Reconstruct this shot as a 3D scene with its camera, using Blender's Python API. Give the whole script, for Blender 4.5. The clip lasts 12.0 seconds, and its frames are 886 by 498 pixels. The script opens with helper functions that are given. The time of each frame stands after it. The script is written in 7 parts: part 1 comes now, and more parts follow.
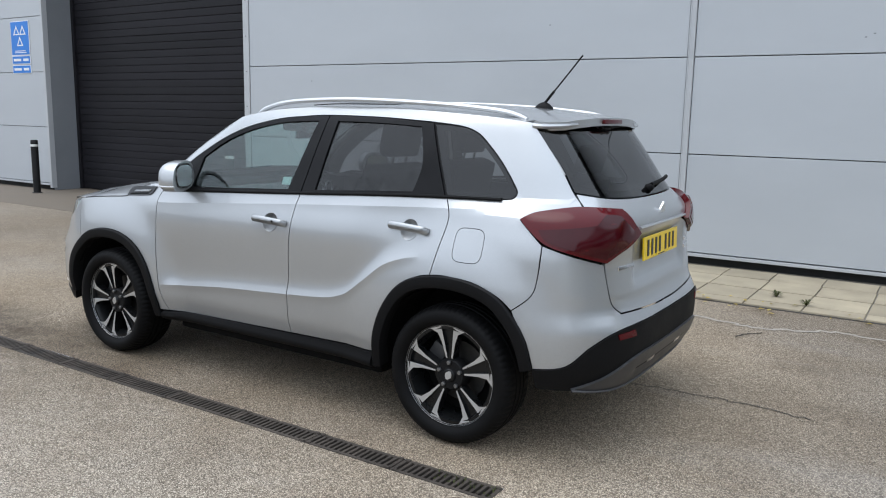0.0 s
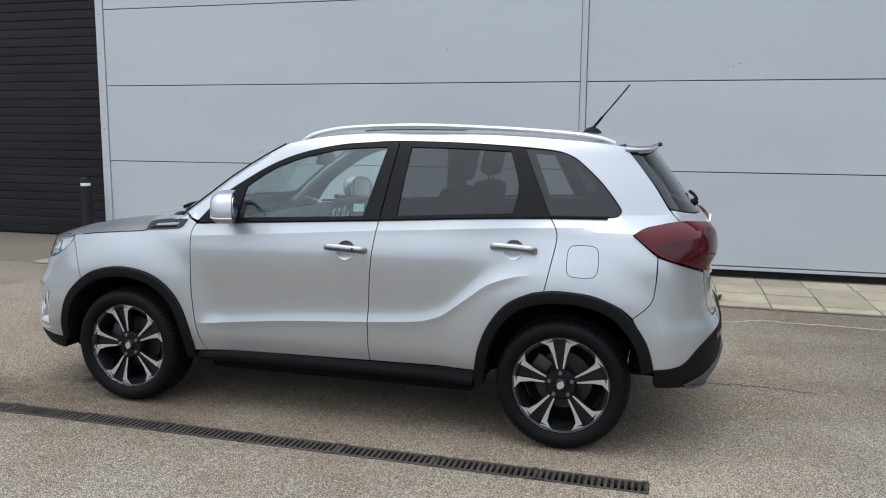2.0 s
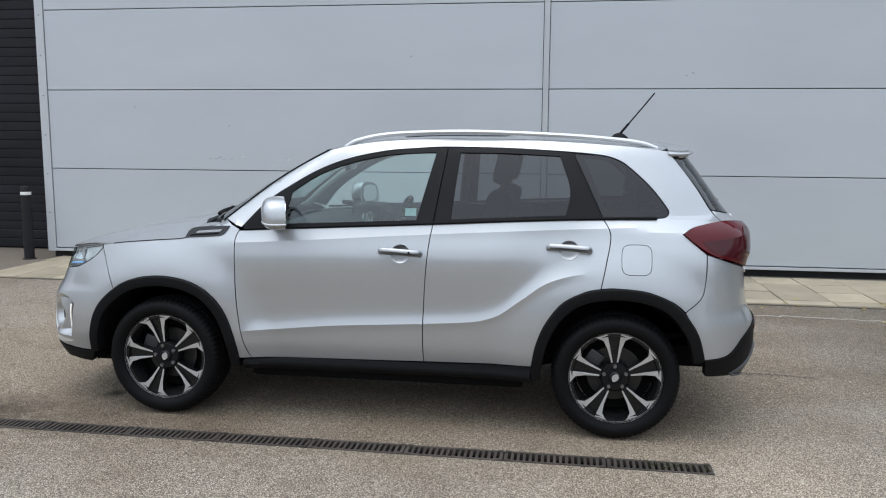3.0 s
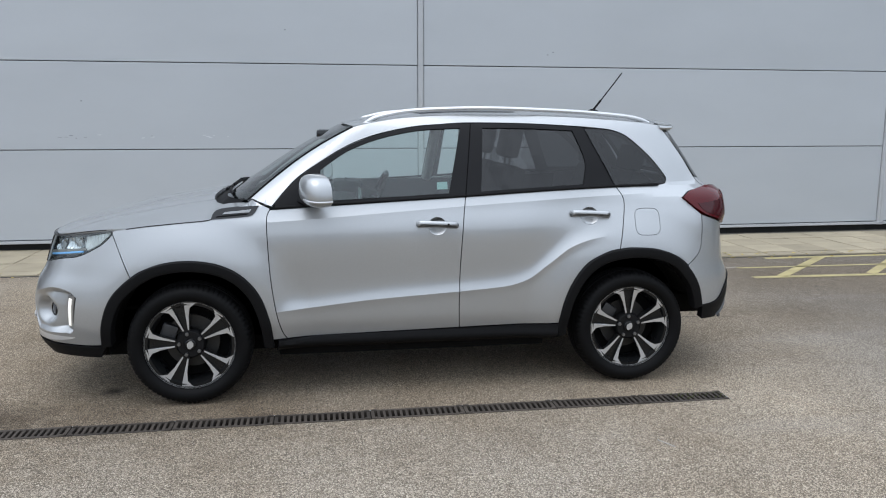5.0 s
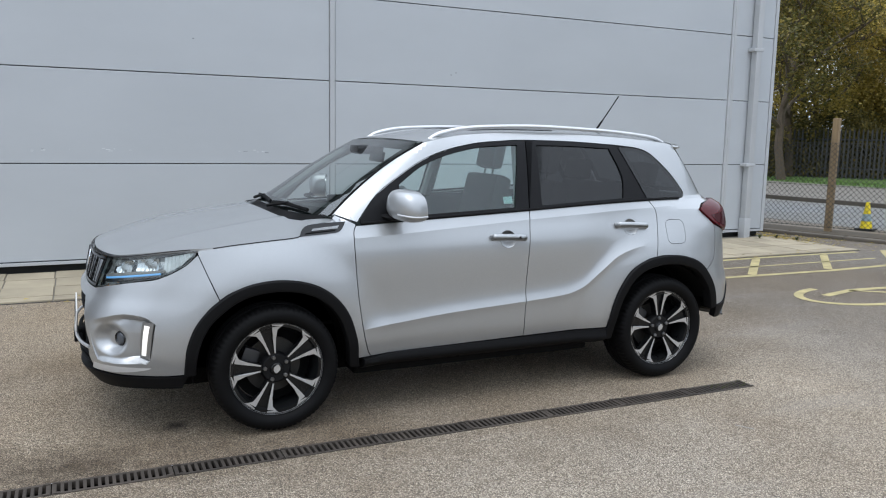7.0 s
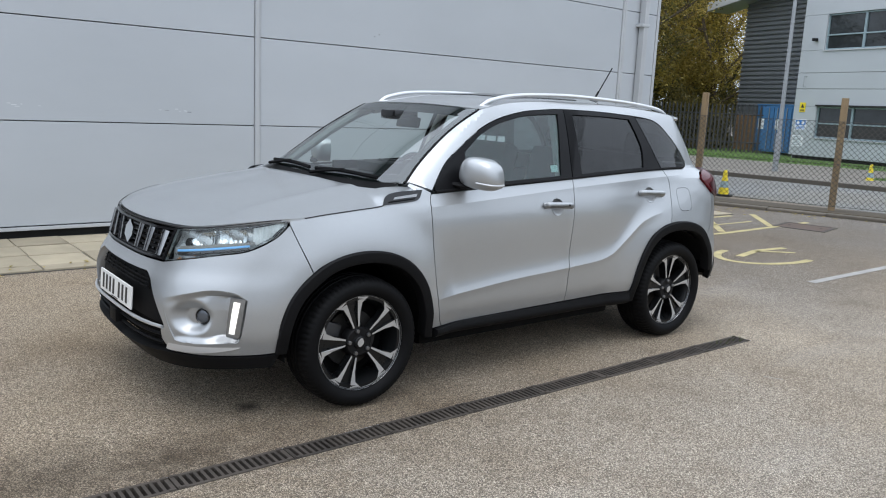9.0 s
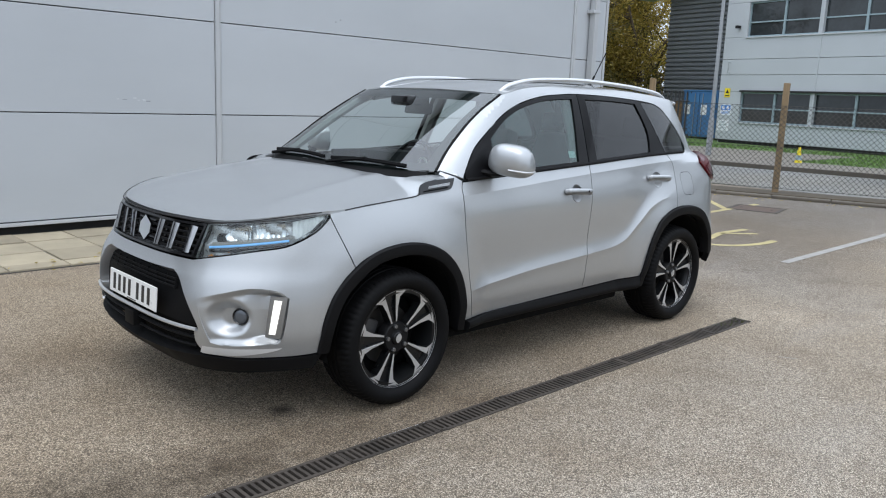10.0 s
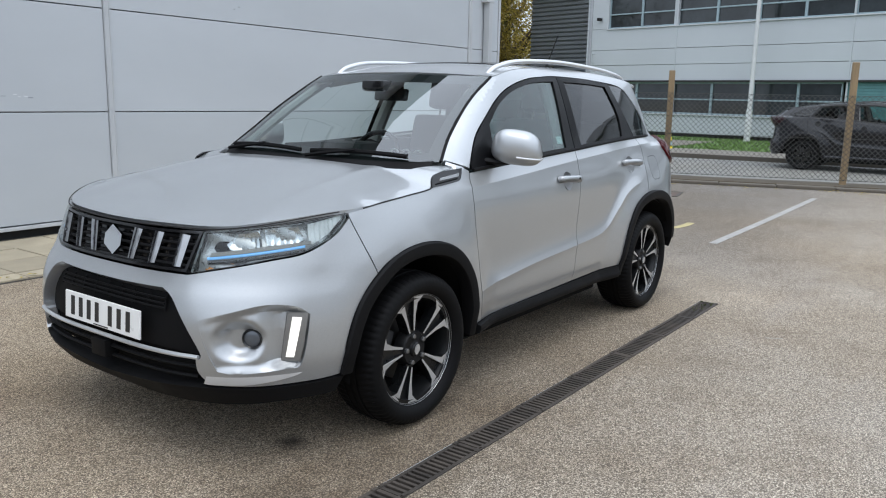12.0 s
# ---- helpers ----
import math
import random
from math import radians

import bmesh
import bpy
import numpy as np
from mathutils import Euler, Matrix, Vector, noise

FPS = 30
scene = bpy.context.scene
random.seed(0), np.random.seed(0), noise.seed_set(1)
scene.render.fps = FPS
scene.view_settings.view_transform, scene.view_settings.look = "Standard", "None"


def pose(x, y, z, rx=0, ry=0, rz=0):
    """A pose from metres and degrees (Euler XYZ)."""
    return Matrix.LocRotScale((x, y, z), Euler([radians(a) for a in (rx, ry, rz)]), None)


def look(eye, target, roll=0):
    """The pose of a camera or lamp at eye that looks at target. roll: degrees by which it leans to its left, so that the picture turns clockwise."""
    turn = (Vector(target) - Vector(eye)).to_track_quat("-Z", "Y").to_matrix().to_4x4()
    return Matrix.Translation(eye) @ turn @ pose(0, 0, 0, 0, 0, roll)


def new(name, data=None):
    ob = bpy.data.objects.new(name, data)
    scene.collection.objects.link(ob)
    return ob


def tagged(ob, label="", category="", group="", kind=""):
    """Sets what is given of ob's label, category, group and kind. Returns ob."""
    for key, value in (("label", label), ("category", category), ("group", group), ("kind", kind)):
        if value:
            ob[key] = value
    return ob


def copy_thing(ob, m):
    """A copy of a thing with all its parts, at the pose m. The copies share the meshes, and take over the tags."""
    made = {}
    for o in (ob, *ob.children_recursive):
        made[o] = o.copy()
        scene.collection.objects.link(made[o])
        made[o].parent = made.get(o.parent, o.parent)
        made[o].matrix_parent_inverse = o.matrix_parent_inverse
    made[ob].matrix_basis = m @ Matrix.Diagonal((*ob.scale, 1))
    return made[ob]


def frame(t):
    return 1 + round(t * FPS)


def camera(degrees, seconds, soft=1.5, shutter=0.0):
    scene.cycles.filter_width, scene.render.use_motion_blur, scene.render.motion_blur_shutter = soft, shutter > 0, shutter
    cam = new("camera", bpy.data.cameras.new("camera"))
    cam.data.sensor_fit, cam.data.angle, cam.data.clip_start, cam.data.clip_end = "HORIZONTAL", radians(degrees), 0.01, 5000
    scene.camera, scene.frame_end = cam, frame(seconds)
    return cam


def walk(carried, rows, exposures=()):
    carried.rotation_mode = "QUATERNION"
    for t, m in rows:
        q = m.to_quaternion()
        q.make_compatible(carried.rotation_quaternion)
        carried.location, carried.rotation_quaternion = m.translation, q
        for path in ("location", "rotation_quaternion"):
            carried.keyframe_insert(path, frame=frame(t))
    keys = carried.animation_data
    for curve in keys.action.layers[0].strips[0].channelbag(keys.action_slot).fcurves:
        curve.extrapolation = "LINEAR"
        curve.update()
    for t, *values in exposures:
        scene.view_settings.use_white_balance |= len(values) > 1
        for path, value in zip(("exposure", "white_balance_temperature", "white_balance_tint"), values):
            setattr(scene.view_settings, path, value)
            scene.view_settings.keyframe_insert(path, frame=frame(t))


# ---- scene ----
from mathutils import geometry

cam = camera(58.5, 12.0, soft=1.1)
SKY, SUN = 0.194, 0.6
PATH = [
    (0, (4.385, -3.843, 1.529), (3.319, -2.184, 1.195), 1.1),
    (0.5, (4.063, -4.058, 1.53), (3.126, -2.322, 1.205), 1.4),
    (1, (3.722, -4.315, 1.555), (2.912, -2.516, 1.228), 1.1),
    (1.5, (3.353, -4.472, 1.542), (2.67, -2.618, 1.233), 0.6),
    (2, (2.982, -4.636, 1.549), (2.434, -2.733, 1.265), 0.5),
    (2.5, (2.601, -4.832, 1.564), (2.182, -2.895, 1.293), 0.3),
    (3, (2.211, -4.928, 1.543), (1.912, -2.968, 1.275), 0.4),
    (3.2, (2.054, -4.974, 1.539), (1.808, -3.006, 1.28), 0.6),
    (4.8, (0.88, -5.15, 1.55), (1.132, -3.192, 1.227), -0.0),
    (5, (0.706, -5.15, 1.547), (1.013, -3.202, 1.219), 0.1),
    (5.5, (0.292, -5.125, 1.571), (0.73, -3.202, 1.244), 0.4),
    (6, (-0.107, -4.997, 1.56), (0.465, -3.103, 1.266), 0.3),
    (6.5, (-0.516, -4.886, 1.543), (0.196, -3.038, 1.263), 0.6),
    (8.5, (-1.819, -4.303, 1.512), (-0.683, -2.691, 1.178), 2.4),
    (9, (-2.038, -4.063, 1.51), (-0.819, -2.518, 1.152), 2.7),
    (9.5, (-2.262, -3.842, 1.5), (-0.968, -2.368, 1.112), 2.9),
    (10, (-2.372, -3.607, 1.471), (-1.012, -2.191, 1.093), 2.3),
    (10.5, (-2.44, -3.369, 1.452), (-1.02, -2.01, 1.081), 1.9),
    (11, (-2.537, -3.136, 1.433), (-1.051, -1.851, 1.059), 1.6),
    (11.5, (-2.579, -2.981, 1.419), (-1.039, -1.76, 1.045), 1.4),
    (12, (-2.55, -2.844, 1.39), (-0.964, -1.686, 1.012), 1.2),
]
walk(cam, [(t, look(eye, target, roll)) for t, eye, target, roll in PATH], [(0, -.02), (2.5, -.08), (5, -.14), (6.5, -.10), (9, -.05), (12, .0)])

# ---- world and light: an overcast day ----
world = bpy.data.worlds.new("sky")
scene.world = world
world.use_nodes = True
wn, wl = world.node_tree.nodes, world.node_tree.links
sky = wn.new("ShaderNodeTexSky")
sky.sky_type, sky.sun_disc = "NISHITA", False
sky.sun_elevation, sky.sun_rotation = radians(72), radians(225)
sky.dust_density, sky.air_density = 4.0, 1.0
grey = wn.new("ShaderNodeHueSaturation")
grey.inputs["Saturation"].default_value = 0.55
wl.new(sky.outputs[0], grey.inputs["Color"])
# cloud: brightest overhead, evenly darker towards the horizon
spot = wn.new("ShaderNodeTexCoord")
height = wn.new("ShaderNodeSeparateXYZ")
wl.new(spot.outputs["Generated"], height.inputs[0])
cloud = wn.new("ShaderNodeValToRGB")
cloud.color_ramp.elements[0].position, cloud.color_ramp.elements[0].color = 0.0, (4.6, 5.25, 6.15, 1)
cloud.color_ramp.elements[1].position, cloud.color_ramp.elements[1].color = 1.0, (12.0, 13.4, 15.4, 1)
wl.new(height.outputs[2], cloud.inputs[0])
cover = wn.new("ShaderNodeMix")
cover.data_type = "RGBA"
cover.inputs[0].default_value = 0.75
wl.new(grey.outputs[0], cover.inputs[6])
wl.new(cloud.outputs[0], cover.inputs[7])
wl.new(cover.outputs[2], wn["Background"].inputs["Color"])
wn["Background"].inputs["Strength"].default_value = SKY
sun = new("sun", bpy.data.lights.new("sun", "SUN"))
sun.data.energy, sun.data.angle, sun.data.color = SUN, radians(45), (1.0, 0.98, 0.95)
sun.matrix_world = look((-5, -5, 22), (0, 0, 0))


# ---- materials ----
def nodes_of(name):
    m = bpy.data.materials.new(name)
    m.use_nodes = True
    n, l = m.node_tree.nodes, m.node_tree.links
    return m, n, l, n["Principled BSDF"]


def ramp(n, l, source, stops):
    r = n.new("ShaderNodeValToRGB")
    while len(r.color_ramp.elements) < len(stops):
        r.color_ramp.elements.new(0.5)
    for e, (p, c) in zip(r.color_ramp.elements, stops):
        e.position, e.color = p, (*c, 1) if len(c) == 3 else c
    l.new(source, r.inputs[0])
    return r.outputs[0]


def blend(n, l, fac, a, b, mode="MIX"):
    x = n.new("ShaderNodeMix")
    x.data_type, x.blend_type = "RGBA", mode
    for socket, v in ((x.inputs[0], fac), (x.inputs[6], a), (x.inputs[7], b)):
        if isinstance(v, bpy.types.NodeSocket):
            l.new(v, socket)
        elif isinstance(v, (int, float)):
            socket.default_value = v
        else:
            socket.default_value = (*v, 1)
    return x.outputs[2]


def noise_of(n, l, scale, detail=4, rough=0.55, vector=None, stretch=None):
    t = n.new("ShaderNodeTexNoise")
    t.inputs["Scale"].default_value, t.inputs["Detail"].default_value, t.inputs["Roughness"].default_value = scale, detail, rough
    if vector is None:
        vector = n.new("ShaderNodeNewGeometry").outputs["Position"]
    if stretch:
        k = n.new("ShaderNodeVectorMath")
        k.operation = "MULTIPLY"
        k.inputs[1].default_value = stretch
        l.new(vector, k.inputs[0])
        vector = k.outputs[0]
    l.new(vector, t.inputs["Vector"])
    return t.outputs["Fac"]


def bumped(n, l, p, height, strength, distance):
    b = n.new("ShaderNodeBump")
    b.inputs["Strength"].default_value, b.inputs["Distance"].default_value = strength, distance
    l.new(height, b.inputs["Height"])
    l.new(b.outputs[0], p.inputs["Normal"])


def mat(name, color, rough=0.5, metal=0.0, vary=0.12, scale=6.0, grain=60.0, bump=0.0, coat=0.0, per_object=0.0, stretch=None, spec=0.5):
    """A painted, moulded or cast surface: colour that varies at two scales, fine relief, uneven gloss."""
    m, n, l, p = nodes_of(name)
    a, b = noise_of(n, l, scale, 5, stretch=stretch), noise_of(n, l, grain, 3)
    dark, light = [c * (1 - vary) for c in color], [min(1, c * (1 + vary)) for c in color]
    c = blend(n, l, ramp(n, l, a, ((0.3, (0, 0, 0)), (0.7, (1, 1, 1)))), dark, light)
    c = blend(n, l, 0.35 * min(1, vary * 4), c, blend(n, l, b, dark, light))
    if per_object:
        o = n.new("ShaderNodeObjectInfo").outputs["Random"]
        c = blend(n, l, 1.0, c, ramp(n, l, o, ((0, (1 - per_object,) * 3), (1, (1 + per_object * .3,) * 3))), "MULTIPLY")
    l.new(c, p.inputs["Base Color"])
    p.inputs["Metallic"].default_value, p.inputs["Specular IOR Level"].default_value = metal, spec
    l.new(ramp(n, l, a, ((0.25, (rough * 0.85,) * 3), (0.75, (min(1, rough * 1.15),) * 3))), p.inputs["Roughness"])
    p.inputs["Coat Weight"].default_value, p.inputs["Coat Roughness"].default_value = coat, 0.03
    if bump:
        bumped(n, l, p, b, bump, 0.002)
    return m


def pane(name, tint, gloss=0.02, mirror=.08):
    """Thin glass: lets tinted light through and mirrors the more the flatter it is met, alike from both sides."""
    m, n, l, p = nodes_of(name)
    n.remove(p)
    t, g, x = n.new("ShaderNodeBsdfTransparent"), n.new("ShaderNodeBsdfGlossy"), n.new("ShaderNodeMixShader")
    t.inputs[0].default_value = (*tint, 1)
    g.inputs["Roughness"].default_value = gloss
    f, k, q = n.new("ShaderNodeLayerWeight"), n.new("ShaderNodeMath"), n.new("ShaderNodeMath")
    f.inputs["Blend"].default_value = .5
    k.operation, k.inputs[1].default_value = "POWER", 4.0
    l.new(f.outputs["Facing"], k.inputs[0])
    q.operation, q.inputs[1].default_value, q.inputs[2].default_value = "MULTIPLY_ADD", 1 - mirror, mirror
    l.new(k.outputs[0], q.inputs[0])
    l.new(q.outputs[0], x.inputs[0])
    l.new(t.outputs[0], x.inputs[1])
    l.new(g.outputs[0], x.inputs[2])
    l.new(x.outputs[0], n["Material Output"].inputs[0])
    return m


def lit(name, color, strength):
    m, n, l, p = nodes_of(name)
    p.inputs["Base Color"].default_value = (*color, 1)
    p.inputs["Emission Color"].default_value = (*color, 1)
    p.inputs["Emission Strength"].default_value = strength
    return m


def asphalt_material(name, stones, binder, stain, scale=112.0, spots=(), grey=False):
    m, n, l, p = nodes_of(name)
    pos = n.new("ShaderNodeNewGeometry").outputs["Position"]
    v = n.new("ShaderNodeTexVoronoi")
    v.inputs["Scale"].default_value = scale
    l.new(pos, v.inputs["Vector"])
    grey_of = n.new("ShaderNodeSeparateColor")
    l.new(v.outputs["Color"], grey_of.inputs[0])
    c = ramp(n, l, grey_of.outputs[0], ((0.0, stones[0]), (0.45, stones[1]), (0.8, stones[2]), (1.0, stones[3])))
    c = blend(n, l, ramp(n, l, v.outputs["Distance"], ((0.43, (0, 0, 0)), (0.70, (1, 1, 1)))), c, binder)
    c = blend(n, l, ramp(n, l, noise_of(n, l, 0.16, 3), ((0.40, (0, 0, 0)), (0.60, (1, 1, 1)))), blend(n, l, 1.0, c, (1.06, 0.99, 0.88), "MULTIPLY"), c)
    wide, patch, streak = noise_of(n, l, 0.55, 6, 0.62), noise_of(n, l, 2.3, 6, 0.7), noise_of(n, l, 1.0, 5, 0.6, stretch=(0.35, 1.6, 1))
    c = blend(n, l, ramp(n, l, wide, ((0.36, (0, 0, 0)), (0.62, (0.62, 0.62, 0.62)))), c, blend(n, l, 1.0, c, stain, "MULTIPLY"))
    c = blend(n, l, ramp(n, l, patch, ((0.5, (0, 0, 0)), (0.72, (0.5, 0.5, 0.5)))), c, blend(n, l, 1.0, c, (0.62, 0.58, 0.54), "MULTIPLY"))
    fleck = noise_of(n, l, 26.0, 4, 0.7)
    c = blend(n, l, ramp(n, l, fleck, ((0.56, (0, 0, 0)), (0.74, (0.6, 0.6, 0.6)))), c, blend(n, l, 1.0, c, (0.55, 0.48, 0.42), "MULTIPLY"))
    c = blend(n, l, ramp(n, l, streak, ((0.55, (0, 0, 0)), (0.80, (0.18, 0.18, 0.18)))), c, (0.50, 0.48, 0.45))
    edge = noise_of(n, l, 9.0, 5, 0.65)
    if grey:
        # the bays behind the car were laid in a greyer mix
        axis = n.new("ShaderNodeSeparateXYZ")
        l.new(pos, axis.inputs[0])
        masks = []
        for k, lo, hi in ((0, 2.2, 5.0), (1, -2.2, .8)):
            w = n.new("ShaderNodeMath")
            w.operation = "MULTIPLY_ADD"
            l.new(wide, w.inputs[0])
            w.inputs[1].default_value = 1.6
            l.new(axis.outputs[k], w.inputs[2])
            q = n.new("ShaderNodeMapRange")
            q.interpolation_type = "SMOOTHSTEP"
            q.inputs[1].default_value, q.inputs[2].default_value = lo + .8, hi + .8
            l.new(w.outputs[0], q.inputs[0])
            masks.append(q.outputs[0])
        both_of = n.new("ShaderNodeMath")
        both_of.operation = "MULTIPLY"
        l.new(masks[0], both_of.inputs[0])
        l.new(masks[1], both_of.inputs[1])
        c = blend(n, l, both_of.outputs[0], c, blend(n, l, 1.0, c, (.63, .66, .72), "MULTIPLY"))
    # round tone patches: stains, pale wear, and the car's shade painted into the colour
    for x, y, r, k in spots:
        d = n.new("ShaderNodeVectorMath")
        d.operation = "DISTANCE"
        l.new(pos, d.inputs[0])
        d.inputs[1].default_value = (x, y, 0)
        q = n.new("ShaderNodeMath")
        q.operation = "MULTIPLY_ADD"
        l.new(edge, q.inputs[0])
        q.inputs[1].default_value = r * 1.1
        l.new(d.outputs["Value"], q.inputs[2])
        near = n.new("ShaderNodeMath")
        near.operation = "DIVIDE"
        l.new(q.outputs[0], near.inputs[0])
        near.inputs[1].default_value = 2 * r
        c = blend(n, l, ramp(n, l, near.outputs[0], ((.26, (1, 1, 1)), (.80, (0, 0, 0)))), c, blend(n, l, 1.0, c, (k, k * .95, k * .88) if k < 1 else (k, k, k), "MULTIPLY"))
    l.new(c, p.inputs["Base Color"])
    p.inputs["Roughness"].default_value = 0.82
    p.inputs["Specular IOR Level"].default_value = 0.35
    bumped(n, l, p, v.outputs["Distance"], 0.9, 0.0045)
    return m


M = {}
# the yard's spots mix real stains with painted shade under and beside the car
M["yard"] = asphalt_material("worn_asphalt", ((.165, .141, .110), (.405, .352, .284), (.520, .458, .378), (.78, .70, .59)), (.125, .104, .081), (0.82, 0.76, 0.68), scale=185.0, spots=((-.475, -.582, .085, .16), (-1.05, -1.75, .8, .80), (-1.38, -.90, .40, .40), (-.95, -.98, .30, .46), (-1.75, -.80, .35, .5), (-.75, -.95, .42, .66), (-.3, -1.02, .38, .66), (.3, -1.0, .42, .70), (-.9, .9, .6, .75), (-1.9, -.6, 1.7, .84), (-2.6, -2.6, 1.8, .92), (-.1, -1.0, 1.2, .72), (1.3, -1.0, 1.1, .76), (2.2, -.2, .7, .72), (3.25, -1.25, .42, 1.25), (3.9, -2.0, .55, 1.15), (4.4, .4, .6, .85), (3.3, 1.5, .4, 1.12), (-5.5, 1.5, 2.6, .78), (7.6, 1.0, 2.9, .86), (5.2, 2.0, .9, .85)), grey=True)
M["road"] = asphalt_material("road_asphalt", ((.13, .135, .135), (.20, .21, .21), (.25, .26, .26), (.32, .33, .33)), (.15, .155, .155), (0.85, 0.84, 0.82), 60)
M["concrete"] = mat("concrete", (.215, .195, .16), .85, 0, .22, 1.6, 45, .5)
M["paver"] = mat("footway_blocks", (.170, .155, .132), .88, 0, .22, 2.5, 45, .5)
M["apron"] = mat("apron_concrete", (.175, .145, .112), .8, 0, .2, .8, 30, .4)
M["soil"] = mat("bare_soil", (.075, .060, .040), .95, 0, .35, 5, 60, .8)
M["crack"] = mat("asphalt_crack", (.045, .04, .034), .95, 0, .3, 20, 120, .3)
M["dust"] = mat("pale_grit", (.36, .325, .28), .95, 0, .2, 14, 130, .4)
M["slab"] = mat("paving_slab", (.385, .33, .235), .88, 0, .2, 3.0, 70, .5, per_object=.22)
M["kerb"] = mat("kerb_stone", (.115, .098, .077), .88, 0, .25, 5.0, 60, .5, per_object=.18)
M["clad"] = mat("cladding_steel", (.455, .480, .505), .38, 0, .035, .6, 25, .03, stretch=(1, 1, 2.5), per_object=.035)
M["scuff"] = mat("scraped_paint", (.62, .64, .65), .5, 0, .1)
M["clad_trim"] = mat("cladding_trim", (.46, .475, .49), .4, 0, .05, 2, 30)
# darker jamb paint with the reveal's shade put into its colour; some scuffs share it
M["reveal"] = mat("shaded_reveal_steel", (.225, .238, .255), .45, 0, .08, 1.2, 30)
M["clad_dark"] = mat("dark_gap", (.018, .018, .018), .8, 0, .2)
M["shutter"] = mat("roller_shutter_steel", (.0150, .0143, .0175), .55, 0, .4, 1.4, 30, .05, stretch=(.6, 1, 2.2), per_object=.2, spec=.2)
M["iron"] = mat("cast_iron", (.058, .047, .038), .75, .2, .45, 7, 120, .6, per_object=.3)
M["rust"] = mat("rusty_steel", (.095, .065, .050), .85, .1, .35, 6, 90, .5)
M["pit"] = mat("drain_pit", (.012, .011, .010), .95, 0, .3)
M["yellow"] = mat("worn_yellow_paint", (.41, .345, .17), .85, 0, .38, 5, 90, .4)
M["white_line"] = mat("worn_white_paint", (.31, .30, .28), .85, 0, .35, 5, 90, .4)
M["grass"] = mat("grass", (.080, .150, .026), .9, 0, .4, 3, 60, .8)
M["moss"] = mat("dull_moss", (.070, .078, .028), .9, 0, .4, 8, 60, .5)
M["wood"] = mat("weathered_wood", (.26, .185, .105), .8, 0, .3, 4, 40, .4, stretch=(6, 6, .6))
M["wire"] = mat("galvanised_wire", (.07, .07, .066), .55, .3, .2)
M["bollard"] = mat("black_plastic", (.014, .014, .015), .5, 0, .2, 5, 60, .05, spec=.25)
M["band"] = mat("white_band", (.75, .75, .73), .5, 0, .08)
M["sign_blue"] = mat("sign_blue", (.015, .19, .62), .35, 0, .04)
M["sign_white"] = mat("sign_white", (.80, .81, .82), .4, 0, .04)
M["sign_yellow"] = mat("sign_yellow", (.80, .62, .02), .4, 0, .05)
M["ink"] = mat("sign_black", (.02, .02, .02), .5, 0, .05)
M["bark"] = mat("bark", (.10, .075, .05), .9, 0, .35, 6, 50, .8)
M["office"] = mat("office_cladding", (.455, .48, .50), .42, 0, .04, .5, 20, .02)
M["ribbed"] = mat("ribbed_cladding", (.155, .168, .178), .5, 0, .1, .8, 20, .03)
M["frame_grey"] = mat("window_frame", (.26, .34, .37), .4, 0, .08)
M["brown"] = mat("brown_board", (.26, .15, .065), .7, 0, .2, 2, 30, .2)
M["container"] = mat("container_paint", (.05, .17, .36), .5, 0, .2, 1.5, 30, .08)
M["cabin_blue"] = mat("cabin_paint", (.07, .26, .52), .5, 0, .12, 1.5, 30, .08)
M["palisade"] = mat("palisade_steel", (.05, .05, .052), .55, .3, .2)
M["pole"] = mat("galvanised_pole", (.33, .345, .355), .45, .4, .1, 3, 40, .05)
M["column_white"] = mat("column_paint", (.56, .57, .57), .5, 0, .06, 3, 40)
M["backdrop"] = mat("closing_wall", (.27, .275, .28), .8, 0, .15, .5, 20)
M["office_glass"] = mat("dark_glazing", (.026, .031, .034), .05, 0, .7, .8, 8, spec=.55)
M["teal"] = mat("teal_shutter", (.10, .24, .25), .5, 0, .1)


def paint_material(name, color, metal, rough):
    m, n, l, p = nodes_of(name)
    co = n.new("ShaderNodeNewGeometry").outputs["Position"]
    v = n.new("ShaderNodeTexVoronoi")
    v.inputs["Scale"].default_value = 900
    l.new(co, v.inputs["Vector"])
    s = n.new("ShaderNodeSeparateColor")
    l.new(v.outputs["Color"], s.inputs[0])
    l.new(ramp(n, l, s.outputs[0], ((0, tuple(c * .9 for c in color)), (1, tuple(min(1, c * 1.1) for c in color)))), p.inputs["Base Color"])
    p.inputs["Metallic"].default_value = metal
    dust = noise_of(n, l, 2.2, 6)
    l.new(ramp(n, l, dust, ((.3, (rough * .92,) * 3), (.7, (rough * 1.12,) * 3))), p.inputs["Roughness"])
    p.inputs["Coat Weight"].default_value, p.inputs["Coat Roughness"].default_value = 1.0, 0.035
    return m


M["paint"] = paint_material("silver_metallic_paint", (.418, .431, .441), .66, .345)
M["black_paint"] = mat("black_car_paint", (.008, .008, .010), .12, 0, .1, spec=.5)
M["trim"] = mat("black_moulding", (.0055, .0055, .006), .6, 0, .12, 4, 120, .25, spec=.13)
M["gloss_black"] = mat("gloss_black", (.012, .012, .013), .12, 0, .1)
M["pillar_black"] = mat("satin_black_pillar", (.006, .006, .007), .42, 0, .1, spec=.18)
M["liner"] = mat("wheel_arch_liner", (.006, .006, .006), .9, 0, .2, 8, 60, .3, spec=.1)
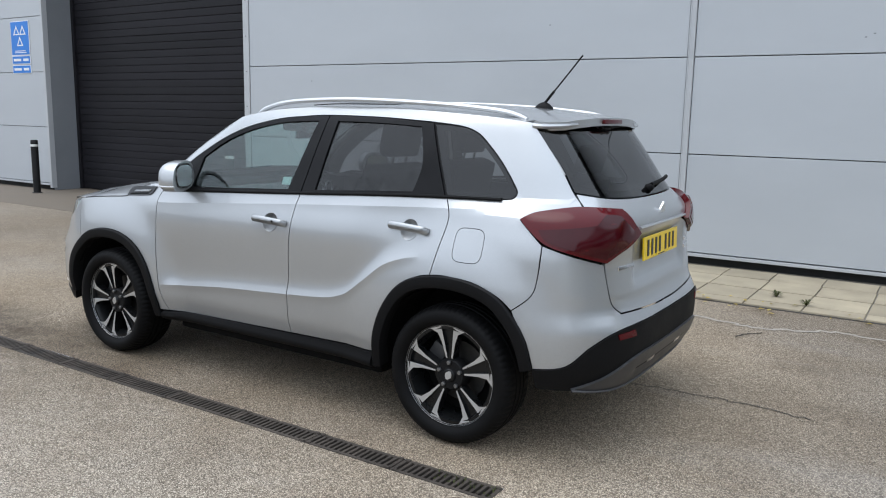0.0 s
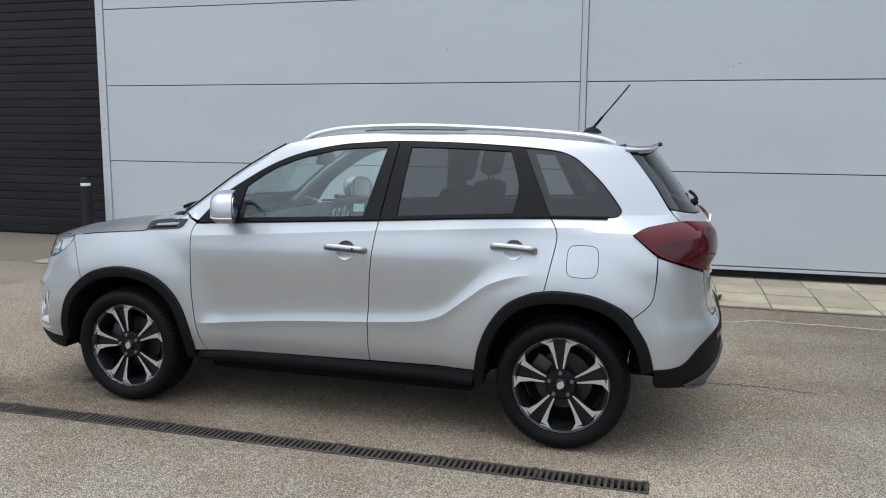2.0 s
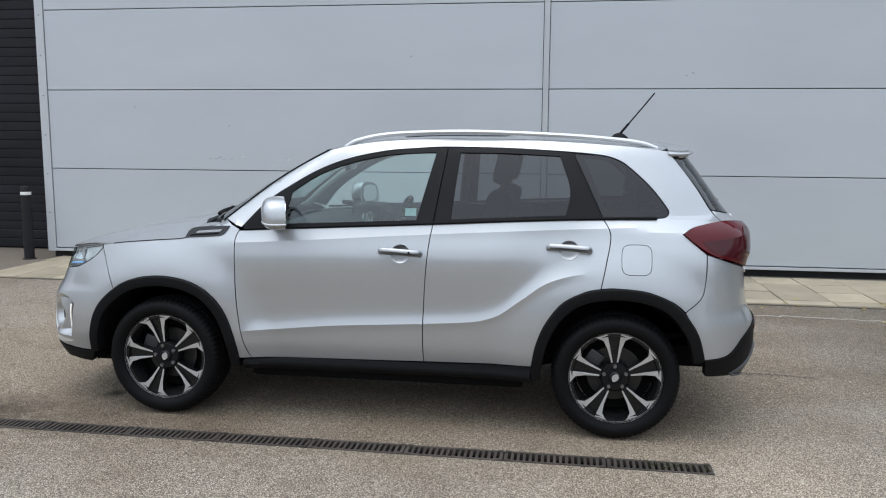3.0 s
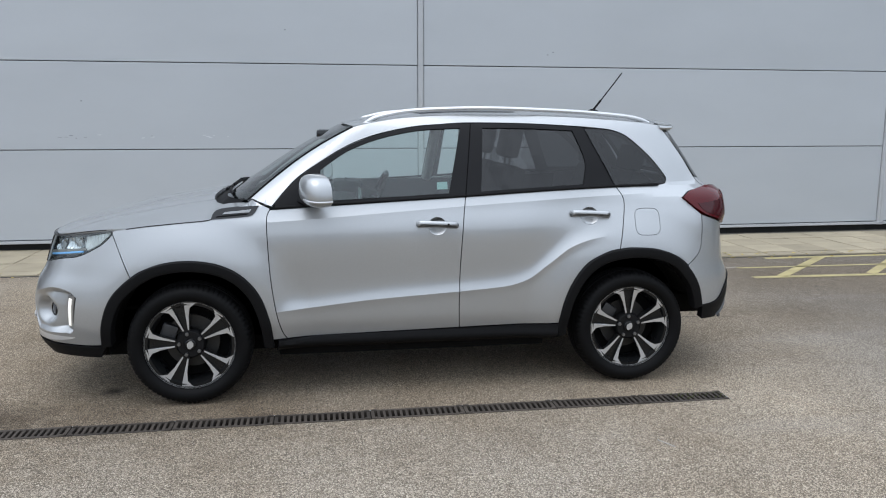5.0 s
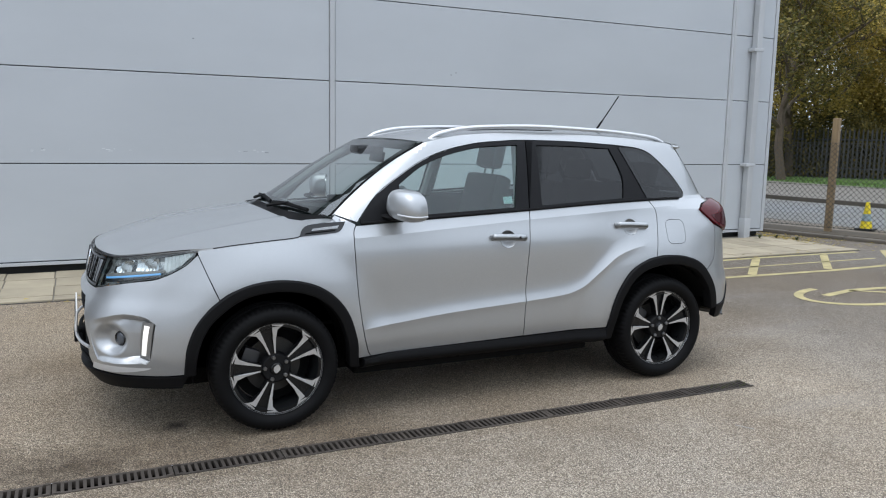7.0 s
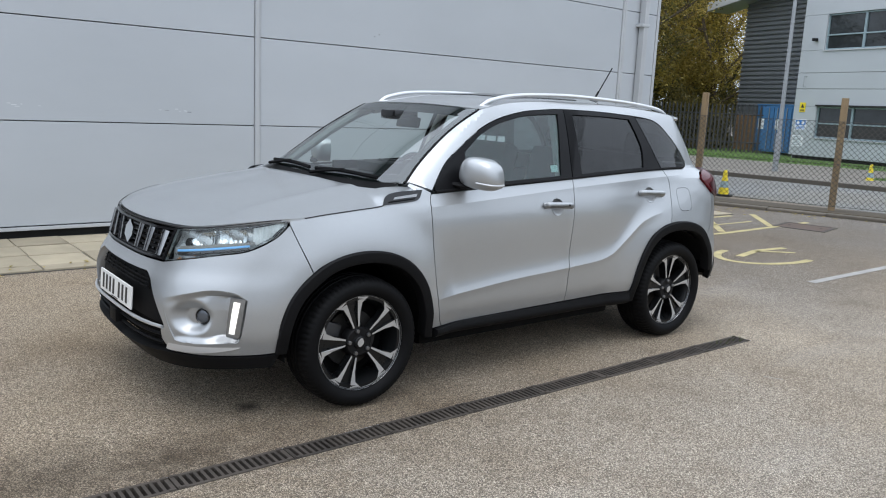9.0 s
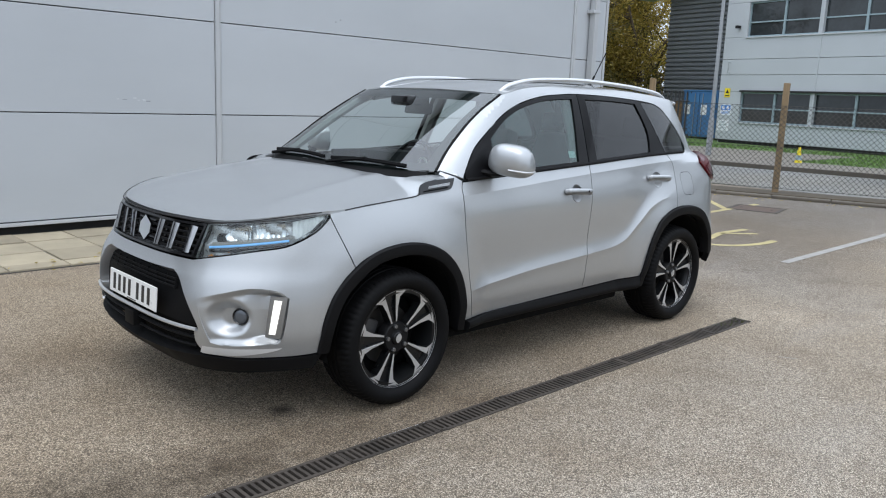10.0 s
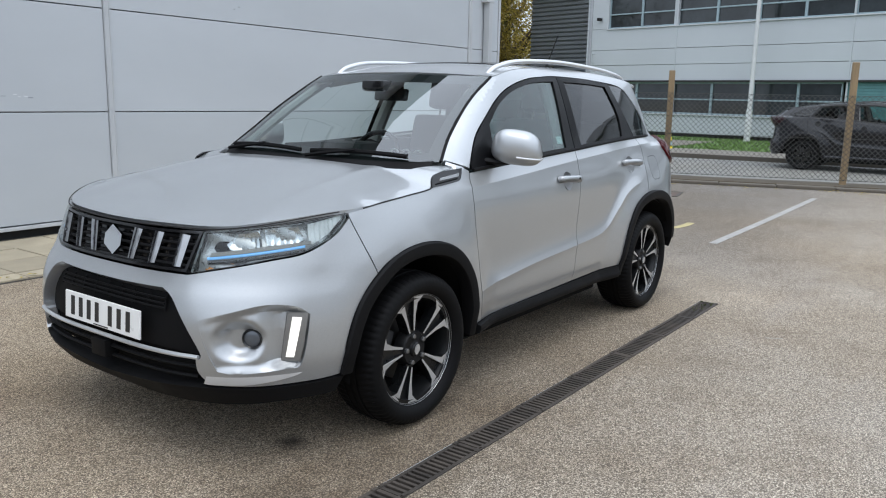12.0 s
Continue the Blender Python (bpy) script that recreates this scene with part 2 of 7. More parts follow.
M["rubber"] = mat("tyre_rubber", (.0045, .0045, .0048), .6, 0, .2, 10, 90, .2, spec=.12)
M["alloy"] = mat("machined_alloy", (.60, .61, .62), .32, .75, .05, 20, 200)
M["disc"] = mat("brake_disc_iron", (.055, .053, .05), .5, .7, .25, 20, 150, .1)
M["rim_dark"] = mat("dark_rim_paint", (.007, .0075, .008), .28, .0, .12, spec=.32)
M["hub_black"] = mat("satin_black_hub", (.006, .006, .0065), .5, 0, .1, spec=.2)
M["steel"] = mat("brushed_steel", (.22, .22, .22), .4, .9, .15, 20, 150, .1)
M["chrome"] = mat("chrome", (.82, .83, .84), .08, 1.0, .03)
M["dark_chrome"] = mat("dark_chrome", (.40, .40, .405), .16, 1.0, .05)
M["bezel"] = mat("grey_bezel", (.20, .195, .185), .4, .3, .06)
M["satin"] = mat("satin_silver", (.62, .63, .64), .32, .6, .04)
M["diffuser"] = mat("grey_skid_plate", (.055, .055, .057), .4, .3, .08)
M["clear"] = pane("clear_glass", (.93, .97, .96), mirror=.05)
M["windscreen"] = pane("windscreen_glass", (.68, .78, .76), mirror=.16)
M["front_glass"] = pane("light_tinted_glass", (.60, .73, .71), mirror=.085)
M["privacy"] = pane("privacy_glass", (.19, .20, .205), mirror=.055)
M["red"] = mat("red_lens", (.080, .003, .006), .12, 0, .08, spec=.30)
M["red_dark"] = mat("smoked_red_lens", (.045, .002, .0045), .10, 0, .2, spec=.35)
M["smoked"] = mat("smoked_lens", (.018, .004, .005), .15, 0, .1, spec=.3)
M["amber"] = mat("amber_lens", (.55, .22, .05), .2, 0, .1)
M["lamp_light"] = lit("running_light", (.95, .93, .87), .5)
M["lamp_blue"] = lit("blue_light_guide", (.16, .42, .80), .35)
M["reflector"] = mat("lamp_reflector", (.46, .48, .50), .2, .95, .15, 40, 200)
M["fog_lens"] = mat("fog_lens", (.10, .11, .125), .08, .3, .2)
M["lamp_corner"] = mat("pale_lamp_corner", (.50, .52, .53), .35, .2, .15, 25, 150)
M["lamp_inner"] = mat("lamp_inner", (.34, .35, .36), .28, .6, .2, 25, 150)
M["plate_white"] = mat("plate_white", (.80, .80, .78), .3, 0, .03)
M["plate_yellow"] = mat("plate_yellow", (.85, .58, .015), .3, 0, .03)
M["fabric"] = mat("dark_seat_fabric", (.030, .030, .032), .9, 0, .25, 20, 90, .1)
M["dash"] = mat("dashboard_plastic", (.035, .036, .038), .6, 0, .15, 10, 150, .15)
M["headlining"] = mat("headlining", (.40, .40, .39), .9, 0, .08)
M["sticker"] = mat("paper_sticker", (.75, .80, .80), .5, 0, .05)


# ---- mesh tools ----
def part(name, bm, material, parent=None, label="", smooth=True, sharp=38):
    """Links a bmesh as one mesh object, under a thing or a part."""
    bmesh.ops.recalc_face_normals(bm, faces=bm.faces[:]) if len(bm.faces) < 20000 else None
    me = bpy.data.meshes.new(name)
    bm.to_mesh(me)
    bm.free()
    for q in me.polygons:
        q.use_smooth = smooth
    if smooth and sharp:
        me.set_sharp_from_angle(angle=radians(sharp))
    for q in (material if isinstance(material, (list, tuple)) else (material,)):
        me.materials.append(q)
    ob = new(name, me)
    if parent is not None:
        ob.parent = parent
    if label:
        ob["label"] = label
    return ob


def shared(name, me, parent, m):
    """One more object on a mesh that is there already."""
    ob = new(name, me)
    ob.parent = parent
    ob.matrix_basis = m
    return ob


def thing(name, label, category, at=None, group="", kind=""):
    ob = new(name)
    ob.empty_display_size = 0.1
    if at is not None:
        ob.matrix_basis = at
    return tagged(ob, label, category, group, kind)


def box(x0, x1, y0, y1, z0, z1, bevel=0.0, bm=None, m=None):
    bm = bm or bmesh.new()
    vs = [bm.verts.new(Vector((x, y, z))) for z in (z0, z1) for x, y in ((x0, y0), (x1, y0), (x1, y1), (x0, y1))]
    fs = [bm.faces.new([vs[i] for i in f]) for f in ((3, 2, 1, 0), (4, 5, 6, 7), (0, 1, 5, 4), (1, 2, 6, 5), (2, 3, 7, 6), (3, 0, 4, 7))]
    if m is not None:
        for v in vs:
            v.co = m @ v.co
    if bevel:
        bmesh.ops.bevel(bm, geom=list({e for f in fs for e in f.edges}), offset=bevel, segments=2, affect="EDGES", profile=0.6)
    return bm


def lathe(profile, n=48, bm=None, m=None, closed=False, caps=True):
    """Turns (radius, y) pairs round the y axis."""
    bm = bm or bmesh.new()
    rings = []
    for r, y in profile:
        ring = []
        for i in range(n):
            a = 2 * math.pi * i / n
            p = Vector((r * math.cos(a), y, r * math.sin(a)))
            ring.append(bm.verts.new(m @ p if m is not None else p))
        rings.append(ring)
    pairs = list(zip(rings, rings[1:])) + ([(rings[-1], rings[0])] if closed else [])
    for a, b in pairs:
        for i in range(n):
            bm.faces.new((a[i], a[(i + 1) % n], b[(i + 1) % n], b[i]))
    if not closed and caps:
        for ring in (rings[0], rings[-1]):
            bm.faces.new(ring)
    return bm


def tube(points, radius, n=8, bm=None, flat=1.0, taper=None):
    """A rod along points; flat squashes it in height; taper gives a radius factor by 0..1."""
    bm = bm or bmesh.new()
    pts = [Vector(p) for p in points]
    rings = []
    for i, p in enumerate(pts):
        d = (pts[min(i + 1, len(pts) - 1)] - pts[max(i - 1, 0)]).normalized()
        a = d.cross(Vector((0, 0, 1)))
        a = a.normalized() if a.length > 1e-4 else Vector((1, 0, 0))
        b = a.cross(d).normalized()
        r = radius * (taper(i / (len(pts) - 1)) if taper else 1)
        rings.append([bm.verts.new(p + a * r * math.cos(2 * math.pi * k / n) + b * r * flat * math.sin(2 * math.pi * k / n)) for k in range(n)])
    for s, t in zip(rings, rings[1:]):
        for k in range(n):
            bm.faces.new((s[k], s[(k + 1) % n], t[(k + 1) % n], t[k]))
    bm.faces.new(rings[0])
    bm.faces.new(rings[-1])
    return bm


def prism(outline, depth, bm=None, m=None):
    """A flat outline of (x, z) pairs made depth thick along y."""
    bm = bm or bmesh.new()
    f = m if m is not None else Matrix()
    a = [bm.verts.new(f @ Vector((x, 0, z))) for x, z in outline]
    b = [bm.verts.new(f @ Vector((x, depth, z))) for x, z in outline]
    bm.faces.new(a)
    bm.faces.new(b[::-1])
    for i in range(len(a)):
        j = (i + 1) % len(a)
        bm.faces.new((a[j], a[i], b[i], b[j]))
    return bm


def flow(pts, per=6):
    """A smooth open line through the points."""
    if len(pts) < 3:
        return [tuple(p) for p in pts]
    out = []
    for i in range(len(pts) - 1):
        p0, p1, p2, p3 = (Vector(pts[max(0, min(len(pts) - 1, k))]) for k in (i - 1, i, i + 1, i + 2))
        for k in range(per):
            t = k / per
            out.append(tuple(0.5 * (2 * p1 + (p2 - p0) * t + (2 * p0 - 5 * p1 + 4 * p2 - p3) * t * t + (3 * p1 - p0 - 3 * p2 + p3) * t ** 3)))
    return out + [tuple(pts[-1])]


def loop(*segments):
    """A closed outline from smooth stretches that meet in corners."""
    out = []
    for s in segments:
        for p in flow(s):
            if not out or (Vector(p) - Vector(out[-1])).length > 1e-5:
                out.append(p)
    if (Vector(out[0]) - Vector(out[-1])).length < 1e-5:
        out.pop()
    return out


def dense(poly, step, scale=(1, 1)):
    out = []
    for a, b in zip(poly, poly[1:] + poly[:1]):
        d = math.hypot((b[0] - a[0]) * scale[0], (b[1] - a[1]) * scale[1])
        k = max(1, int(d / step + 0.5))
        out += [(a[0] + (b[0] - a[0]) * i / k, a[1] + (b[1] - a[1]) * i / k) for i in range(k)]
    return out


def inset(poly, d, scale=(1, 1)):
    """The outline moved inwards by d."""
    area = sum(a[0] * b[1] - b[0] * a[1] for a, b in zip(poly, poly[1:] + poly[:1]))
    s, n, out = (1 if area > 0 else -1), len(poly), []
    for i in range(n):
        a, p, b = (Vector((poly[k % n][0] * scale[0], poly[k % n][1] * scale[1])) for k in (i - 1, i, i + 1))
        u, v = (p - a).normalized(), (b - p).normalized()
        q = Vector((-u.y, u.x)) + Vector((-v.y, v.x))
        q = q.normalized() if q.length > 1e-6 else Vector((-u.y, u.x))
        k = max(0.5, q.dot(Vector((-u.y, u.x))))
        p = p + q * (s * d / k)
        out.append((p.x / scale[0], p.y / scale[1]))
    return out


def inside(p, poly):
    x, y = p
    c = False
    for (ax, ay), (bx, by) in zip(poly, poly[1:] + poly[:1]):
        if (ay > y) != (by > y) and x < (bx - ax) * (y - ay) / (by - ay) + ax:
            c = not c
    return c


def edge_distance(p, poly, scale=(1, 1)):
    best = 9e9
    px, py = p[0] * scale[0], p[1] * scale[1]
    for a, b in zip(poly, poly[1:] + poly[:1]):
        ax, ay, bx, by = a[0] * scale[0], a[1] * scale[1], b[0] * scale[0], b[1] * scale[1]
        dx, dy = bx - ax, by - ay
        k = dx * dx + dy * dy
        t = 0 if k == 0 else max(0, min(1, ((px - ax) * dx + (py - ay) * dy) / k))
        best = min(best, math.hypot(px - ax - t * dx, py - ay - t * dy))
    return best


HEART = Vector((1.2, 0, 0.75))


def outward(chart, u, v, e=0.004, scale=(1, 1)):
    p = Vector(chart(u, v))
    a, b = Vector(chart(u + e / scale[0], v)) - Vector(chart(u - e / scale[0], v)), Vector(chart(u, v + e / scale[1])) - Vector(chart(u, v - e / scale[1]))
    n = a.cross(b)
    n = n.normalized() if n.length > 1e-12 else (p - HEART).normalized()
    h = p - HEART
    h.x *= 0.3
    return p, (n if n.dot(h) >= 0 else -n)


def panel(outline, chart, step=0.035, gap=0.0025, depth=0.014, offset=0.0, scale=(1, 1), holes=(), mirror=False, bm=None, lift=None, warp=None, ribs=()):
    """A sheet on a curved surface: the outline in the surface's own two measures, with a rim turned inwards."""
    bm = bm or bmesh.new()
    outer = dense(inset(outline, gap, scale) if gap else outline, step, scale)
    cuts = [dense(h, step, scale) for h in holes]
    pts, edges = [], []
    for ring in (outer, *cuts):
        s = len(pts)
        pts += ring
        edges += [(s + i, s + (i + 1) % len(ring)) for i in range(len(ring))]
    us, vs = [p[0] for p in outer], [p[1] for p in outer]
    su, sv = step / scale[0], step / scale[1]
    clear = lambda u, v, k: min(edge_distance((u, v), r, scale) for r in (outer, *cuts)) > step * k
    for rib in ribs:
        u, last = min(us) + su * .3, None
        while u < max(us):
            q = (u, rib(u))
            if inside(q, outer) and not any(inside(q, c) for c in cuts) and clear(*q, .3):
                pts.append(q)
                if last is not None:
                    edges.append((last, len(pts) - 1))
                last = len(pts) - 1
            else:
                last = None
            u += su * .7
    row = -60 if warp else 0
    v = row * sv if warp else min(vs) + sv * 0.5
    while v < max(vs):
        u = min(us) + su * (0.25 if row % 2 else 0.75)
        last = None
        level = v
        while u < max(us):
            v = level + (warp(u) if warp else 0)
            if inside((u, v), outer) and not any(inside((u, v), c) for c in cuts):
                if clear(u, v, .45) and all(abs(v - rib(u)) * scale[1] > step * .45 for rib in ribs):
                    pts.append((u, v))
                    if warp and row == 0 and last is not None and last[1] > u - su * 1.5:
                        edges.append((last[0], len(pts) - 1))
                    last = (len(pts) - 1, u)
            u += su
        v = level
        v += sv
        row += 1
    flatpts = [Vector((p[0] * scale[0], p[1] * scale[1])) for p in pts]
    vo, _, fo, ov, _, _ = geometry.delaunay_2d_cdt(flatpts, edges, [], 0, 1e-6)
    made, normal = [], []
    for q in vo:
        u, v = q.x / scale[0], q.y / scale[1]
        p, n = outward(chart, u, v, scale=scale)
        p = p + n * (offset + (lift(u, v) if lift else 0))
        if mirror:
            p, n = Vector((p.x, -p.y, p.z)), Vector((n.x, -n.y, n.z))
        made.append(bm.verts.new(p))
        normal.append(n)
    count = {}
    outer_m, cuts_m = [(p[0] * scale[0], p[1] * scale[1]) for p in outer], [[(p[0] * scale[0], p[1] * scale[1]) for p in c] for c in cuts]
    for f in fo:
        c = (sum(vo[i].x for i in f) / 3, sum(vo[i].y for i in f) / 3)
        if not inside(c, outer_m) or any(inside(c, k) for k in cuts_m):
            continue
        try:
            bm.faces.new([made[i] for i in f])
        except ValueError:
            continue
        for i in range(3):
            e = tuple(sorted((f[i], f[(i + 1) % 3])))
            count[e] = count.get(e, 0) + 1
    if depth:
        low = {}
        for (i, j), k in count.items():
            if k == 1:
                for q in (i, j):
                    if q not in low:
                        low[q] = bm.verts.new(made[q].co - normal[q] * depth)
                bm.faces.new((made[i], made[j], low[j], low[i]))
    for q in made:
        if not q.link_faces:
            bm.verts.remove(q)
    return bm


def sheet(loops, chart, offset=0.0, depth=0.012, mirror=False, n=14, raise_mid=0.0):
    """A band between two outlines of matching stretches (outer, inner), raised off the surface."""
    outer, inner = loops
    ring_o, ring_i = [], []
    for a, b in zip(outer, inner):
        for ring, s in ((ring_o, a), (ring_i, b)):
            line = flow(s, 8)
            acc = [0]
            for p, q in zip(line, line[1:]):
                acc.append(acc[-1] + math.dist(p, q))
            for k in range(n):
                t = acc[-1] * k / n
                i = max(j for j in range(len(line) - 1) if acc[j] <= t + 1e-12)
                f = (t - acc[i]) / max(1e-9, acc[i + 1] - acc[i])
                ring.append((line[i][0] + (line[i + 1][0] - line[i][0]) * f, line[i][1] + (line[i + 1][1] - line[i][1]) * f))
    bm = bmesh.new()
    rows = []
    for k, (f, off) in enumerate(((0, -depth), (0, 0), (0.5, raise_mid), (1, 0), (1, -depth))):
        row = []
        for a, b in zip(ring_o, ring_i):
            p, nn = outward(chart, a[0] + (b[0] - a[0]) * f, a[1] + (b[1] - a[1]) * f)
            p = p + nn * (offset + off)
            row.append(bm.verts.new((p.x, -p.y if mirror else p.y, p.z)))
        rows.append(row)
    m = len(ring_o)
    for a, b in zip(rows, rows[1:]):
        for i in range(m):
            bm.faces.new((a[i], a[(i + 1) % m], b[(i + 1) % m], b[i]))
    return bm


def curve(*pts):
    """A smooth monotone curve through (x, y) pairs, as a function of x."""
    xs, ys = [p[0] for p in pts], [p[1] for p in pts]
    n = len(xs)
    d = [(ys[i + 1] - ys[i]) / (xs[i + 1] - xs[i]) for i in range(n - 1)]
    m = [d[0]] + [0.0 if d[i - 1] * d[i] <= 0 else 2 * d[i - 1] * d[i] / (d[i - 1] + d[i]) for i in range(1, n - 1)] + [d[-1]]

    def at(x):
        if x <= xs[0]:
            return ys[0]
        if x >= xs[-1]:
            return ys[-1]
        i = 0
        while x > xs[i + 1]:
            i += 1
        h = xs[i + 1] - xs[i]
        t = (x - xs[i]) / h
        return (ys[i] * (1 + 2 * t) * (1 - t) ** 2 + h * m[i] * t * (1 - t) ** 2 + ys[i + 1] * t * t * (3 - 2 * t) + h * m[i + 1] * t * t * (t - 1))
    return at


def ease(t):
    t = min(1.0, max(0.0, t))
    return t * t * (3 - 2 * t)


# the car's surface: half width by height, ends by height
WIDTH = curve((.15, .78), (.25, .80), (.36, .825), (.45, .845), (.6, .852), (.75, .853), (.85, .849), (.92, .841), (.98, .826), (1.05, .80),
              (1.112, .777), (1.2, .742), (1.3, .703), (1.4, .660), (1.5, .612), (1.53, .590), (1.555, .566), (1.58, .53))
NOSE = curve((.15, -.74), (.21, -.81), (.30, -.90), (.345, -.92), (.45, -.93), (.58, -.925), (.66, -.905), (.72, -.87), (.80, -.85), (.9, -.825), (.97, -.78))
NOSE_POWER = curve((.55, 3.4), (.9, 2.6))
TAIL = curve((.2, 3.10), (.30, 3.17), (.36, 3.22), (.42, 3.25), (.5, 3.265), (.6, 3.265), (.66, 3.24), (.70, 3.222), (.75, 3.215), (.9, 3.20), (1.0, 3.205),
             (1.07, 3.20), (1.13, 3.16), (1.19, 3.10), (1.3, 3.02), (1.42, 2.93), (1.5, 2.865), (1.55, 2.80))
CREASE = curve((.45, .50), (.555, .506), (.995, .548), (1.474, .578), (1.75, .60), (1.863, .63), (2.0, .724), (2.137, .821), (2.279, .867), (2.45, .89))
SHOULDER = curve((.3, .980), (.566, .994), (1.493, 1.054), (2.373, 1.103), (2.7, 1.118))
SCREEN = curve((1.05, .08), (1.10, .17), (1.2, .33), (1.3, .48), (1.4, .65), (1.5, .84), (1.55, .95))
SCREEN_DEPTH = curve((1.1, .45), (1.5, .15))
X_NOSE, X_TAIL = -0.1, 2.6


def half_width(x, z):
    """Half the body's width at length x and height z, before the ends are rounded."""
    y = WIDTH(z)
    u = z - CREASE(x)
    mask = ease((x - .38) / .2) * (1 - ease((x - 2.15) / .3))
    if u > 0:
        t = min(1, u / .09)
        y -= .0175 * t * (2 - t) * (1 - ease((u - .08) / .34)) * mask
    else:
        t = min(1, -u / .05)
        y -= .006 * t * (2 - t) * mask
    y += .0065 * math.exp(-abs(z - SHOULDER(x)) / .03) * ease((x - .15) / .3) * (1 - ease((x - 2.5) / .3))
    for wheel in (0.0, 2.5):
        r = math.hypot(x - wheel, z - .33)
        y += .032 * (1 - ease((r - .44) / .24))
    if x > 2.2:
        y *= 1 - .067 * ((x - 2.2) / .555) ** 2 * ease((z - 1.08) / .09)
    return y


def side(x, z):
    """Half width of the car's side, with nose, tail and screen rounded in."""
    y = half_width(x, z)
    if z > 1.085:
        d = SCREEN_DEPTH(z)
        u = (SCREEN(z) + d - x) / d
        if u > 0:
            y *= max(0.0, 1 - u ** 3.5) ** (1 / 3.5)
    elif x < X_NOSE:
        n = NOSE_POWER(z)
        y *= max(0.0, 1 - ((X_NOSE - x) / (X_NOSE - NOSE(z))) ** n) ** (1 / n)
    if x > X_TAIL:
        y *= max(0.0, 1 - ((x - X_TAIL) / (TAIL(z) - X_TAIL)) ** 4) ** .25
    return y


def nose(a, z):
    """A point of the front, by its angle from straight ahead (degrees, positive to the car's left) and height."""
    n, s, c = NOSE_POWER(z), math.sin(math.radians(abs(a))), math.cos(math.radians(a))
    length = X_NOSE - NOSE(z)
    x = X_NOSE
    for _ in range(4):
        b = half_width(x, z)
        r = 1 / ((c / length) ** n + (s / b) ** n) ** (1 / n)
        x = X_NOSE - r * c
    return x, -math.copysign(r * s, a), z


def tail(a, z):
    """A point of the rear, by its angle from straight behind (degrees, positive to the car's left) and height."""
    s, c = math.sin(math.radians(abs(a))), math.cos(math.radians(a))
    length = TAIL(z) - X_TAIL
    x = X_TAIL
    for _ in range(4):
        b = half_width(x, z)
        r = 1 / ((c / length) ** 4 + (s / b) ** 4) ** .25
        x = X_TAIL + r * c
    return x, -math.copysign(r * s, a), z


def screen(y, z):
    """A point of the windscreen."""
    d = SCREEN_DEPTH(z)
    x = SCREEN(z)
    b = WIDTH(z)
    return SCREEN(z) + d - d * max(0.0, 1 - (abs(y) / b) ** 3.5) ** (1 / 3.5), y, z


# ---- the place: yard, building, road ----
def slab_of(name, x0, x1, y0, y1, z0, z1, m, parent=None, bevel=0.0, label="", turn=None):
    return part(name, box(x0, x1, y0, y1, z0, z1, bevel, m=turn), m, parent, label, smooth=False)


DRAIN = (-6.0, 2.95, -1.235, -1.105)


def build_ground():
    """One sheet to the horizon, open over the drain."""
    bm = bmesh.new()
    xs, ys = [-600, DRAIN[0], DRAIN[1], 600], [-600, DRAIN[2], DRAIN[3], 600]
    grid = [[bm.verts.new((x, y, 0)) for x in xs] for y in ys]
    for j in range(3):
        for i in range(3):
            if (i, j) != (1, 1):
                bm.faces.new((grid[j][i], grid[j][i + 1], grid[j + 1][i + 1], grid[j + 1][i]))
    tagged(part("ground", bm, M["yard"], smooth=False), "worn tan-grey asphalt yard with exposed stone chippings, stains and painted-in car shade", "ground", kind="structure")


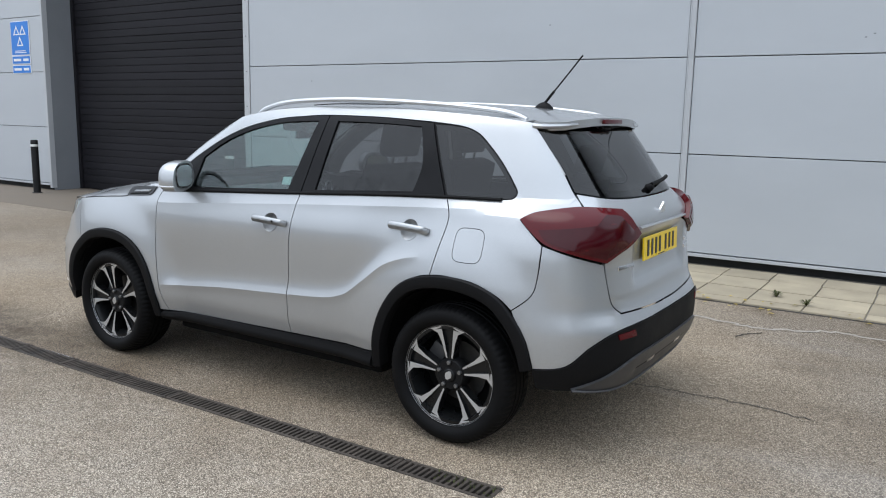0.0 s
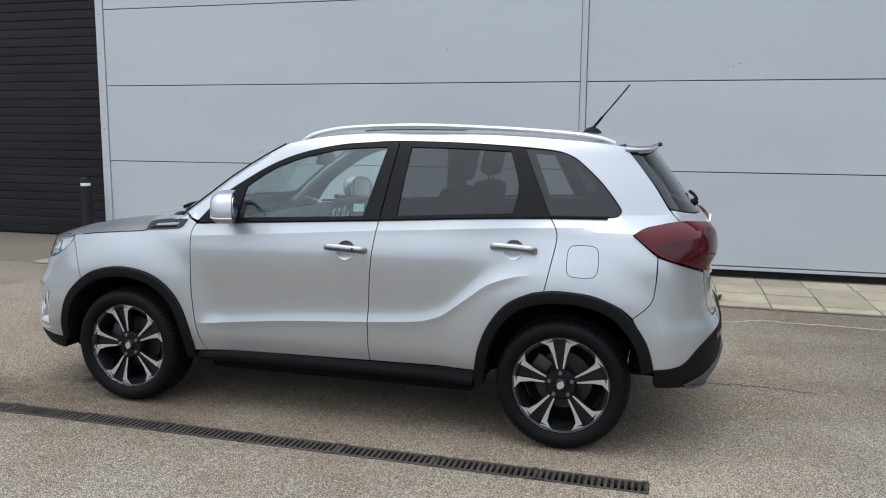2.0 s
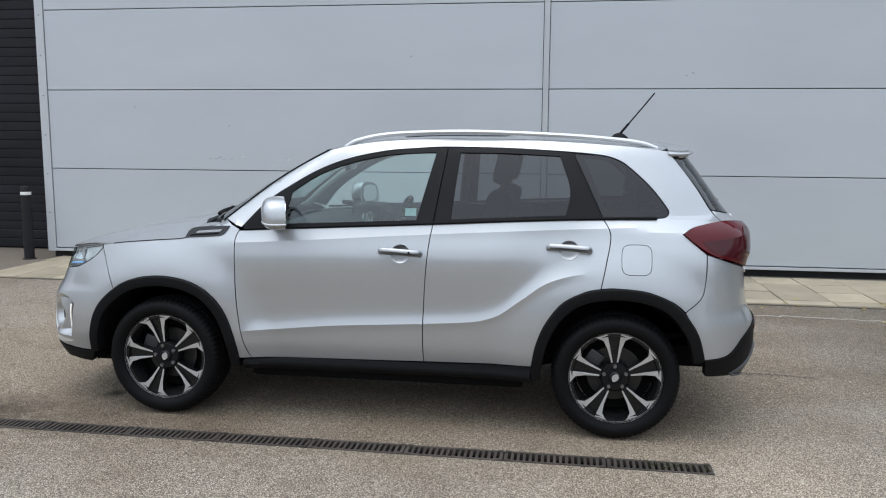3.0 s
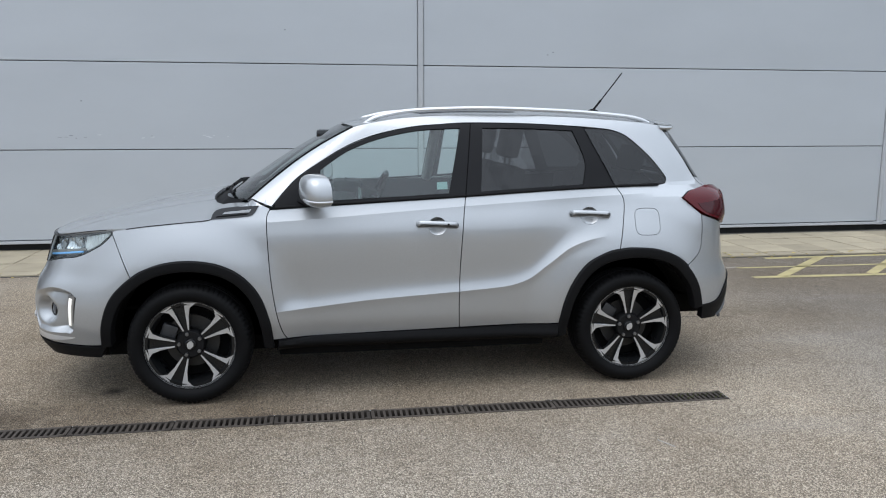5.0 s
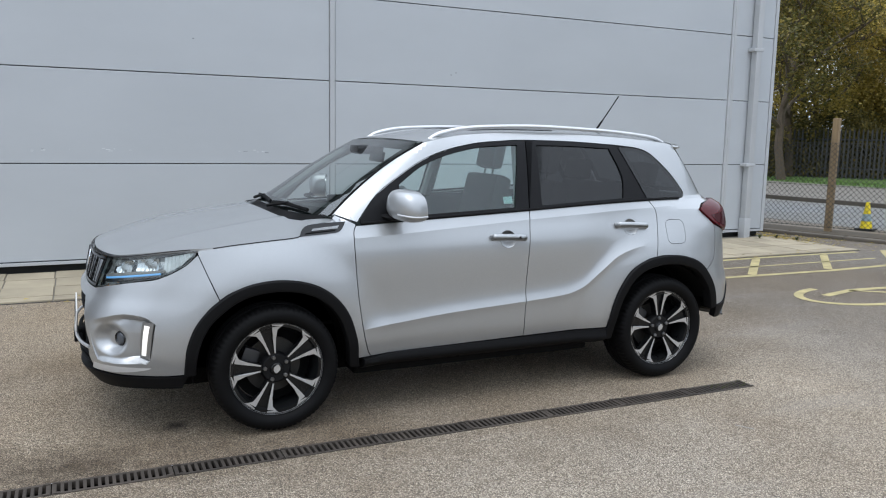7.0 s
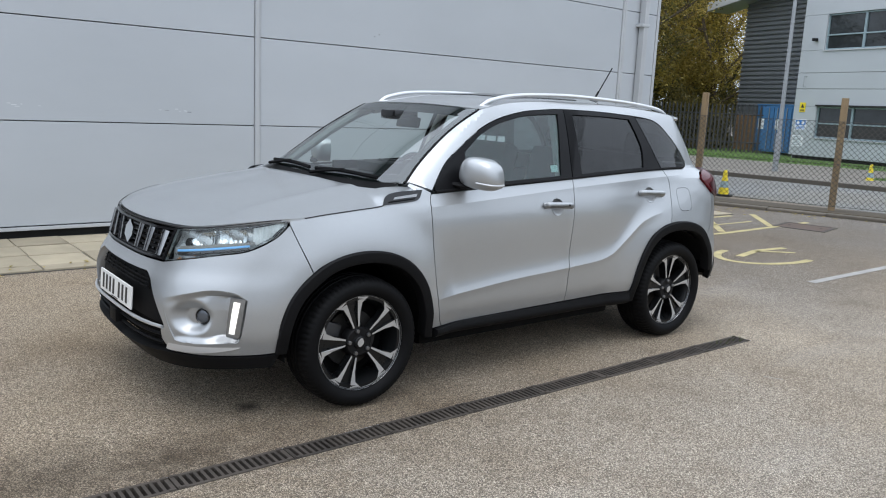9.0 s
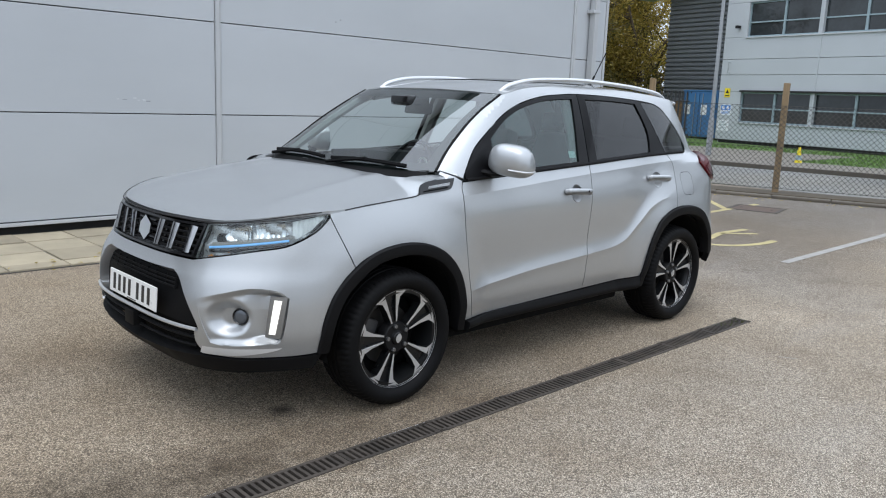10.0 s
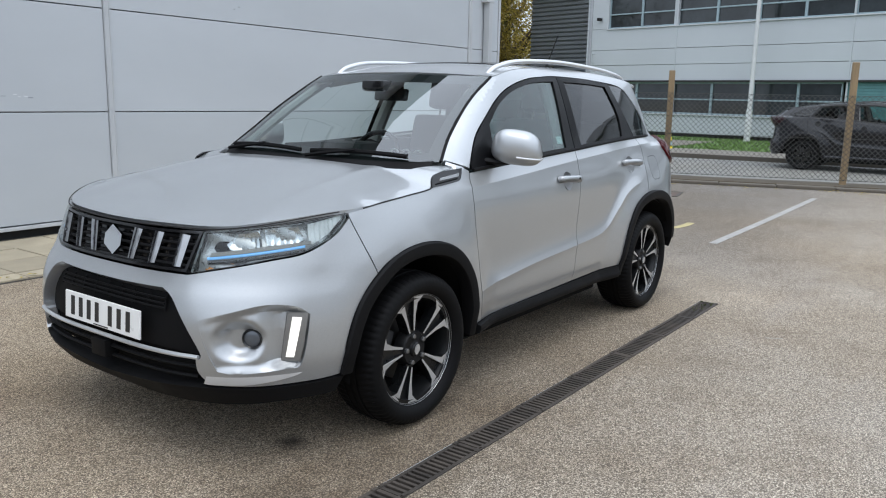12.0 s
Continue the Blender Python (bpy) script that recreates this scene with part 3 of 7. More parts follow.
def build_drain():
    d = thing("drain_channel", "rusty cast-iron slotted drain channel set flush in asphalt", "drain", Matrix.Translation((DRAIN[1], DRAIN[2], 0)))
    w, length = DRAIN[3] - DRAIN[2], DRAIN[1] - DRAIN[0]
    bm = bmesh.new()
    box(-length, 0, 0, .004, -.16, -.001, bm=bm)
    box(-length, 0, w - .004, w, -.16, -.001, bm=bm)
    box(-length, 0, .004, w - .004, -.16, -.15, bm=bm)
    box(-.004, 0, .004, w - .004, -.15, -.001, bm=bm)
    part("channel", bm, M["pit"], d, smooth=False)
    rails = bmesh.new()
    for y0, y1 in ((.003, .020), (w - .020, w - .003)):
        box(.002, .497, y0, y1, -.03, .003, .002, bm=rails)
    for x in (.002, .479):
        box(x, x + .018, .020, w - .020, -.03, .0025, .0015, bm=rails)
    for x, y in ((.02, .012), (.48, w - .012), (.02, w - .012), (.48, .012)):
        box(x - .014, x + .014, y - .008, y + .008, .002, .007, .003, bm=rails)
    slat = bmesh.new()
    box(-.0072, .0072, .0205, w - .0205, -.026, .0022, .0015, bm=slat)
    first = None
    rest = bmesh.new()
    for i in range(int(length / .5)):
        x = -.5 * (i + 1)
        if first is None:
            g = part("grate", rails, M["iron"], d, smooth=False)
            first = g.data
        else:
            g = shared("grate", first, d, Matrix())
        g.matrix_basis = pose(x, 0, 0, random.uniform(-.4, .4), random.uniform(-.2, .2), 0)
        if i < 10:
            for k in range(15):
                u = .0425 + k * .0296
                if i == 0 and k == 0:
                    s = part("slat", slat, M["iron"], g, smooth=False)
                    bar = s.data
                    s.matrix_basis = Matrix.Translation((u, 0, 0))
                else:
                    shared("slat", bar, g, Matrix.Translation((u, 0, 0)))
        else:
            for k in range(15):
                u = .0425 + k * .0296
                box(x + u - .0072, x + u + .0072, .0205, w - .0205, -.026, .0022, bm=rest)
    tagged(part("far_slats", rest, M["iron"], d, smooth=False), kind="stuff")
    # small weeds in the last slots
    bm = bmesh.new()
    for _ in range(36):
        x, y, h, a = -random.random() ** 2 * .30 - .01, random.uniform(.02, w - .02), random.uniform(.008, .022), random.uniform(0, 6.28)
        c, s = math.cos(a) * .008, math.sin(a) * .008
        bm.faces.new([bm.verts.new(p) for p in ((x, y, -.01), (x + c, y + s, h * .6), (x + c * 1.6, y + s * 1.6, h), (x - s * .5, y + c * .5, h * .5))])
    w_ = part("moss", bm, M["moss"], smooth=False)
    w_.location = (DRAIN[1], DRAIN[2], 0)
    tagged(w_, "small green weeds growing in the drain slots", "weeds", kind="stuff")


WALL_Y, WALL_TOP = 4.6, 7.2
SEAMS = (.135, 1.172, 2.168, 3.16, 4.15, 5.14, 6.13, 7.2)


# the long wall runs a little askew to the parked car
WALL_TURN = Matrix.Translation((1.965, WALL_Y, 0)) @ Matrix.Rotation(.016, 4, "Z") @ Matrix.Translation((-1.965, -WALL_Y, 0))


def build_wall():
    w = thing("wall_north", "pale grey flat steel cladding panels with dark joints", "wall", WALL_TURN, kind="structure")
    core = bmesh.new()
    box(-4.45, 9.29, WALL_Y + .09, WALL_Y + .3, 0, WALL_TOP, bm=core)
    part("wall_core", core, M["clad_dark"], w, smooth=False)
    bays = ((-4.365, 1.93), (2.0, 8.355), (8.46, 9.26))
    for a, b in bays:
        for z0, z1 in zip(SEAMS, SEAMS[1:]):
            part("panel", box(a + .004, b - .004, WALL_Y, WALL_Y + .085, z0 + .005, z1 - .005, .005), M["clad"], w, smooth=False)
    for a, b in ((-4.48, -4.37), (1.932, 1.998), (8.358, 8.458), (9.26, 9.325)):
        part("cover_strip", box(a, b, WALL_Y - .012, WALL_Y + .06, .09, WALL_TOP + .02, .004), M["clad_trim"], w, smooth=False)
    for a, b in ((1.936, 1.946), (1.984, 1.994), (8.362, 8.372), (8.404, 8.452)):
        part("strip_rib", box(a, b, WALL_Y - .018, WALL_Y - .010, .09, WALL_TOP, .002), M["clad_trim"], w, smooth=False)
    part("base_flashing", box(-4.365, 9.29, WALL_Y - .018, WALL_Y + .06, .095, .128, .004), M["clad_trim"], w, smooth=False)
    part("eaves", box(-9.75, 9.4, WALL_Y - .42, WALL_Y - .02, 6.35, WALL_TOP - .1, .02), M["clad_dark"], w, smooth=False)
    # bolts along the edge strip
    bolt = None
    for k in range(12):
        z = .6 + k * .5
        if bolt is None:
            bm = lathe(((.008, 0), (.008, -.004), (.005, -.006)), 10)
            o = part("bolt", bm, M["steel"], w)
            bolt = o.data
            o.matrix_basis = Matrix.Translation((-4.425, WALL_Y - .012, z))
        else:
            shared("bolt", bolt, w, Matrix.Translation((-4.425, WALL_Y - .012, z)))
    # scrapes and small dents on the lower panels
    rnd = random.Random(21)
    for k in range(24):
        x, z = (rnd.uniform(-2.3, -.1), 1.315) if k < 17 else (rnd.uniform(.8, 1.3), 1.31)
        z, wide = z + rnd.gauss(0, .007), rnd.uniform(.008, .05)
        part("scuff", box(x, x + wide, WALL_Y - .0012, WALL_Y + .004, z, z + rnd.uniform(.003, .008)), M["scuff"] if k % 3 else M["reveal"], w, smooth=False)
    for x, z in ((-1.95, 1.72), (3.55, 2.31), (3.62, 2.34), (-3.2, 1.95), (.35, 2.55)):
        part("scuff", box(x, x + .02, WALL_Y - .0012, WALL_Y + .004, z, z + .012), M["reveal"], w, smooth=False)
    # side of the building past the corner
    s = thing("wall_east", "grey steel cladding on the side of the building", "wall", WALL_TURN, kind="structure")
    for z0, z1 in zip(SEAMS, SEAMS[1:]):
        part("panel", box(9.20, 9.285, WALL_Y + .31, WALL_Y + 14, z0 + .005, z1 - .005, .005), M["clad"], s, smooth=False)
    part("wall_core", box(8.99, 9.19, WALL_Y + .31, WALL_Y + 14, 0, WALL_TOP), M["clad_dark"], s, smooth=False)


def build_downpipe():
    d = thing("downpipe", "square grey steel rainwater downpipe with brackets on the cladding", "downpipe", WALL_TURN @ Matrix.Translation((8.83, WALL_Y - .075, 0)))
    part("pipe", box(-.055, .055, -.055, .055, .30, WALL_TOP, .012), M["clad_trim"], d)
    part("shoe", box(-.065, .065, -.065, .065, .0, .32, .012), M["clad_trim"], d)
    for z in (1.17, 2.95, 4.9):
        part("bracket", box(-.115, .085, -.062, .074, z - .025, z + .025, .006), M["clad_trim"], d)


def build_shutter_bay():
    x0, x1, y = -9.72, -4.5, 5.2
    s = thing("door_1", "dark grey steel roller shutter door, closed", "roller shutter", kind="structure")
    lath = None
    for k in range(39):
        z = .02 + k * .126
        if lath is None:
            bm = bmesh.new()
            prof = [(.004, 0), (-.004, .008), (-.0065, .06), (-.004, .114), (.004, .120), (.006, .1255), (.02, .1255), (.02, 0)]
            a = [bm.verts.new((x0, yy, zz)) for yy, zz in prof]
            b = [bm.verts.new((x1, yy, zz)) for yy, zz in prof]
            for i in range(len(prof)):
                j = (i + 1) % len(prof)
                bm.faces.new((a[i], a[j], b[j], b[i]))
            bm.faces.new(a)
            bm.faces.new(b)
            o = part("lath", bm, M["shutter"], s)
            lath = o.data
            o.matrix_basis = Matrix.Translation((0, y, z))
        else:
            shared("lath", lath, s, Matrix.Translation((0, y + random.uniform(-.002, .002), z)))
    for a, b in ((x0 - .0, x0 + .07), (x1 - .07, x1)):
        part("guide_rail", box(a, b, y - .05, y + .06, 0, 4.9, .004), M["shutter"], s, smooth=False)
    r = thing("wall_reveal", "grey steel jambs and head round the shutter", "wall", kind="structure")
    part("jamb", box(x0 - .1, x0, WALL_Y + .09, y + .3, .0, 5.0, .004), M["reveal"], r, smooth=False)
    part("jamb", box(x1, x1 + .1, WALL_Y + .301, y + .3, .0, 5.0, .004), M["clad_trim"], r, smooth=False)
    part("head", box(x0 - .1, x1 + .04, WALL_Y, y + .3, 4.9, 7.2, .004), M["clad"], r, smooth=False)
    part("back_wall", box(x0, x1, y + .1, y + .3, 0, 5.0), M["clad_dark"], r, smooth=False)
    p = thing("wall_west", "pale grey flat steel cladding beside the shutter", "wall", kind="structure")
    part("wall_core", box(-26, x0 - .11, WALL_Y + .09, WALL_Y + .3, 0, WALL_TOP), M["clad_dark"], p, smooth=False)
    for z0, z1 in zip((.135, 1.172, 2.168, 3.16, 4.15, 5.14, 6.13), (1.172, 2.168, 3.16, 4.15, 5.14, 6.13, 7.2)):
        part("panel", box(-26, x0 - .008, WALL_Y, WALL_Y + .085, z0 + .005, z1 - .005, .005), M["clad"], p, smooth=False)
    part("cover_strip", box(x0 - .06, x0 + .005, WALL_Y - .012, WALL_Y + .088, .05, WALL_TOP, .004), M["clad_trim"], p, smooth=False)
    part("base_flashing", box(-26, x0 - .06, WALL_Y - .018, WALL_Y + .06, .095, .128, .004), M["clad_trim"], p, smooth=False)
    # concrete apron before the door
    tagged(slab_of("apron", -26, -4.32, 3.02, 5.25, -.05, .004, M["apron"]), "smooth brown-grey concrete apron before the shutter", "apron", kind="structure")


def build_bollard(x, y):
    b = thing("bollard", "black plastic bollard with a white band near its top", "bollard", Matrix.Translation((x, y, 0)), group="bollards by the shutter")
    turn = pose(0, 0, 0, 90, 0, 0)
    part("post", lathe(((.062, 0), (.062, .90), (.060, .94), (.052, .952), (.0001, .955)), 28, m=turn), M["bollard"], b)
    part("band", lathe(((.0632, .835), (.0645, .838), (.0645, .872), (.0632, .875)), 28, m=turn, closed=True), M["band"], b)
    part("base_collar", lathe(((.085, 0), (.085, .012), (.064, .022)), 28, m=turn), M["bollard"], b)


def build_test_sign():
    """A blue station sign: three triangles, with its small lines as bars."""
    s = thing("wall_sign", "blue vehicle test station sign with three white triangles", "sign", Matrix.Translation((-10.77, WALL_Y - .012, 2.145)) @ Matrix.Diagonal((1.22, 1, 1, 1)))
    part("board", box(0, .50, 0, .010, .33, .95, .004), M["sign_white"], s, smooth=False)
    part("face", box(.012, .488, -.003, .001, .342, .938), M["sign_blue"], s, smooth=False)
    for cx, cz in ((.165, .70), (.335, .70), (.25, .50)):
        t = bmesh.new()
        big, small = [(cx - .085, cz), (cx + .085, cz), (cx, cz + .17)], [(cx - .053, cz + .02), (cx + .053, cz + .02), (cx, cz + .125)]
        a = [t.verts.new((x, -.0035, z)) for x, z in big]
        b = [t.verts.new((x, -.0035, z)) for x, z in small]
        a2 = [t.verts.new((x, -.0065, z)) for x, z in big]
        b2 = [t.verts.new((x, -.0065, z)) for x, z in small]
        for i in range(3):
            j = (i + 1) % 3
            t.faces.new((a2[i], a2[j], b2[j], b2[i]))
            t.faces.new((a[i], a[j], a2[j], a2[i]))
            t.faces.new((b[i], b[j], b2[j], b2[i]))
        part("triangle", t, M["sign_white"], s, smooth=False)
    for x0, x1, z in ((.11, .39, .405), (.09, .41, .375)):
        part("lettering_bar", box(x0, x1, -.006, -.0032, z, z + .012), M["sign_white"], s, smooth=False)
    for k, z0 in enumerate((.17, .0)):
        p = part("plate", box(0, .50, 0, .010, z0, z0 + .155, .004), M["sign_white"], s, smooth=False)
        part("plate_face", box(.012, .488, -.003, .001, z0 + .012, z0 + .143), M["sign_blue"], p, smooth=False)
        for q in range(2):
            part("lettering_bar", box(.05 + .26 * q, .25 + .2 * q, -.006, -.0032, z0 + .055, z0 + .10), M["sign_white"], p, smooth=False)


def build_paving():
    p = thing("pavement", "buff concrete slab footway along the building, with sandy joints", "pavement", kind="structure")
    part("bedding", box(-4.3, 9.4, 3.0, 4.9, -.05, .004), M["concrete"], p, smooth=False)
    part("joint", box(-4.3, 9.4, 2.965, 2.999, -.04, .003), M["crack"], p, smooth=False)
    meshes = {}
    for row, (y0, y1) in enumerate(((3.205, 3.660), (3.678, 4.138), (4.156, 4.575))):
        x = -4.323 + (.0, .006, -.005)[row]
        while x < 9.3:
            key = row
            if key not in meshes:
                o = part("slab", box(0, .445, 0, y1 - y0, -.03, .016, .004), M["slab"], p, smooth=False)
                meshes[key] = o.data
            else:
                o = shared("slab", meshes[key], p, Matrix())
            o.matrix_basis = pose(x, y0, random.uniform(-.003, .003), random.uniform(-.35, .35), random.uniform(-.3, .3), random.uniform(-.2, .2))
            x += .458
    edge = None
    x = -4.323
    while x < 9.3:
        if edge is None:
            o = part("edging", box(0, .446, 0, .185, -.04, .017, .006), M["slab"], p, smooth=False)
            edge = o.data
        else:
            o = shared("edging", edge, p, Matrix())
        o.matrix_basis = pose(x, 3.0 + random.uniform(-.004, .004), 0, random.uniform(-.4, .4), random.uniform(-.2, .2), 0)
        x += .458


def line_mark(name, points, width, m, label):
    """A painted line along points on the ground."""
    bm = bmesh.new()
    pts = [Vector((x, y, 0)) for x, y in points]
    rows = []
    for i, p in enumerate(pts):
        d = (pts[min(i + 1, len(pts) - 1)] - pts[max(i - 1, 0)]).normalized()
        s = Vector((-d.y, d.x, 0)) * width / 2
        rows.append((bm.verts.new(p + s + Vector((0, 0, .004))), bm.verts.new(p - s + Vector((0, 0, .004)))))
    for a, b in zip(rows, rows[1:]):
        bm.faces.new((a[0], a[1], b[1], b[0]))
    return tagged(part(name, bm, m, smooth=False), label, "road marking", kind="structure")


def build_markings():
    y = M["yellow"]
    line_mark("trim_white_line", [(5.34, -.425), (7.5, -.41), (10.3, -.36)], .085, M["white_line"], "worn white parking bay line on asphalt")
    line_mark("trim_bay_line", [(4.9, 1.90), (7.45, 1.83), (9.75, 1.93)], .09, y, "faded yellow bay line on asphalt")
    line_mark("trim_bay_line", [(5.6, 2.87), (7.5, 2.90), (9.2, 2.88)], .09, y, "faded yellow bay line on asphalt")
    line_mark("trim_bay_line", [(5.0, 2.38), (7.0, 2.36), (8.9, 2.36)], .05, y, "faded thin yellow bay line on asphalt")
    for x in (5.22, 6.20, 7.46, 8.70):
        line_mark("trim_hatch_line", [(x, 1.92), (x + 1.05, 2.86)], .10, y, "faded yellow hatching line on asphalt")
    arc = [(6.35 + .75 * math.cos(a), .62 + .42 * math.sin(a)) for a in [math.radians(k) for k in range(105, 290, 12)]]
    line_mark("trim_symbol", arc, .09, y, "faded yellow painted bay symbol, partly worn off")
    line_mark("trim_symbol", [(5.95, .72), (6.5, .84), (7.05, .80)], .09, y, "faded yellow painted bay symbol, partly worn off")
    line_mark("trim_symbol", [(6.45, .84), (6.85, .55)], .07, y, "faded yellow painted bay symbol, partly worn off")

    rnd = random.Random(8)

    def wander(pts, step=.035, jitter=.008):
        return [(q[0] + rnd.gauss(0, jitter), q[1] + rnd.gauss(0, jitter)) for q in flow(pts, max(3, int(.3 / step)))]
    line_mark("trim_crack", wander([(2.55, .50), (2.95, .49), (3.27, .515), (3.45, .529), (3.65, .525), (3.90, .49)]), .009, M["crack"], "thin dark crack in the asphalt")
    line_mark("trim_crack", wander([(3.187, 1.911), (3.25, 2.06), (3.333, 2.139)], .03), .014, M["crack"], "thin dark crack in the asphalt")
    line_mark("trim_grit_line", wander([(2.6, 2.40), (2.967, 2.322), (3.232, 2.27), (3.509, 2.354), (3.813, 2.50), (4.011, 2.45), (4.40, 2.47), (5.0, 2.42)], .04, .012), .035, M["dust"], "pale grit line along an old asphalt joint")
    line_mark("trim_scratch", [(2.305, -1.715), (2.353, -1.807)], .009, M["white_line"], "short white scratch on asphalt")


def build_manhole():
    """A rusty inspection cover in the bays: frame, plate, two keyholes."""
    c = thing("manhole_cover", "rusty brown steel inspection cover set in asphalt", "manhole cover", pose(9.2, 1.68, 0, 0, 0, 12))
    f = bmesh.new()
    for x0, x1, y0, y1 in ((-.34, .34, -.36, -.31), (-.34, .34, .31, .36), (-.34, -.29, -.31, .31), (.29, .34, -.31, .31)):
        box(x0, x1, y0, y1, -.03, .007, .002, bm=f)
    part("frame", f, M["iron"], c, smooth=False)
    plate = part("plate", box(-.285, .285, -.305, .305, -.03, .005, .003), M["rust"], c, smooth=False)
    for y in (-.22, .22):
        part("keyhole", box(-.03, .03, y - .012, y + .012, .0045, .0075), M["pit"], plate, smooth=False)


def build_weed(x, y, seed):
    """A small green tuft in a joint of the slabs."""
    rnd = random.Random(seed)
    bm = bmesh.new()
    for _ in range(34):
        a, r, h = rnd.uniform(0, 6.28), rnd.uniform(.02, .07), rnd.uniform(.02, .06)
        c, s = math.cos(a), math.sin(a)
        p = [(0, 0, 0), (c * r * .5 - s * .008, s * r * .5 + c * .008, h), (c * r, s * r, h * .8), (c * r * .5 + s * .008, s * r * .5 - c * .008, h)]
        bm.faces.new([bm.verts.new(q) for q in p])
    o = part("weed", bm, M["moss"], smooth=False)
    o.location = (x, y, .016)
    tagged(o, "small green weed growing in a slab joint", "weed", group="weeds in the paving")


FENCE = Vector((11.4, 2.39, 0))
ALONG = Vector((0.325, -0.946, 0)).normalized()


def build_fence():
    f = thing("fence", "chain-link wire fence on weathered square wooden posts", "fence")
    turn = math.degrees(math.atan2(ALONG.y, ALONG.x))
    spots = [(-7.6, 1, 1.93), (-4.9, -1, 1.9), (-2.29, 0, 1.95), (0, .2, 1.93), (2.92, 0, 2.09), (5.8, 1, 1.95), (8.6, -1, 1.9), (11.4, 1, 1.95)]
    for s, lean, tall in spots:
        p = FENCE + ALONG * s
        bm = bmesh.new()
        box(-.052, .052, -.052, .052, -.1, tall, .012, bm=bm)
        o = part("post", bm, M["wood"], f, smooth=False)
        o.matrix_basis = pose(p.x, p.y, 0, 0, 0, turn) @ pose(0, 0, 0, 0, -lean, 0)
    # the wire mesh: diagonal wires both ways
    verts, faces = [], []
    h, cell = 1.42, .062

    def wire(a, b, r=.0040):
        d = (b - a).normalized()
        n1 = Vector((-ALONG.y, ALONG.x, 0))
        n2 = d.cross(n1).normalized()
        s = len(verts)
        for q in (a, b):
            for k in range(3):
                t = 2 * math.pi * k / 3
                verts.append(q + n1 * r * math.cos(t) + n2 * r * math.sin(t))
        for k in range(3):
            faces.append((s + k, s + (k + 1) % 3, s + 3 + (k + 1) % 3, s + 3 + k))
    start, end = -7.6, 11.4
    u = start - h
    off = Vector((-ALONG.y, ALONG.x, 0)) * -.058
    while u < end:
        for way in (1, -1):
            a0, a1 = max(u, start), min(u + h, end)
            if a1 > a0:
                z0, z1 = (a0 - u), (a1 - u)
                if way < 0:
                    z0, z1 = h - z0, h - z1
                o = off * (1 + .04 * way)
                wire(FENCE + ALONG * a0 + o + Vector((0, 0, .12 + z0)), FENCE + ALONG * a1 + o + Vector((0, 0, .12 + z1)))
        u += cell * math.sqrt(2)
    for z in (.13, .83, 1.54):
        wire(FENCE + ALONG * start + off * 1.1 + Vector((0, 0, z)), FENCE + ALONG * end + off * 1.1 + Vector((0, 0, z)), .004)
    me = bpy.data.meshes.new("wire_mesh")
    me.from_pydata(verts, [], faces)
    me.materials.append(M["wire"])
    w = new("wire_mesh", me)
    w.parent = f
    tagged(w, kind="stuff")
    # kerb before the fence
    k = thing("kerb", "weathered concrete kerb under the wire fence", "kerb", kind="structure")
    m = pose(FENCE.x, FENCE.y, 0, 0, 0, turn)
    stone = None
    for i in range(-5, 14):
        if stone is None:
            o = part("kerb_stone", box(0, .908, -.62, -.40, -.05, .055, .02), M["kerb"], k, smooth=False)
            stone = o.data
        else:
            o = shared("kerb_stone", stone, k, Matrix())
        o.matrix_basis = m @ pose(i * .915, random.uniform(-.006, .006), random.uniform(-.006, .006), random.uniform(-.6, .6), 0, random.uniform(-.3, .3))
    tagged(part("verge", box(-5, 12, -.40, .3, -.05, .06, .01, m=m), M["soil"], k, smooth=False))


def strip(name, near, far, y0, y1, z0, z1, m, label, category, slope=-.12):
    """A band of ground beside the road, from near to far (x at y = 6), its edges aslant by slope."""
    bm = bmesh.new()
    box(0, 1, 0, 1, z0, z1, bm=bm)
    for v in bm.verts:
        y = y0 + (y1 - y0) * v.co.y
        v.co.x = (near if v.co.x < .5 else far) + slope * (y - 6)
        v.co.y = y
    return tagged(part(name, bm, m, smooth=False), label, category, kind="structure")


def build_road():
    strip("road", 12.0, 17.0, -60, 60, -.05, .006, M["road"], "grey asphalt service road behind the fence", "road")
    strip("kerb_far", 17.0, 17.16, -60, 60, -.05, .11, M["kerb"], "grey-brown kerb of the service road", "kerb")
    strip("pavement_far", 17.16, 19.5, -60, 60, -.05, .10, M["paver"], "worn grey-brown block footway beyond the road", "pavement")
    strip("pavement_office", 19.5, 24.2, 5.6, 60, -.05, .104, M["paver"], "worn grey-brown block footway beside the offices", "pavement")
    strip("ground_grass", 19.5, 60, -60, 60, -.05, .09, M["grass"], "mown green grass verge before the offices", "grass")
    # grass blades on the verge, too many to count
    verts, faces = [], []
    for _ in range(14000):
        y = random.uniform(-8, 24)
        x = 19.52 - .12 * (y - 6) + random.random() ** 1.3 * 7.5
        if y > 5.5 and x < 24.3 - .12 * (y - 6):
            continue
        a, h = random.uniform(0, 6.28), random.uniform(.03, .09)
        s = len(verts)
        c, d = math.cos(a) * .02, math.sin(a) * .02
        verts += [(x - c, y - d, .088), (x + c, y + d, .088), (x + c * random.uniform(-2, 2), y + d * 2, .09 + h)]
        faces.append((s, s + 1, s + 2))
    me = bpy.data.meshes.new("grass")
    me.from_pydata(verts, [], faces)
    me.materials.append(M["grass"])
    tagged(new("grass", me), "short green grass blades on the verge", "grass", kind="stuff")


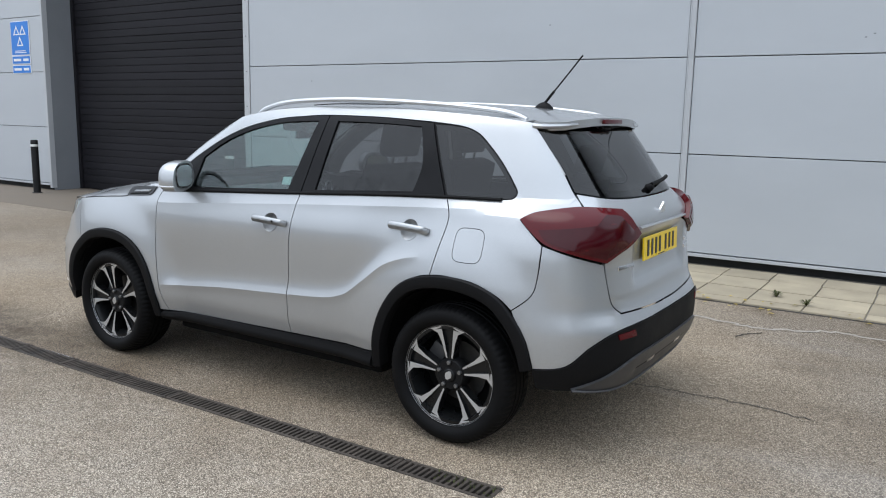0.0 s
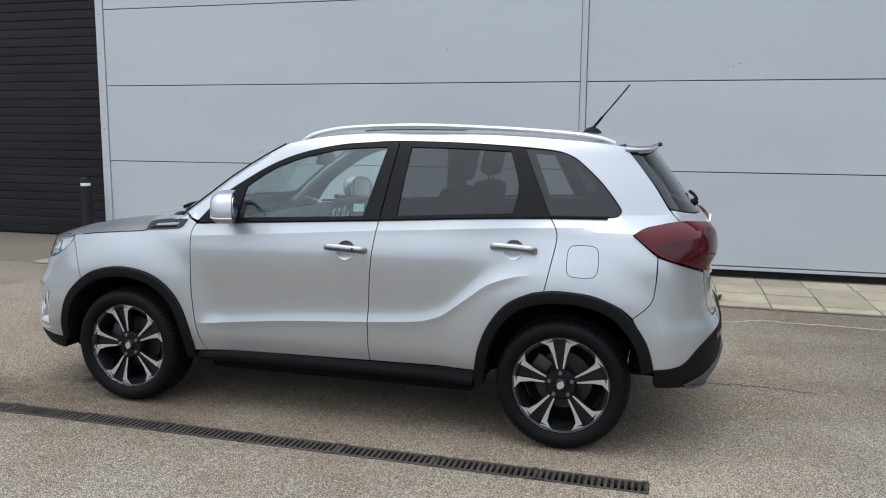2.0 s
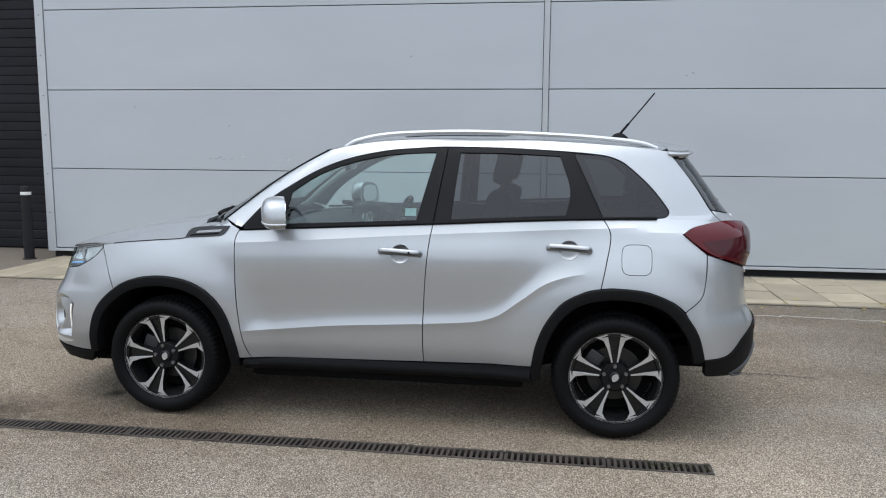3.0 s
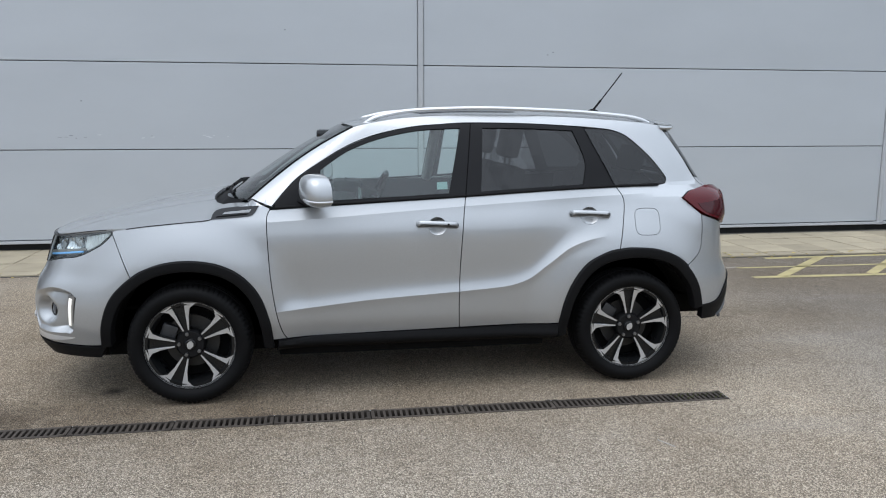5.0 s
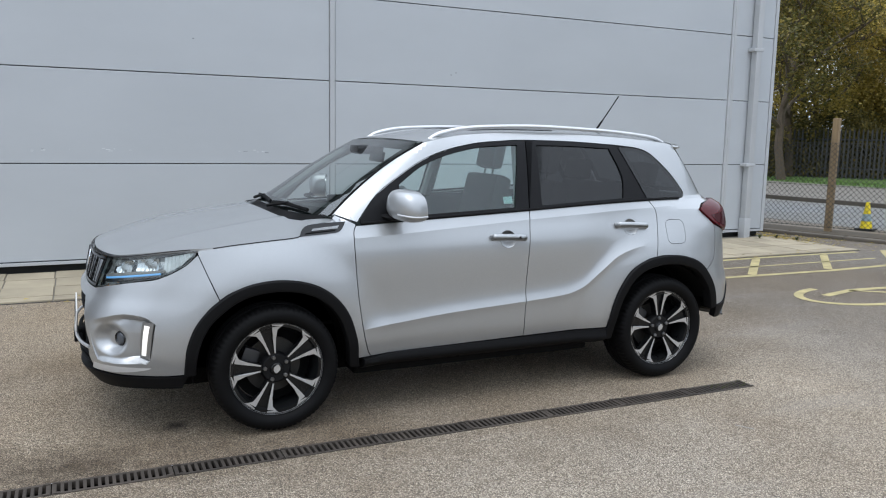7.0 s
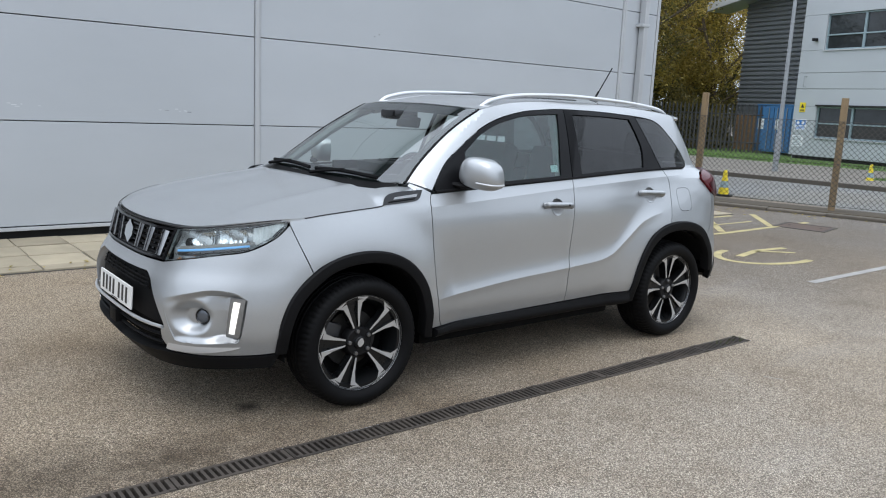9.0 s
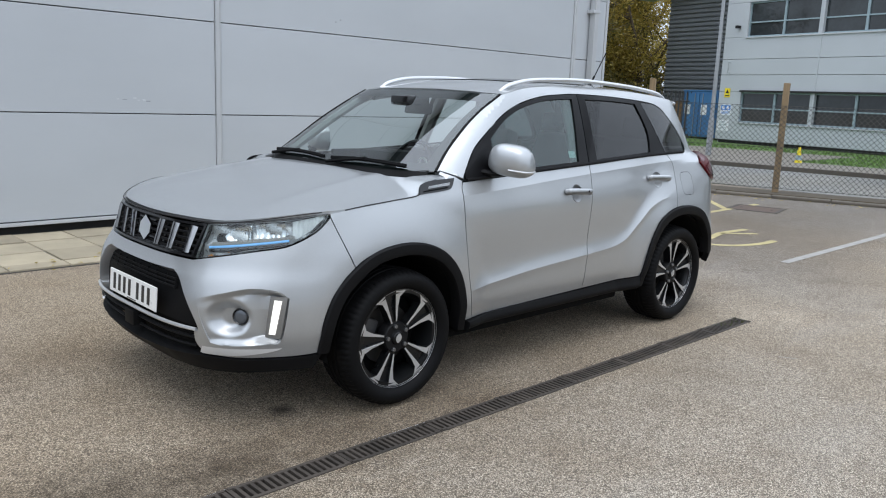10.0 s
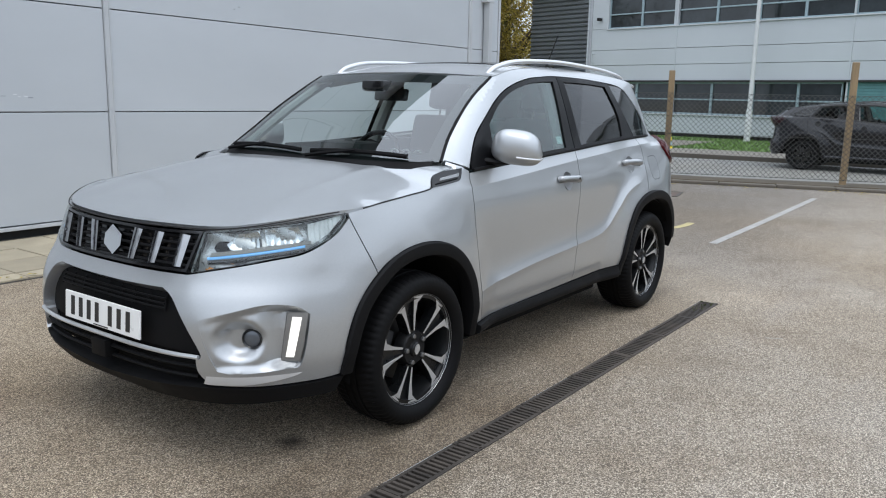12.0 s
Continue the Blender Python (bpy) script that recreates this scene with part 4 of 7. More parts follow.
OFFICE = Matrix.Translation((28.2, 12.45, .09)) @ Matrix(((-.208, -.978, 0, 0), (-.978, .208, 0, 0), (0, 0, 1, 0), (0, 0, 0, 1)))


def build_office():
    """Two-storey clad office: u along the face from its corner, v outwards, z up."""
    b = thing("office_building", "two-storey office in pale grey steel cladding with ribbon windows", "building", OFFICE)
    lo, hi = (.85, 2.02), (4.12, 5.42)
    rows = [(.13, lo[0]), (lo[1], 2.68), (2.68, 3.28), (3.28, hi[0]), (hi[1], 6.3), (6.3, 7.4)]
    joints = [0, 4.22, 10.6, 17, 23.4, 30]
    for z0, z1 in rows:
        for a, c in zip(joints, joints[1:]):
            part("wall_panel", box(a + .012, c - .012, -.2, 0, z0 + .008, z1 - .008, .006), M["office"], b, smooth=False)
    for z0, z1 in (lo, hi):
        part("wall_panel", box(.012, 1.05, -.2, 0, z0, z1, .006), M["office"], b, smooth=False)
    part("wall_core", box(.0, 30, -6, -.45, 0, 7.4), M["clad_dark"], b, smooth=False)
    part("end_wall", box(.0, .02, -6, -.2, 0, 7.4), M["office"], b, smooth=False)
    part("floor_slab", box(.05, 30, -.45, -.2, 2.3, 3.9), M["clad_dark"], b, smooth=False)
    part("base_gap", box(.02, 30, -.30, -.205, 0, .2), M["clad_dark"], b, smooth=False)
    part("soffit", box(1.05, 16.8, -.2, .10, lo[1] + .01, lo[1] + .07, .004), M["clad_dark"], b, smooth=False)
    part("roof", box(-.15, 30, -6.1, .12, 7.4, 7.62, .02), M["clad_trim"], b, smooth=False)
    for k in (1, 2, 3, 4):
        part("pilaster", box(joints[k] - .03, joints[k] + .03, -.02, .018, .12, 7.4, .004), M["office"], b, smooth=False)
    for (z0, z1), cuts in ((lo, (1.05, 2.55, 4.15, 5.8, 7.4, 9.0, 10.45)), (hi, (1.05, 2.6, 4.1, 5.8, 7.4, 9.0, 10.6, 12.2, 13.8, 15.4, 17))):
        for a, c in zip(cuts, cuts[1:]):
            w = part("window", box(a + .03, c - .03, -.14, -.125, z0 + .03, z1 - .03), M["office_glass"], b, smooth=False)
            bm = bmesh.new()
            for x0, x1, q0, q1 in ((a, a + .045, z0, z1), (c - .045, c, z0, z1), (a + .045, c - .045, z0, z0 + .05), (a + .045, c - .045, z1 - .05, z1), (a + .045, c - .045, z0 + .52, z0 + .57)):
                box(x0, x1, -.15, -.07, q0, q1, .006, bm=bm)
            part("window_frame", bm, M["frame_grey"], w, smooth=False)
            if random.random() < .4:
                part("blind", box(a + .1, c - .3, -.21, -.2, z1 - random.uniform(.3, .9), z1 - .05), M["sign_white"], w, smooth=False)
        part("sill", box(cuts[0] - .03, cuts[-1] + .03, -.1, .05, z0 - .045, z0 - .005, .006), M["clad_trim"], b, smooth=False)
        part("white_post", box(4.05, 4.25, -.124, -.04, z0, z1), M["office"], b, smooth=False)
    sh = part("shutter", box(10.6, 16.8, -.12, -.06, lo[0], lo[1]), M["teal"], b, smooth=False)
    for k in range(12):
        part("shutter_lath", box(10.62, 16.78, -.06, -.045, lo[0] + .03 + k * .095, lo[0] + .10 + k * .095, .004), M["teal"], sh, smooth=False)
    # small fittings on the face
    part("bulkhead_camera", box(.62, .74, 0, .22, 4.45, 4.56, .02), M["bollard"], b)
    part("bracket", tube(((.45, .02, 3.15), (.45, .16, 3.15), (.45, .16, 2.75), (.45, .02, 2.75)), .012), M["pole"], b)


def build_office_signs():
    m = OFFICE
    for name, u, z, w, h, face, label in (("warning_sign", .28, 1.80, .27, .36, "sign_yellow", "small yellow warning sign with a black triangle"),
                                          ("safety_sign", .16, 1.10, .52, .42, "sign_white", "white and blue safety notice on the cladding"),
                                          ("notice_sign", .10, .48, .52, .42, "sign_white", "white notice with small grey text on the cladding")):
        s = thing(name, label, "sign", m @ Matrix.Translation((u, .006, z)))
        part("board", box(0, w, 0, .012, 0, h, .003), M[face], s, smooth=False)
        if face == "sign_yellow":
            part("symbol", prism(((.05, .16), (.22, .16), (.135, .31)), .004, m=Matrix.Translation((0, .012, 0))), M["ink"], s, smooth=False)
            part("lettering_bar", box(.04, .23, .012, .015, .05, .09), M["ink"], s, smooth=False)
        elif name == "safety_sign":
            part("symbol_field", box(.03, .49, .012, .015, .2, .39), M["sign_blue"], s, smooth=False)
            for q in range(2):
                part("symbol", lathe(((.0001, 0), (.07, 0), (.07, .004), (.0001, .004)), 20, m=Matrix.Translation((.15 + .22 * q, .0155, .295))), M["sign_white"], s)
            for q in range(3):
                part("lettering_bar", box(.05, .47, .012, .015, .04 + .05 * q, .06 + .05 * q), M["sign_blue"], s, smooth=False)
        else:
            for q in range(6):
                part("lettering_bar", box(.05, .47 - .05 * (q % 3), .012, .015, .05 + .06 * q, .075 + .06 * q), M["frame_grey"], s, smooth=False)


def build_warehouse():
    """The ribbed grey shed set back beside the office, with its sloping verge."""
    w = thing("warehouse", "dark grey ribbed steel warehouse with a pale sloping verge", "building", OFFICE)
    part("wall_core", box(-6.0, -.02, -9, -3.2, 0, 7.0), M["ribbed"], w, smooth=False)
    rib = None
    for k in range(30):
        z = 1.65 + k * .2
        if rib is None:
            o = part("rib", box(-6.0, -.02, -3.2, -3.13, 0, .12, .02), M["ribbed"], w, smooth=False)
            rib = o.data
            o.matrix_basis = Matrix.Translation((0, 0, z))
        else:
            shared("rib", rib, w, Matrix.Translation((0, 0, z)))
    part("lower_wall", box(-5.9, -4.2, -3.199, -3.05, 0, 1.6), M["brown"], w, smooth=False)
    bm = bmesh.new()
    box(-7.6, .1, -3.6, -2.2, 0, .42, .02, bm=bm)
    for v in bm.verts:
        v.co.z += 6.45 + (v.co.x + 7.3) * .17
    part("verge", bm, M["clad_trim"], w, smooth=False)


def build_container():
    c = thing("shipping_container", "blue steel storage container beside the warehouse", "container", OFFICE @ Matrix.Translation((-3.1, -3.0, 0)) @ Matrix.Diagonal((.80, 1, .87, 1)))
    part("body", box(0, 2.4, -.0, 1.6, .1, 2.35, .02), M["container"], c, smooth=False)
    for k in range(2):
        d = part("door", box(.06 + k * 1.15, 1.17 + k * 1.15, 1.6, 1.64, .2, 2.25, .01), M["container"], c, smooth=False)
        for x in (.25, .85):
            part("lock_rod", tube(((.06 + k * 1.15 + x, 1.67, .2), (.06 + k * 1.15 + x, 1.67, 2.25)), .02), M["pole"], d)
        part("label_panel", box(.2 + k * 1.15, .6 + k * 1.15, 1.641, 1.646, 1.2, 1.7), M["sign_white"], d, smooth=False)
    part("roof", box(-.02, 2.42, -.02, 1.62, 2.35, 2.42, .01), M["container"], c, smooth=False)


def build_cabin_store():
    """A blue steel cabin half hidden behind the trees: ribbed sides, flat roof."""
    c = thing("site_cabin", "blue steel site cabin half hidden behind the trees", "cabin", pose(29.5, 28.4, .05, 0, 0, -43))
    part("body", box(-4.2, 4.2, -1.2, 1.2, .15, 2.95, .03), M["cabin_blue"], c, smooth=False)
    part("roof", box(-4.3, 4.3, -1.3, 1.3, 2.95, 3.1, .03), M["cabin_blue"], c, smooth=False)
    rib = None
    for k in range(20):
        m = Matrix.Translation((-4.0 + k * .42, -1.235, .2))
        if rib is None:
            o = part("rib", box(0, .16, 0, .034, 0, 2.7, .01), M["cabin_blue"], c, smooth=False)
            rib = o.data
            o.matrix_basis = m
        else:
            shared("rib", rib, c, m)


def build_palisade():
    p = thing("palisade_fence", "dark steel palisade fence before the trees", "fence")
    pale = None
    for k in range(70):
        x, y = 30.2 - .155 * k * .45, 14.6 + .155 * k
        if pale is None:
            o = part("pale", prism(((-.035, 0), (.035, 0), (.035, 1.95), (0, 2.08), (-.035, 1.95)), .02), M["palisade"], p, smooth=False)
            pale = o.data
        else:
            o = shared("pale", pale, p, Matrix())
        o.matrix_basis = pose(x, y, .09, 0, 0, 114)
    for z in (.5, 1.7):
        part("rail", tube(((30.2, 14.6, z), (25.4, 25.4, z)), .03), M["palisade"], p)


def build_lamp_post(name, x, y, h, r, m, label):
    p = thing(name, label, "lamp post", Matrix.Translation((x, y, .05)))
    turn = pose(0, 0, 0, 90, 0, 0)
    part("shaft", lathe(((r, 1.1), (r * .6, h), (.0001, h)), 20, m=turn), m, p)
    part("base_compartment", lathe(((r * 1.35, 0), (r * 1.35, 1.05), (r, 1.16)), 20, m=turn), m, p)
    part("access_door", box(-.045, .045, -r * 1.40, -r * 1.25, .4, .85, .005), m, p)
    part("lantern", box(-.12, .12, -.75, .05, h - .03, h + .08, .03), M["pole"], p)


def build_cone(x, y, turn):
    c = thing("traffic_cone", "yellow plastic caution cone on a dark base", "cone", pose(x, y, .01, 0, 0, turn), group="cones along the road")
    t = pose(0, 0, 0, 90, 0, 0)
    part("base", box(-.15, .15, -.15, .15, 0, .035, .012), M["bollard"], c)
    part("body", lathe(((.105, .03), (.10, .06), (.045, .40), (.032, .50), (.02, .505)), 20, m=t), M["sign_yellow"], c)
    part("sleeve", lathe(((.083, .165), (.087, .165), (.066, .29), (.062, .29)), 20, m=t, closed=True), M["frame_grey"], c)


def build_tree(x, y, h, spread, tint, seed, label, name="tree", leaves=13000):
    rnd = random.Random(seed)
    t = thing(name, label, "tree", Matrix.Translation((x, y, .05)))
    bm = bmesh.new()
    tips = []

    def limb(p, d, length, r, level):
        pts, q = [p], p
        for k in range(5):
            d = (d + Vector((rnd.gauss(0, .16), rnd.gauss(0, .16), rnd.gauss(.06, .08)))).normalized()
            q = q + d * length / 5
            pts.append(q)
        tube(pts, r, 6, bm=bm, taper=lambda f: 1 - .65 * f)
        tips.append((q, level))
        if level < 3:
            for k in range(4 if level else 7):
                f = rnd.uniform(.35, 1) if level else rnd.uniform(.2, 1)
                i = min(4, int(f * 5))
                b = pts[i].lerp(pts[i + 1], f * 5 - i if f < 1 else 1)
                a = rnd.uniform(0, 6.283)
                nd = (d * .5 + Vector((math.cos(a), math.sin(a), rnd.uniform(.0, .7)))).normalized()
                limb(b, nd, length * rnd.uniform(.45, .62) * spread, r * .45, level + 1)
                tips.append((b, level))
    limb(Vector((0, 0, 0)), Vector((0, 0, 1)), h * .72, h * .022, 0)
    part("trunk", bm, M["bark"], t)
    spots = [p for p, lv in tips if lv >= 2]
    verts, faces = [], []
    for _ in range(leaves):
        c = rnd.choice(spots) + Vector((rnd.gauss(0, .38), rnd.gauss(0, .38), rnd.gauss(0, .32)))
        if c.z < .12:
            continue
        a, e = Vector((rnd.gauss(0, 1), rnd.gauss(0, 1), rnd.gauss(0, .6))).normalized(), rnd.uniform(.045, .095)
        b = a.cross(Vector((rnd.gauss(0, 1), rnd.gauss(0, 1), rnd.gauss(0, 1)))).normalized()
        s = len(verts)
        verts += [c - a * e, c + b * e * .55, c + a * e, c - b * e * .55]
        faces.append((s, s + 1, s + 2, s + 3))
    me = bpy.data.meshes.new("crown")
    me.from_pydata(verts, [], faces)
    me.materials.append(M[tint])
    o = new("crown", me)
    o.parent = t


def leaf_material(name, stops):
    m, n, l, p = nodes_of(name)
    r = n.new("ShaderNodeNewGeometry").outputs["Random Per Island"]
    c = ramp(n, l, r, stops)
    c = blend(n, l, noise_of(n, l, .45, 3), c, blend(n, l, 1.0, c, (.55, .62, .5), "MULTIPLY"))
    l.new(c, p.inputs["Base Color"])
    p.inputs["Roughness"].default_value = .6
    tr = n.new("ShaderNodeBsdfTranslucent")
    l.new(c, tr.inputs[0])
    x = n.new("ShaderNodeMixShader")
    x.inputs[0].default_value = .45
    l.new(p.outputs[0], x.inputs[1])
    l.new(tr.outputs[0], x.inputs[2])
    l.new(x.outputs[0], n["Material Output"].inputs[0])
    return m


M["leaf_green"] = leaf_material("green_leaves", ((0, (.085, .08, .022)), (.5, (.16, .14, .04)), (.8, (.29, .22, .06)), (1, (.46, .34, .10))))
M["leaf_gold"] = leaf_material("autumn_leaves", ((0, (.25, .19, .05)), (.4, (.44, .32, .07)), (.75, (.62, .44, .10)), (1, (.75, .57, .18))))


def build_shrub(x, y, h, r, seed):
    """A bush: thin stems from one foot, a ragged heap of small leaves."""
    rnd = random.Random(seed)
    t = thing("shrub", "dense brown-green shrub behind the steel fence", "shrub", Matrix.Translation((x, y, .05)), group="shrubs by the fence")
    bm = bmesh.new()
    lobes = []
    for k in range(9):
        a, d = rnd.uniform(0, 6.283), rnd.uniform(.1, .75) * r
        top = Vector((math.cos(a) * d, math.sin(a) * d, h * rnd.uniform(.45, .9)))
        tube(flow([Vector((0, 0, 0)), top * .5 + Vector((0, 0, .1 * h)), top], 4), .022, 5, bm=bm, taper=lambda f: 1 - .7 * f)
        lobes += [(top, rnd.uniform(.4, .62)), (top * .55, rnd.uniform(.4, .6)), (Vector((top.x, top.y, .3)), .5)]
    part("stems", bm, M["bark"], t)
    verts, faces = [], []
    for _ in range(9000):
        c, s = rnd.choice(lobes)
        c = c + Vector((rnd.gauss(0, s * .55), rnd.gauss(0, s * .55), rnd.gauss(0, s * .5))) * r / 1.3
        if c.z < .04:
            continue
        u, e = Vector((rnd.gauss(0, 1), rnd.gauss(0, 1), rnd.gauss(0, .6))).normalized(), rnd.uniform(.045, .09)
        v = u.cross(Vector((rnd.gauss(0, 1), rnd.gauss(0, 1), rnd.gauss(0, 1)))).normalized()
        k = len(verts)
        verts += [c - u * e, c + v * e * .55, c + u * e, c - v * e * .55]
        faces.append((k, k + 1, k + 2, k + 3))
    me = bpy.data.meshes.new("foliage")
    me.from_pydata(verts, [], faces)
    me.materials.append(M["leaf_green"])
    o = new("foliage", me)
    o.parent = t


def build_trees():
    spots = ((24.3, 17.9, 9.0, .95, "leaf_green"), (27.4, 20.3, 9.0, .9, "leaf_gold"), (30.3, 21.2, 9.0, .85, "leaf_gold"), (32.6, 21.8, 8.5, .8, "leaf_gold"),
             (29.6, 24.4, 11.0, 1.0, "leaf_green"), (34.5, 25.2, 10.5, .9, "leaf_gold"), (36.0, 21.6, 12.0, .8, "leaf_gold"), (39.2, 22.6, 13.5, .8, "leaf_gold"), (33.9, 19.7, 9.0, .7, "leaf_gold"), (40.6, 22.4, 13.0, .8, "leaf_gold"), (43.0, 25.2, 14.0, .8, "leaf_gold"), (33.0, 28.0, 12.0, 1.0, "leaf_green"))
    for i, (x, y, h, s, tint) in enumerate(spots):
        build_tree(x, y, h, s, tint, i + 3, "autumn tree with golden leaves and thin branches" if tint == "leaf_gold" else "olive green autumn tree with thin branches")
    for i, (x, y, h, r) in enumerate(((25.6, 20.6, 2.4, 1.5), (27.0, 21.4, 2.8, 1.5), (28.2, 20.2, 2.6, 1.4), (29.4, 19.6, 3.0, 1.4), (30.4, 18.4, 2.4, 1.2), (31.4, 19.6, 2.8, 1.4), (32.6, 19.2, 2.3, 1.2),
                                      (33.5, 22.0, 3.4, 1.7), (30.6, 23.4, 3.6, 1.8), (34.4, 20.5, 3.4, 1.5))):
        build_shrub(x, y, h, r, 60 + i)


def build_litter():
    """Fallen leaves by the corner and in the yard, too many to count."""
    verts, faces = [], []
    rnd = random.Random(5)
    for _ in range(640):
        if rnd.random() < .6:
            x, y = 9.2 + abs(rnd.gauss(0, .5)), 4.45 + rnd.gauss(0, .5)
        elif rnd.random() < .5:
            p = FENCE + ALONG * rnd.uniform(-4, 4)
            x, y = p.x - .75 + rnd.gauss(0, .18), p.y - .2 + rnd.gauss(0, .15)
        else:
            x, y = rnd.uniform(-3, 9), 3.0 + rnd.gauss(0, .10)
        if y > 4.55 and x < 9.2:
            continue
        a, e, z = rnd.uniform(0, 6.28), rnd.uniform(.016, .038), .026 if y > 2.95 and x < 9.4 else .008
        c, s = math.cos(a) * e, math.sin(a) * e
        k = len(verts)
        verts += [(x - c, y - s, z), (x - s * .5, y + c * .5, z + .006), (x + c, y + s, z + .003), (x + s * .5, y - c * .5, z + .008)]
        faces.append((k, k + 1, k + 2, k + 3))
    me = bpy.data.meshes.new("fallen_leaves")
    me.from_pydata(verts, [], faces)
    me.materials.append(M["leaf_gold"])
    tagged(new("fallen_leaves", me), "brown and yellow fallen leaves lying on the ground", "leaves", kind="stuff")


def build_closing():
    w = thing("wall_south", "plain grey wall closing the yard", "wall", kind="structure")
    part("wall_face", box(-40, 26, -27, -26, 0, 4.2), M["backdrop"], w, smooth=False)
    w = thing("wall_far_west", "plain grey wall closing the yard", "wall", kind="structure")
    part("wall_face", box(-41, -40, -27, 4.5, 0, 4.2), M["backdrop"], w, smooth=False)


build_ground()
build_drain()
build_wall()
build_downpipe()
build_shutter_bay()
build_bollard(-9.5, 4.17)
build_bollard(-4.62, 4.30)
build_test_sign()
build_paving()
build_markings()
build_weed(3.465, 3.21, 1)
build_weed(3.19, 3.42, 2)
build_weed(8.95, 4.42, 3)
build_weed(9.25, 4.36, 4)
build_weed(9.35, 4.05, 5)
build_manhole()
build_fence()
build_road()
build_office()
build_office_signs()
build_warehouse()
build_container()
build_cabin_store()
build_palisade()
build_lamp_post("street_lamp", 19.2, 7.87, 8.0, .06, M["pole"], "slim galvanised street lamp on the far footway")
build_lamp_post("flood_lamp", 26.0, 5.05, 9.0, .08, M["column_white"], "tall white lamp column before the offices")
build_cone(11.9, 4.78, 20)
build_cone(19.3, 5.3, 50)
build_trees()
build_litter()
build_closing()


# ---- the silver car, nose towards -x ----
NOSE_SCALE, TAIL_SCALE = (.0148, 1), (.0125, 1)
ROOF_EDGE = curve((.83, 1.488), (.904, 1.494), (1.0, 1.516), (1.2, 1.546), (1.54, 1.563), (1.88, 1.562), (2.34, 1.543), (2.66, 1.516), (2.80, 1.497), (2.95, 1.48))
ROOF_MID = curve((.8, 1.500), (.95, 1.538), (1.2, 1.578), (1.6, 1.598), (2.0, 1.596), (2.5, 1.577), (2.75, 1.550), (2.95, 1.520))
HOOD_MID = curve((-.826, .893), (-.79, .915), (-.7, .943), (-.6, .966), (-.44, 1.003), (-.2, 1.047), (.05, 1.085), (.3, 1.112))


def side_chart(x, z):
    return x, -side(x, z), z


def roof_chart(x, y):
    ze, ye = ROOF_EDGE(x), max(.2, side(min(x, 2.72), ROOF_EDGE(min(x, 2.72))))
    return x, y, ze + (ROOF_MID(x) - ze) * (1 - min(1.2, abs(y) / ye) ** 2.4)


def hood_front(a):
    return nose(a, .893 + .006 * ease(abs(a) / 34) + .062 * ease((abs(a) - 34) / 40))


HOOD_SIDE = [(-.30, .963), (-.197, .976), (-.03, .990), (.126, 1.004), (.165, 1.036), (.215, 1.062), (.30, 1.077), (.42, 1.083)]
_edge = [hood_front(a) for a in (0, 8, 16, 24, 32, 40, 48, 56, 63, 69)] + [(x, -side(x, z), z) for x, z in HOOD_SIDE]
HOOD_Y, HOOD_Z = curve(*[(p[0], -p[1]) for p in _edge]), curve(*[(p[0], p[2]) for p in _edge])


def hood_chart(x, y):
    ze, ye = HOOD_Z(x), max(.02, HOOD_Y(x))
    u = min(1.15, abs(y) / ye)
    ridge = .011 * math.exp(-abs(abs(y) - .50 + .10 * (x - .3)) / .055) * ease((x + .8) / .5)
    return x, y, ze + (HOOD_MID(x) - ze) * (1 - u ** 3) + ridge


A_EDGE = [(.324, 1.101), (.45, 1.205), (.60, 1.318), (.75, 1.412), (.904, 1.494)]
ARCH_F = [(.447, .300), (.441, .345), (.425, .458), (.375, .601), (.288, .706), (.173, .769), (.03, .795), (-.112, .785), (-.226, .747), (-.341, .662), (-.406, .576), (-.445, .458), (-.455, .345)]
WING_SEAM = [(-.372, .936), (-.333, .835), (-.282, .712)]
REAR_SEAM = [(2.936, .985), (2.932, .853), (2.912, .768), (2.834, .698)]
ARCH_R = [(2.938, .452), (2.906, .573), (2.848, .669), (2.764, .75), (2.639, .796), (2.487, .809), (2.332, .785), (2.219, .723), (2.135, .615), (2.086, .496), (2.063, .375), (2.056, .300)]


def shrink(pts, cx, cz, f):
    return [(cx + (x - cx) * f, cz + (z - cz) * f) for x, z in pts]


def flip(p):
    return [(-a, z) for a, z in p][::-1]


def on(chart, u, v, off=0.0, scale=(1, 1)):
    p, n = outward(chart, u, v, scale=scale)
    return p + n * off


def both(name, bm, m, parents, label="", sharp=38):
    """A part on the near side and its mirror image on the far side."""
    o = part(name, bm, m, parents[0], label, sharp=sharp)
    q = shared(name, o.data, parents[1], Matrix.Diagonal((1, -1, 1, 1)))
    if label:
        q["label"] = label
    return o, q


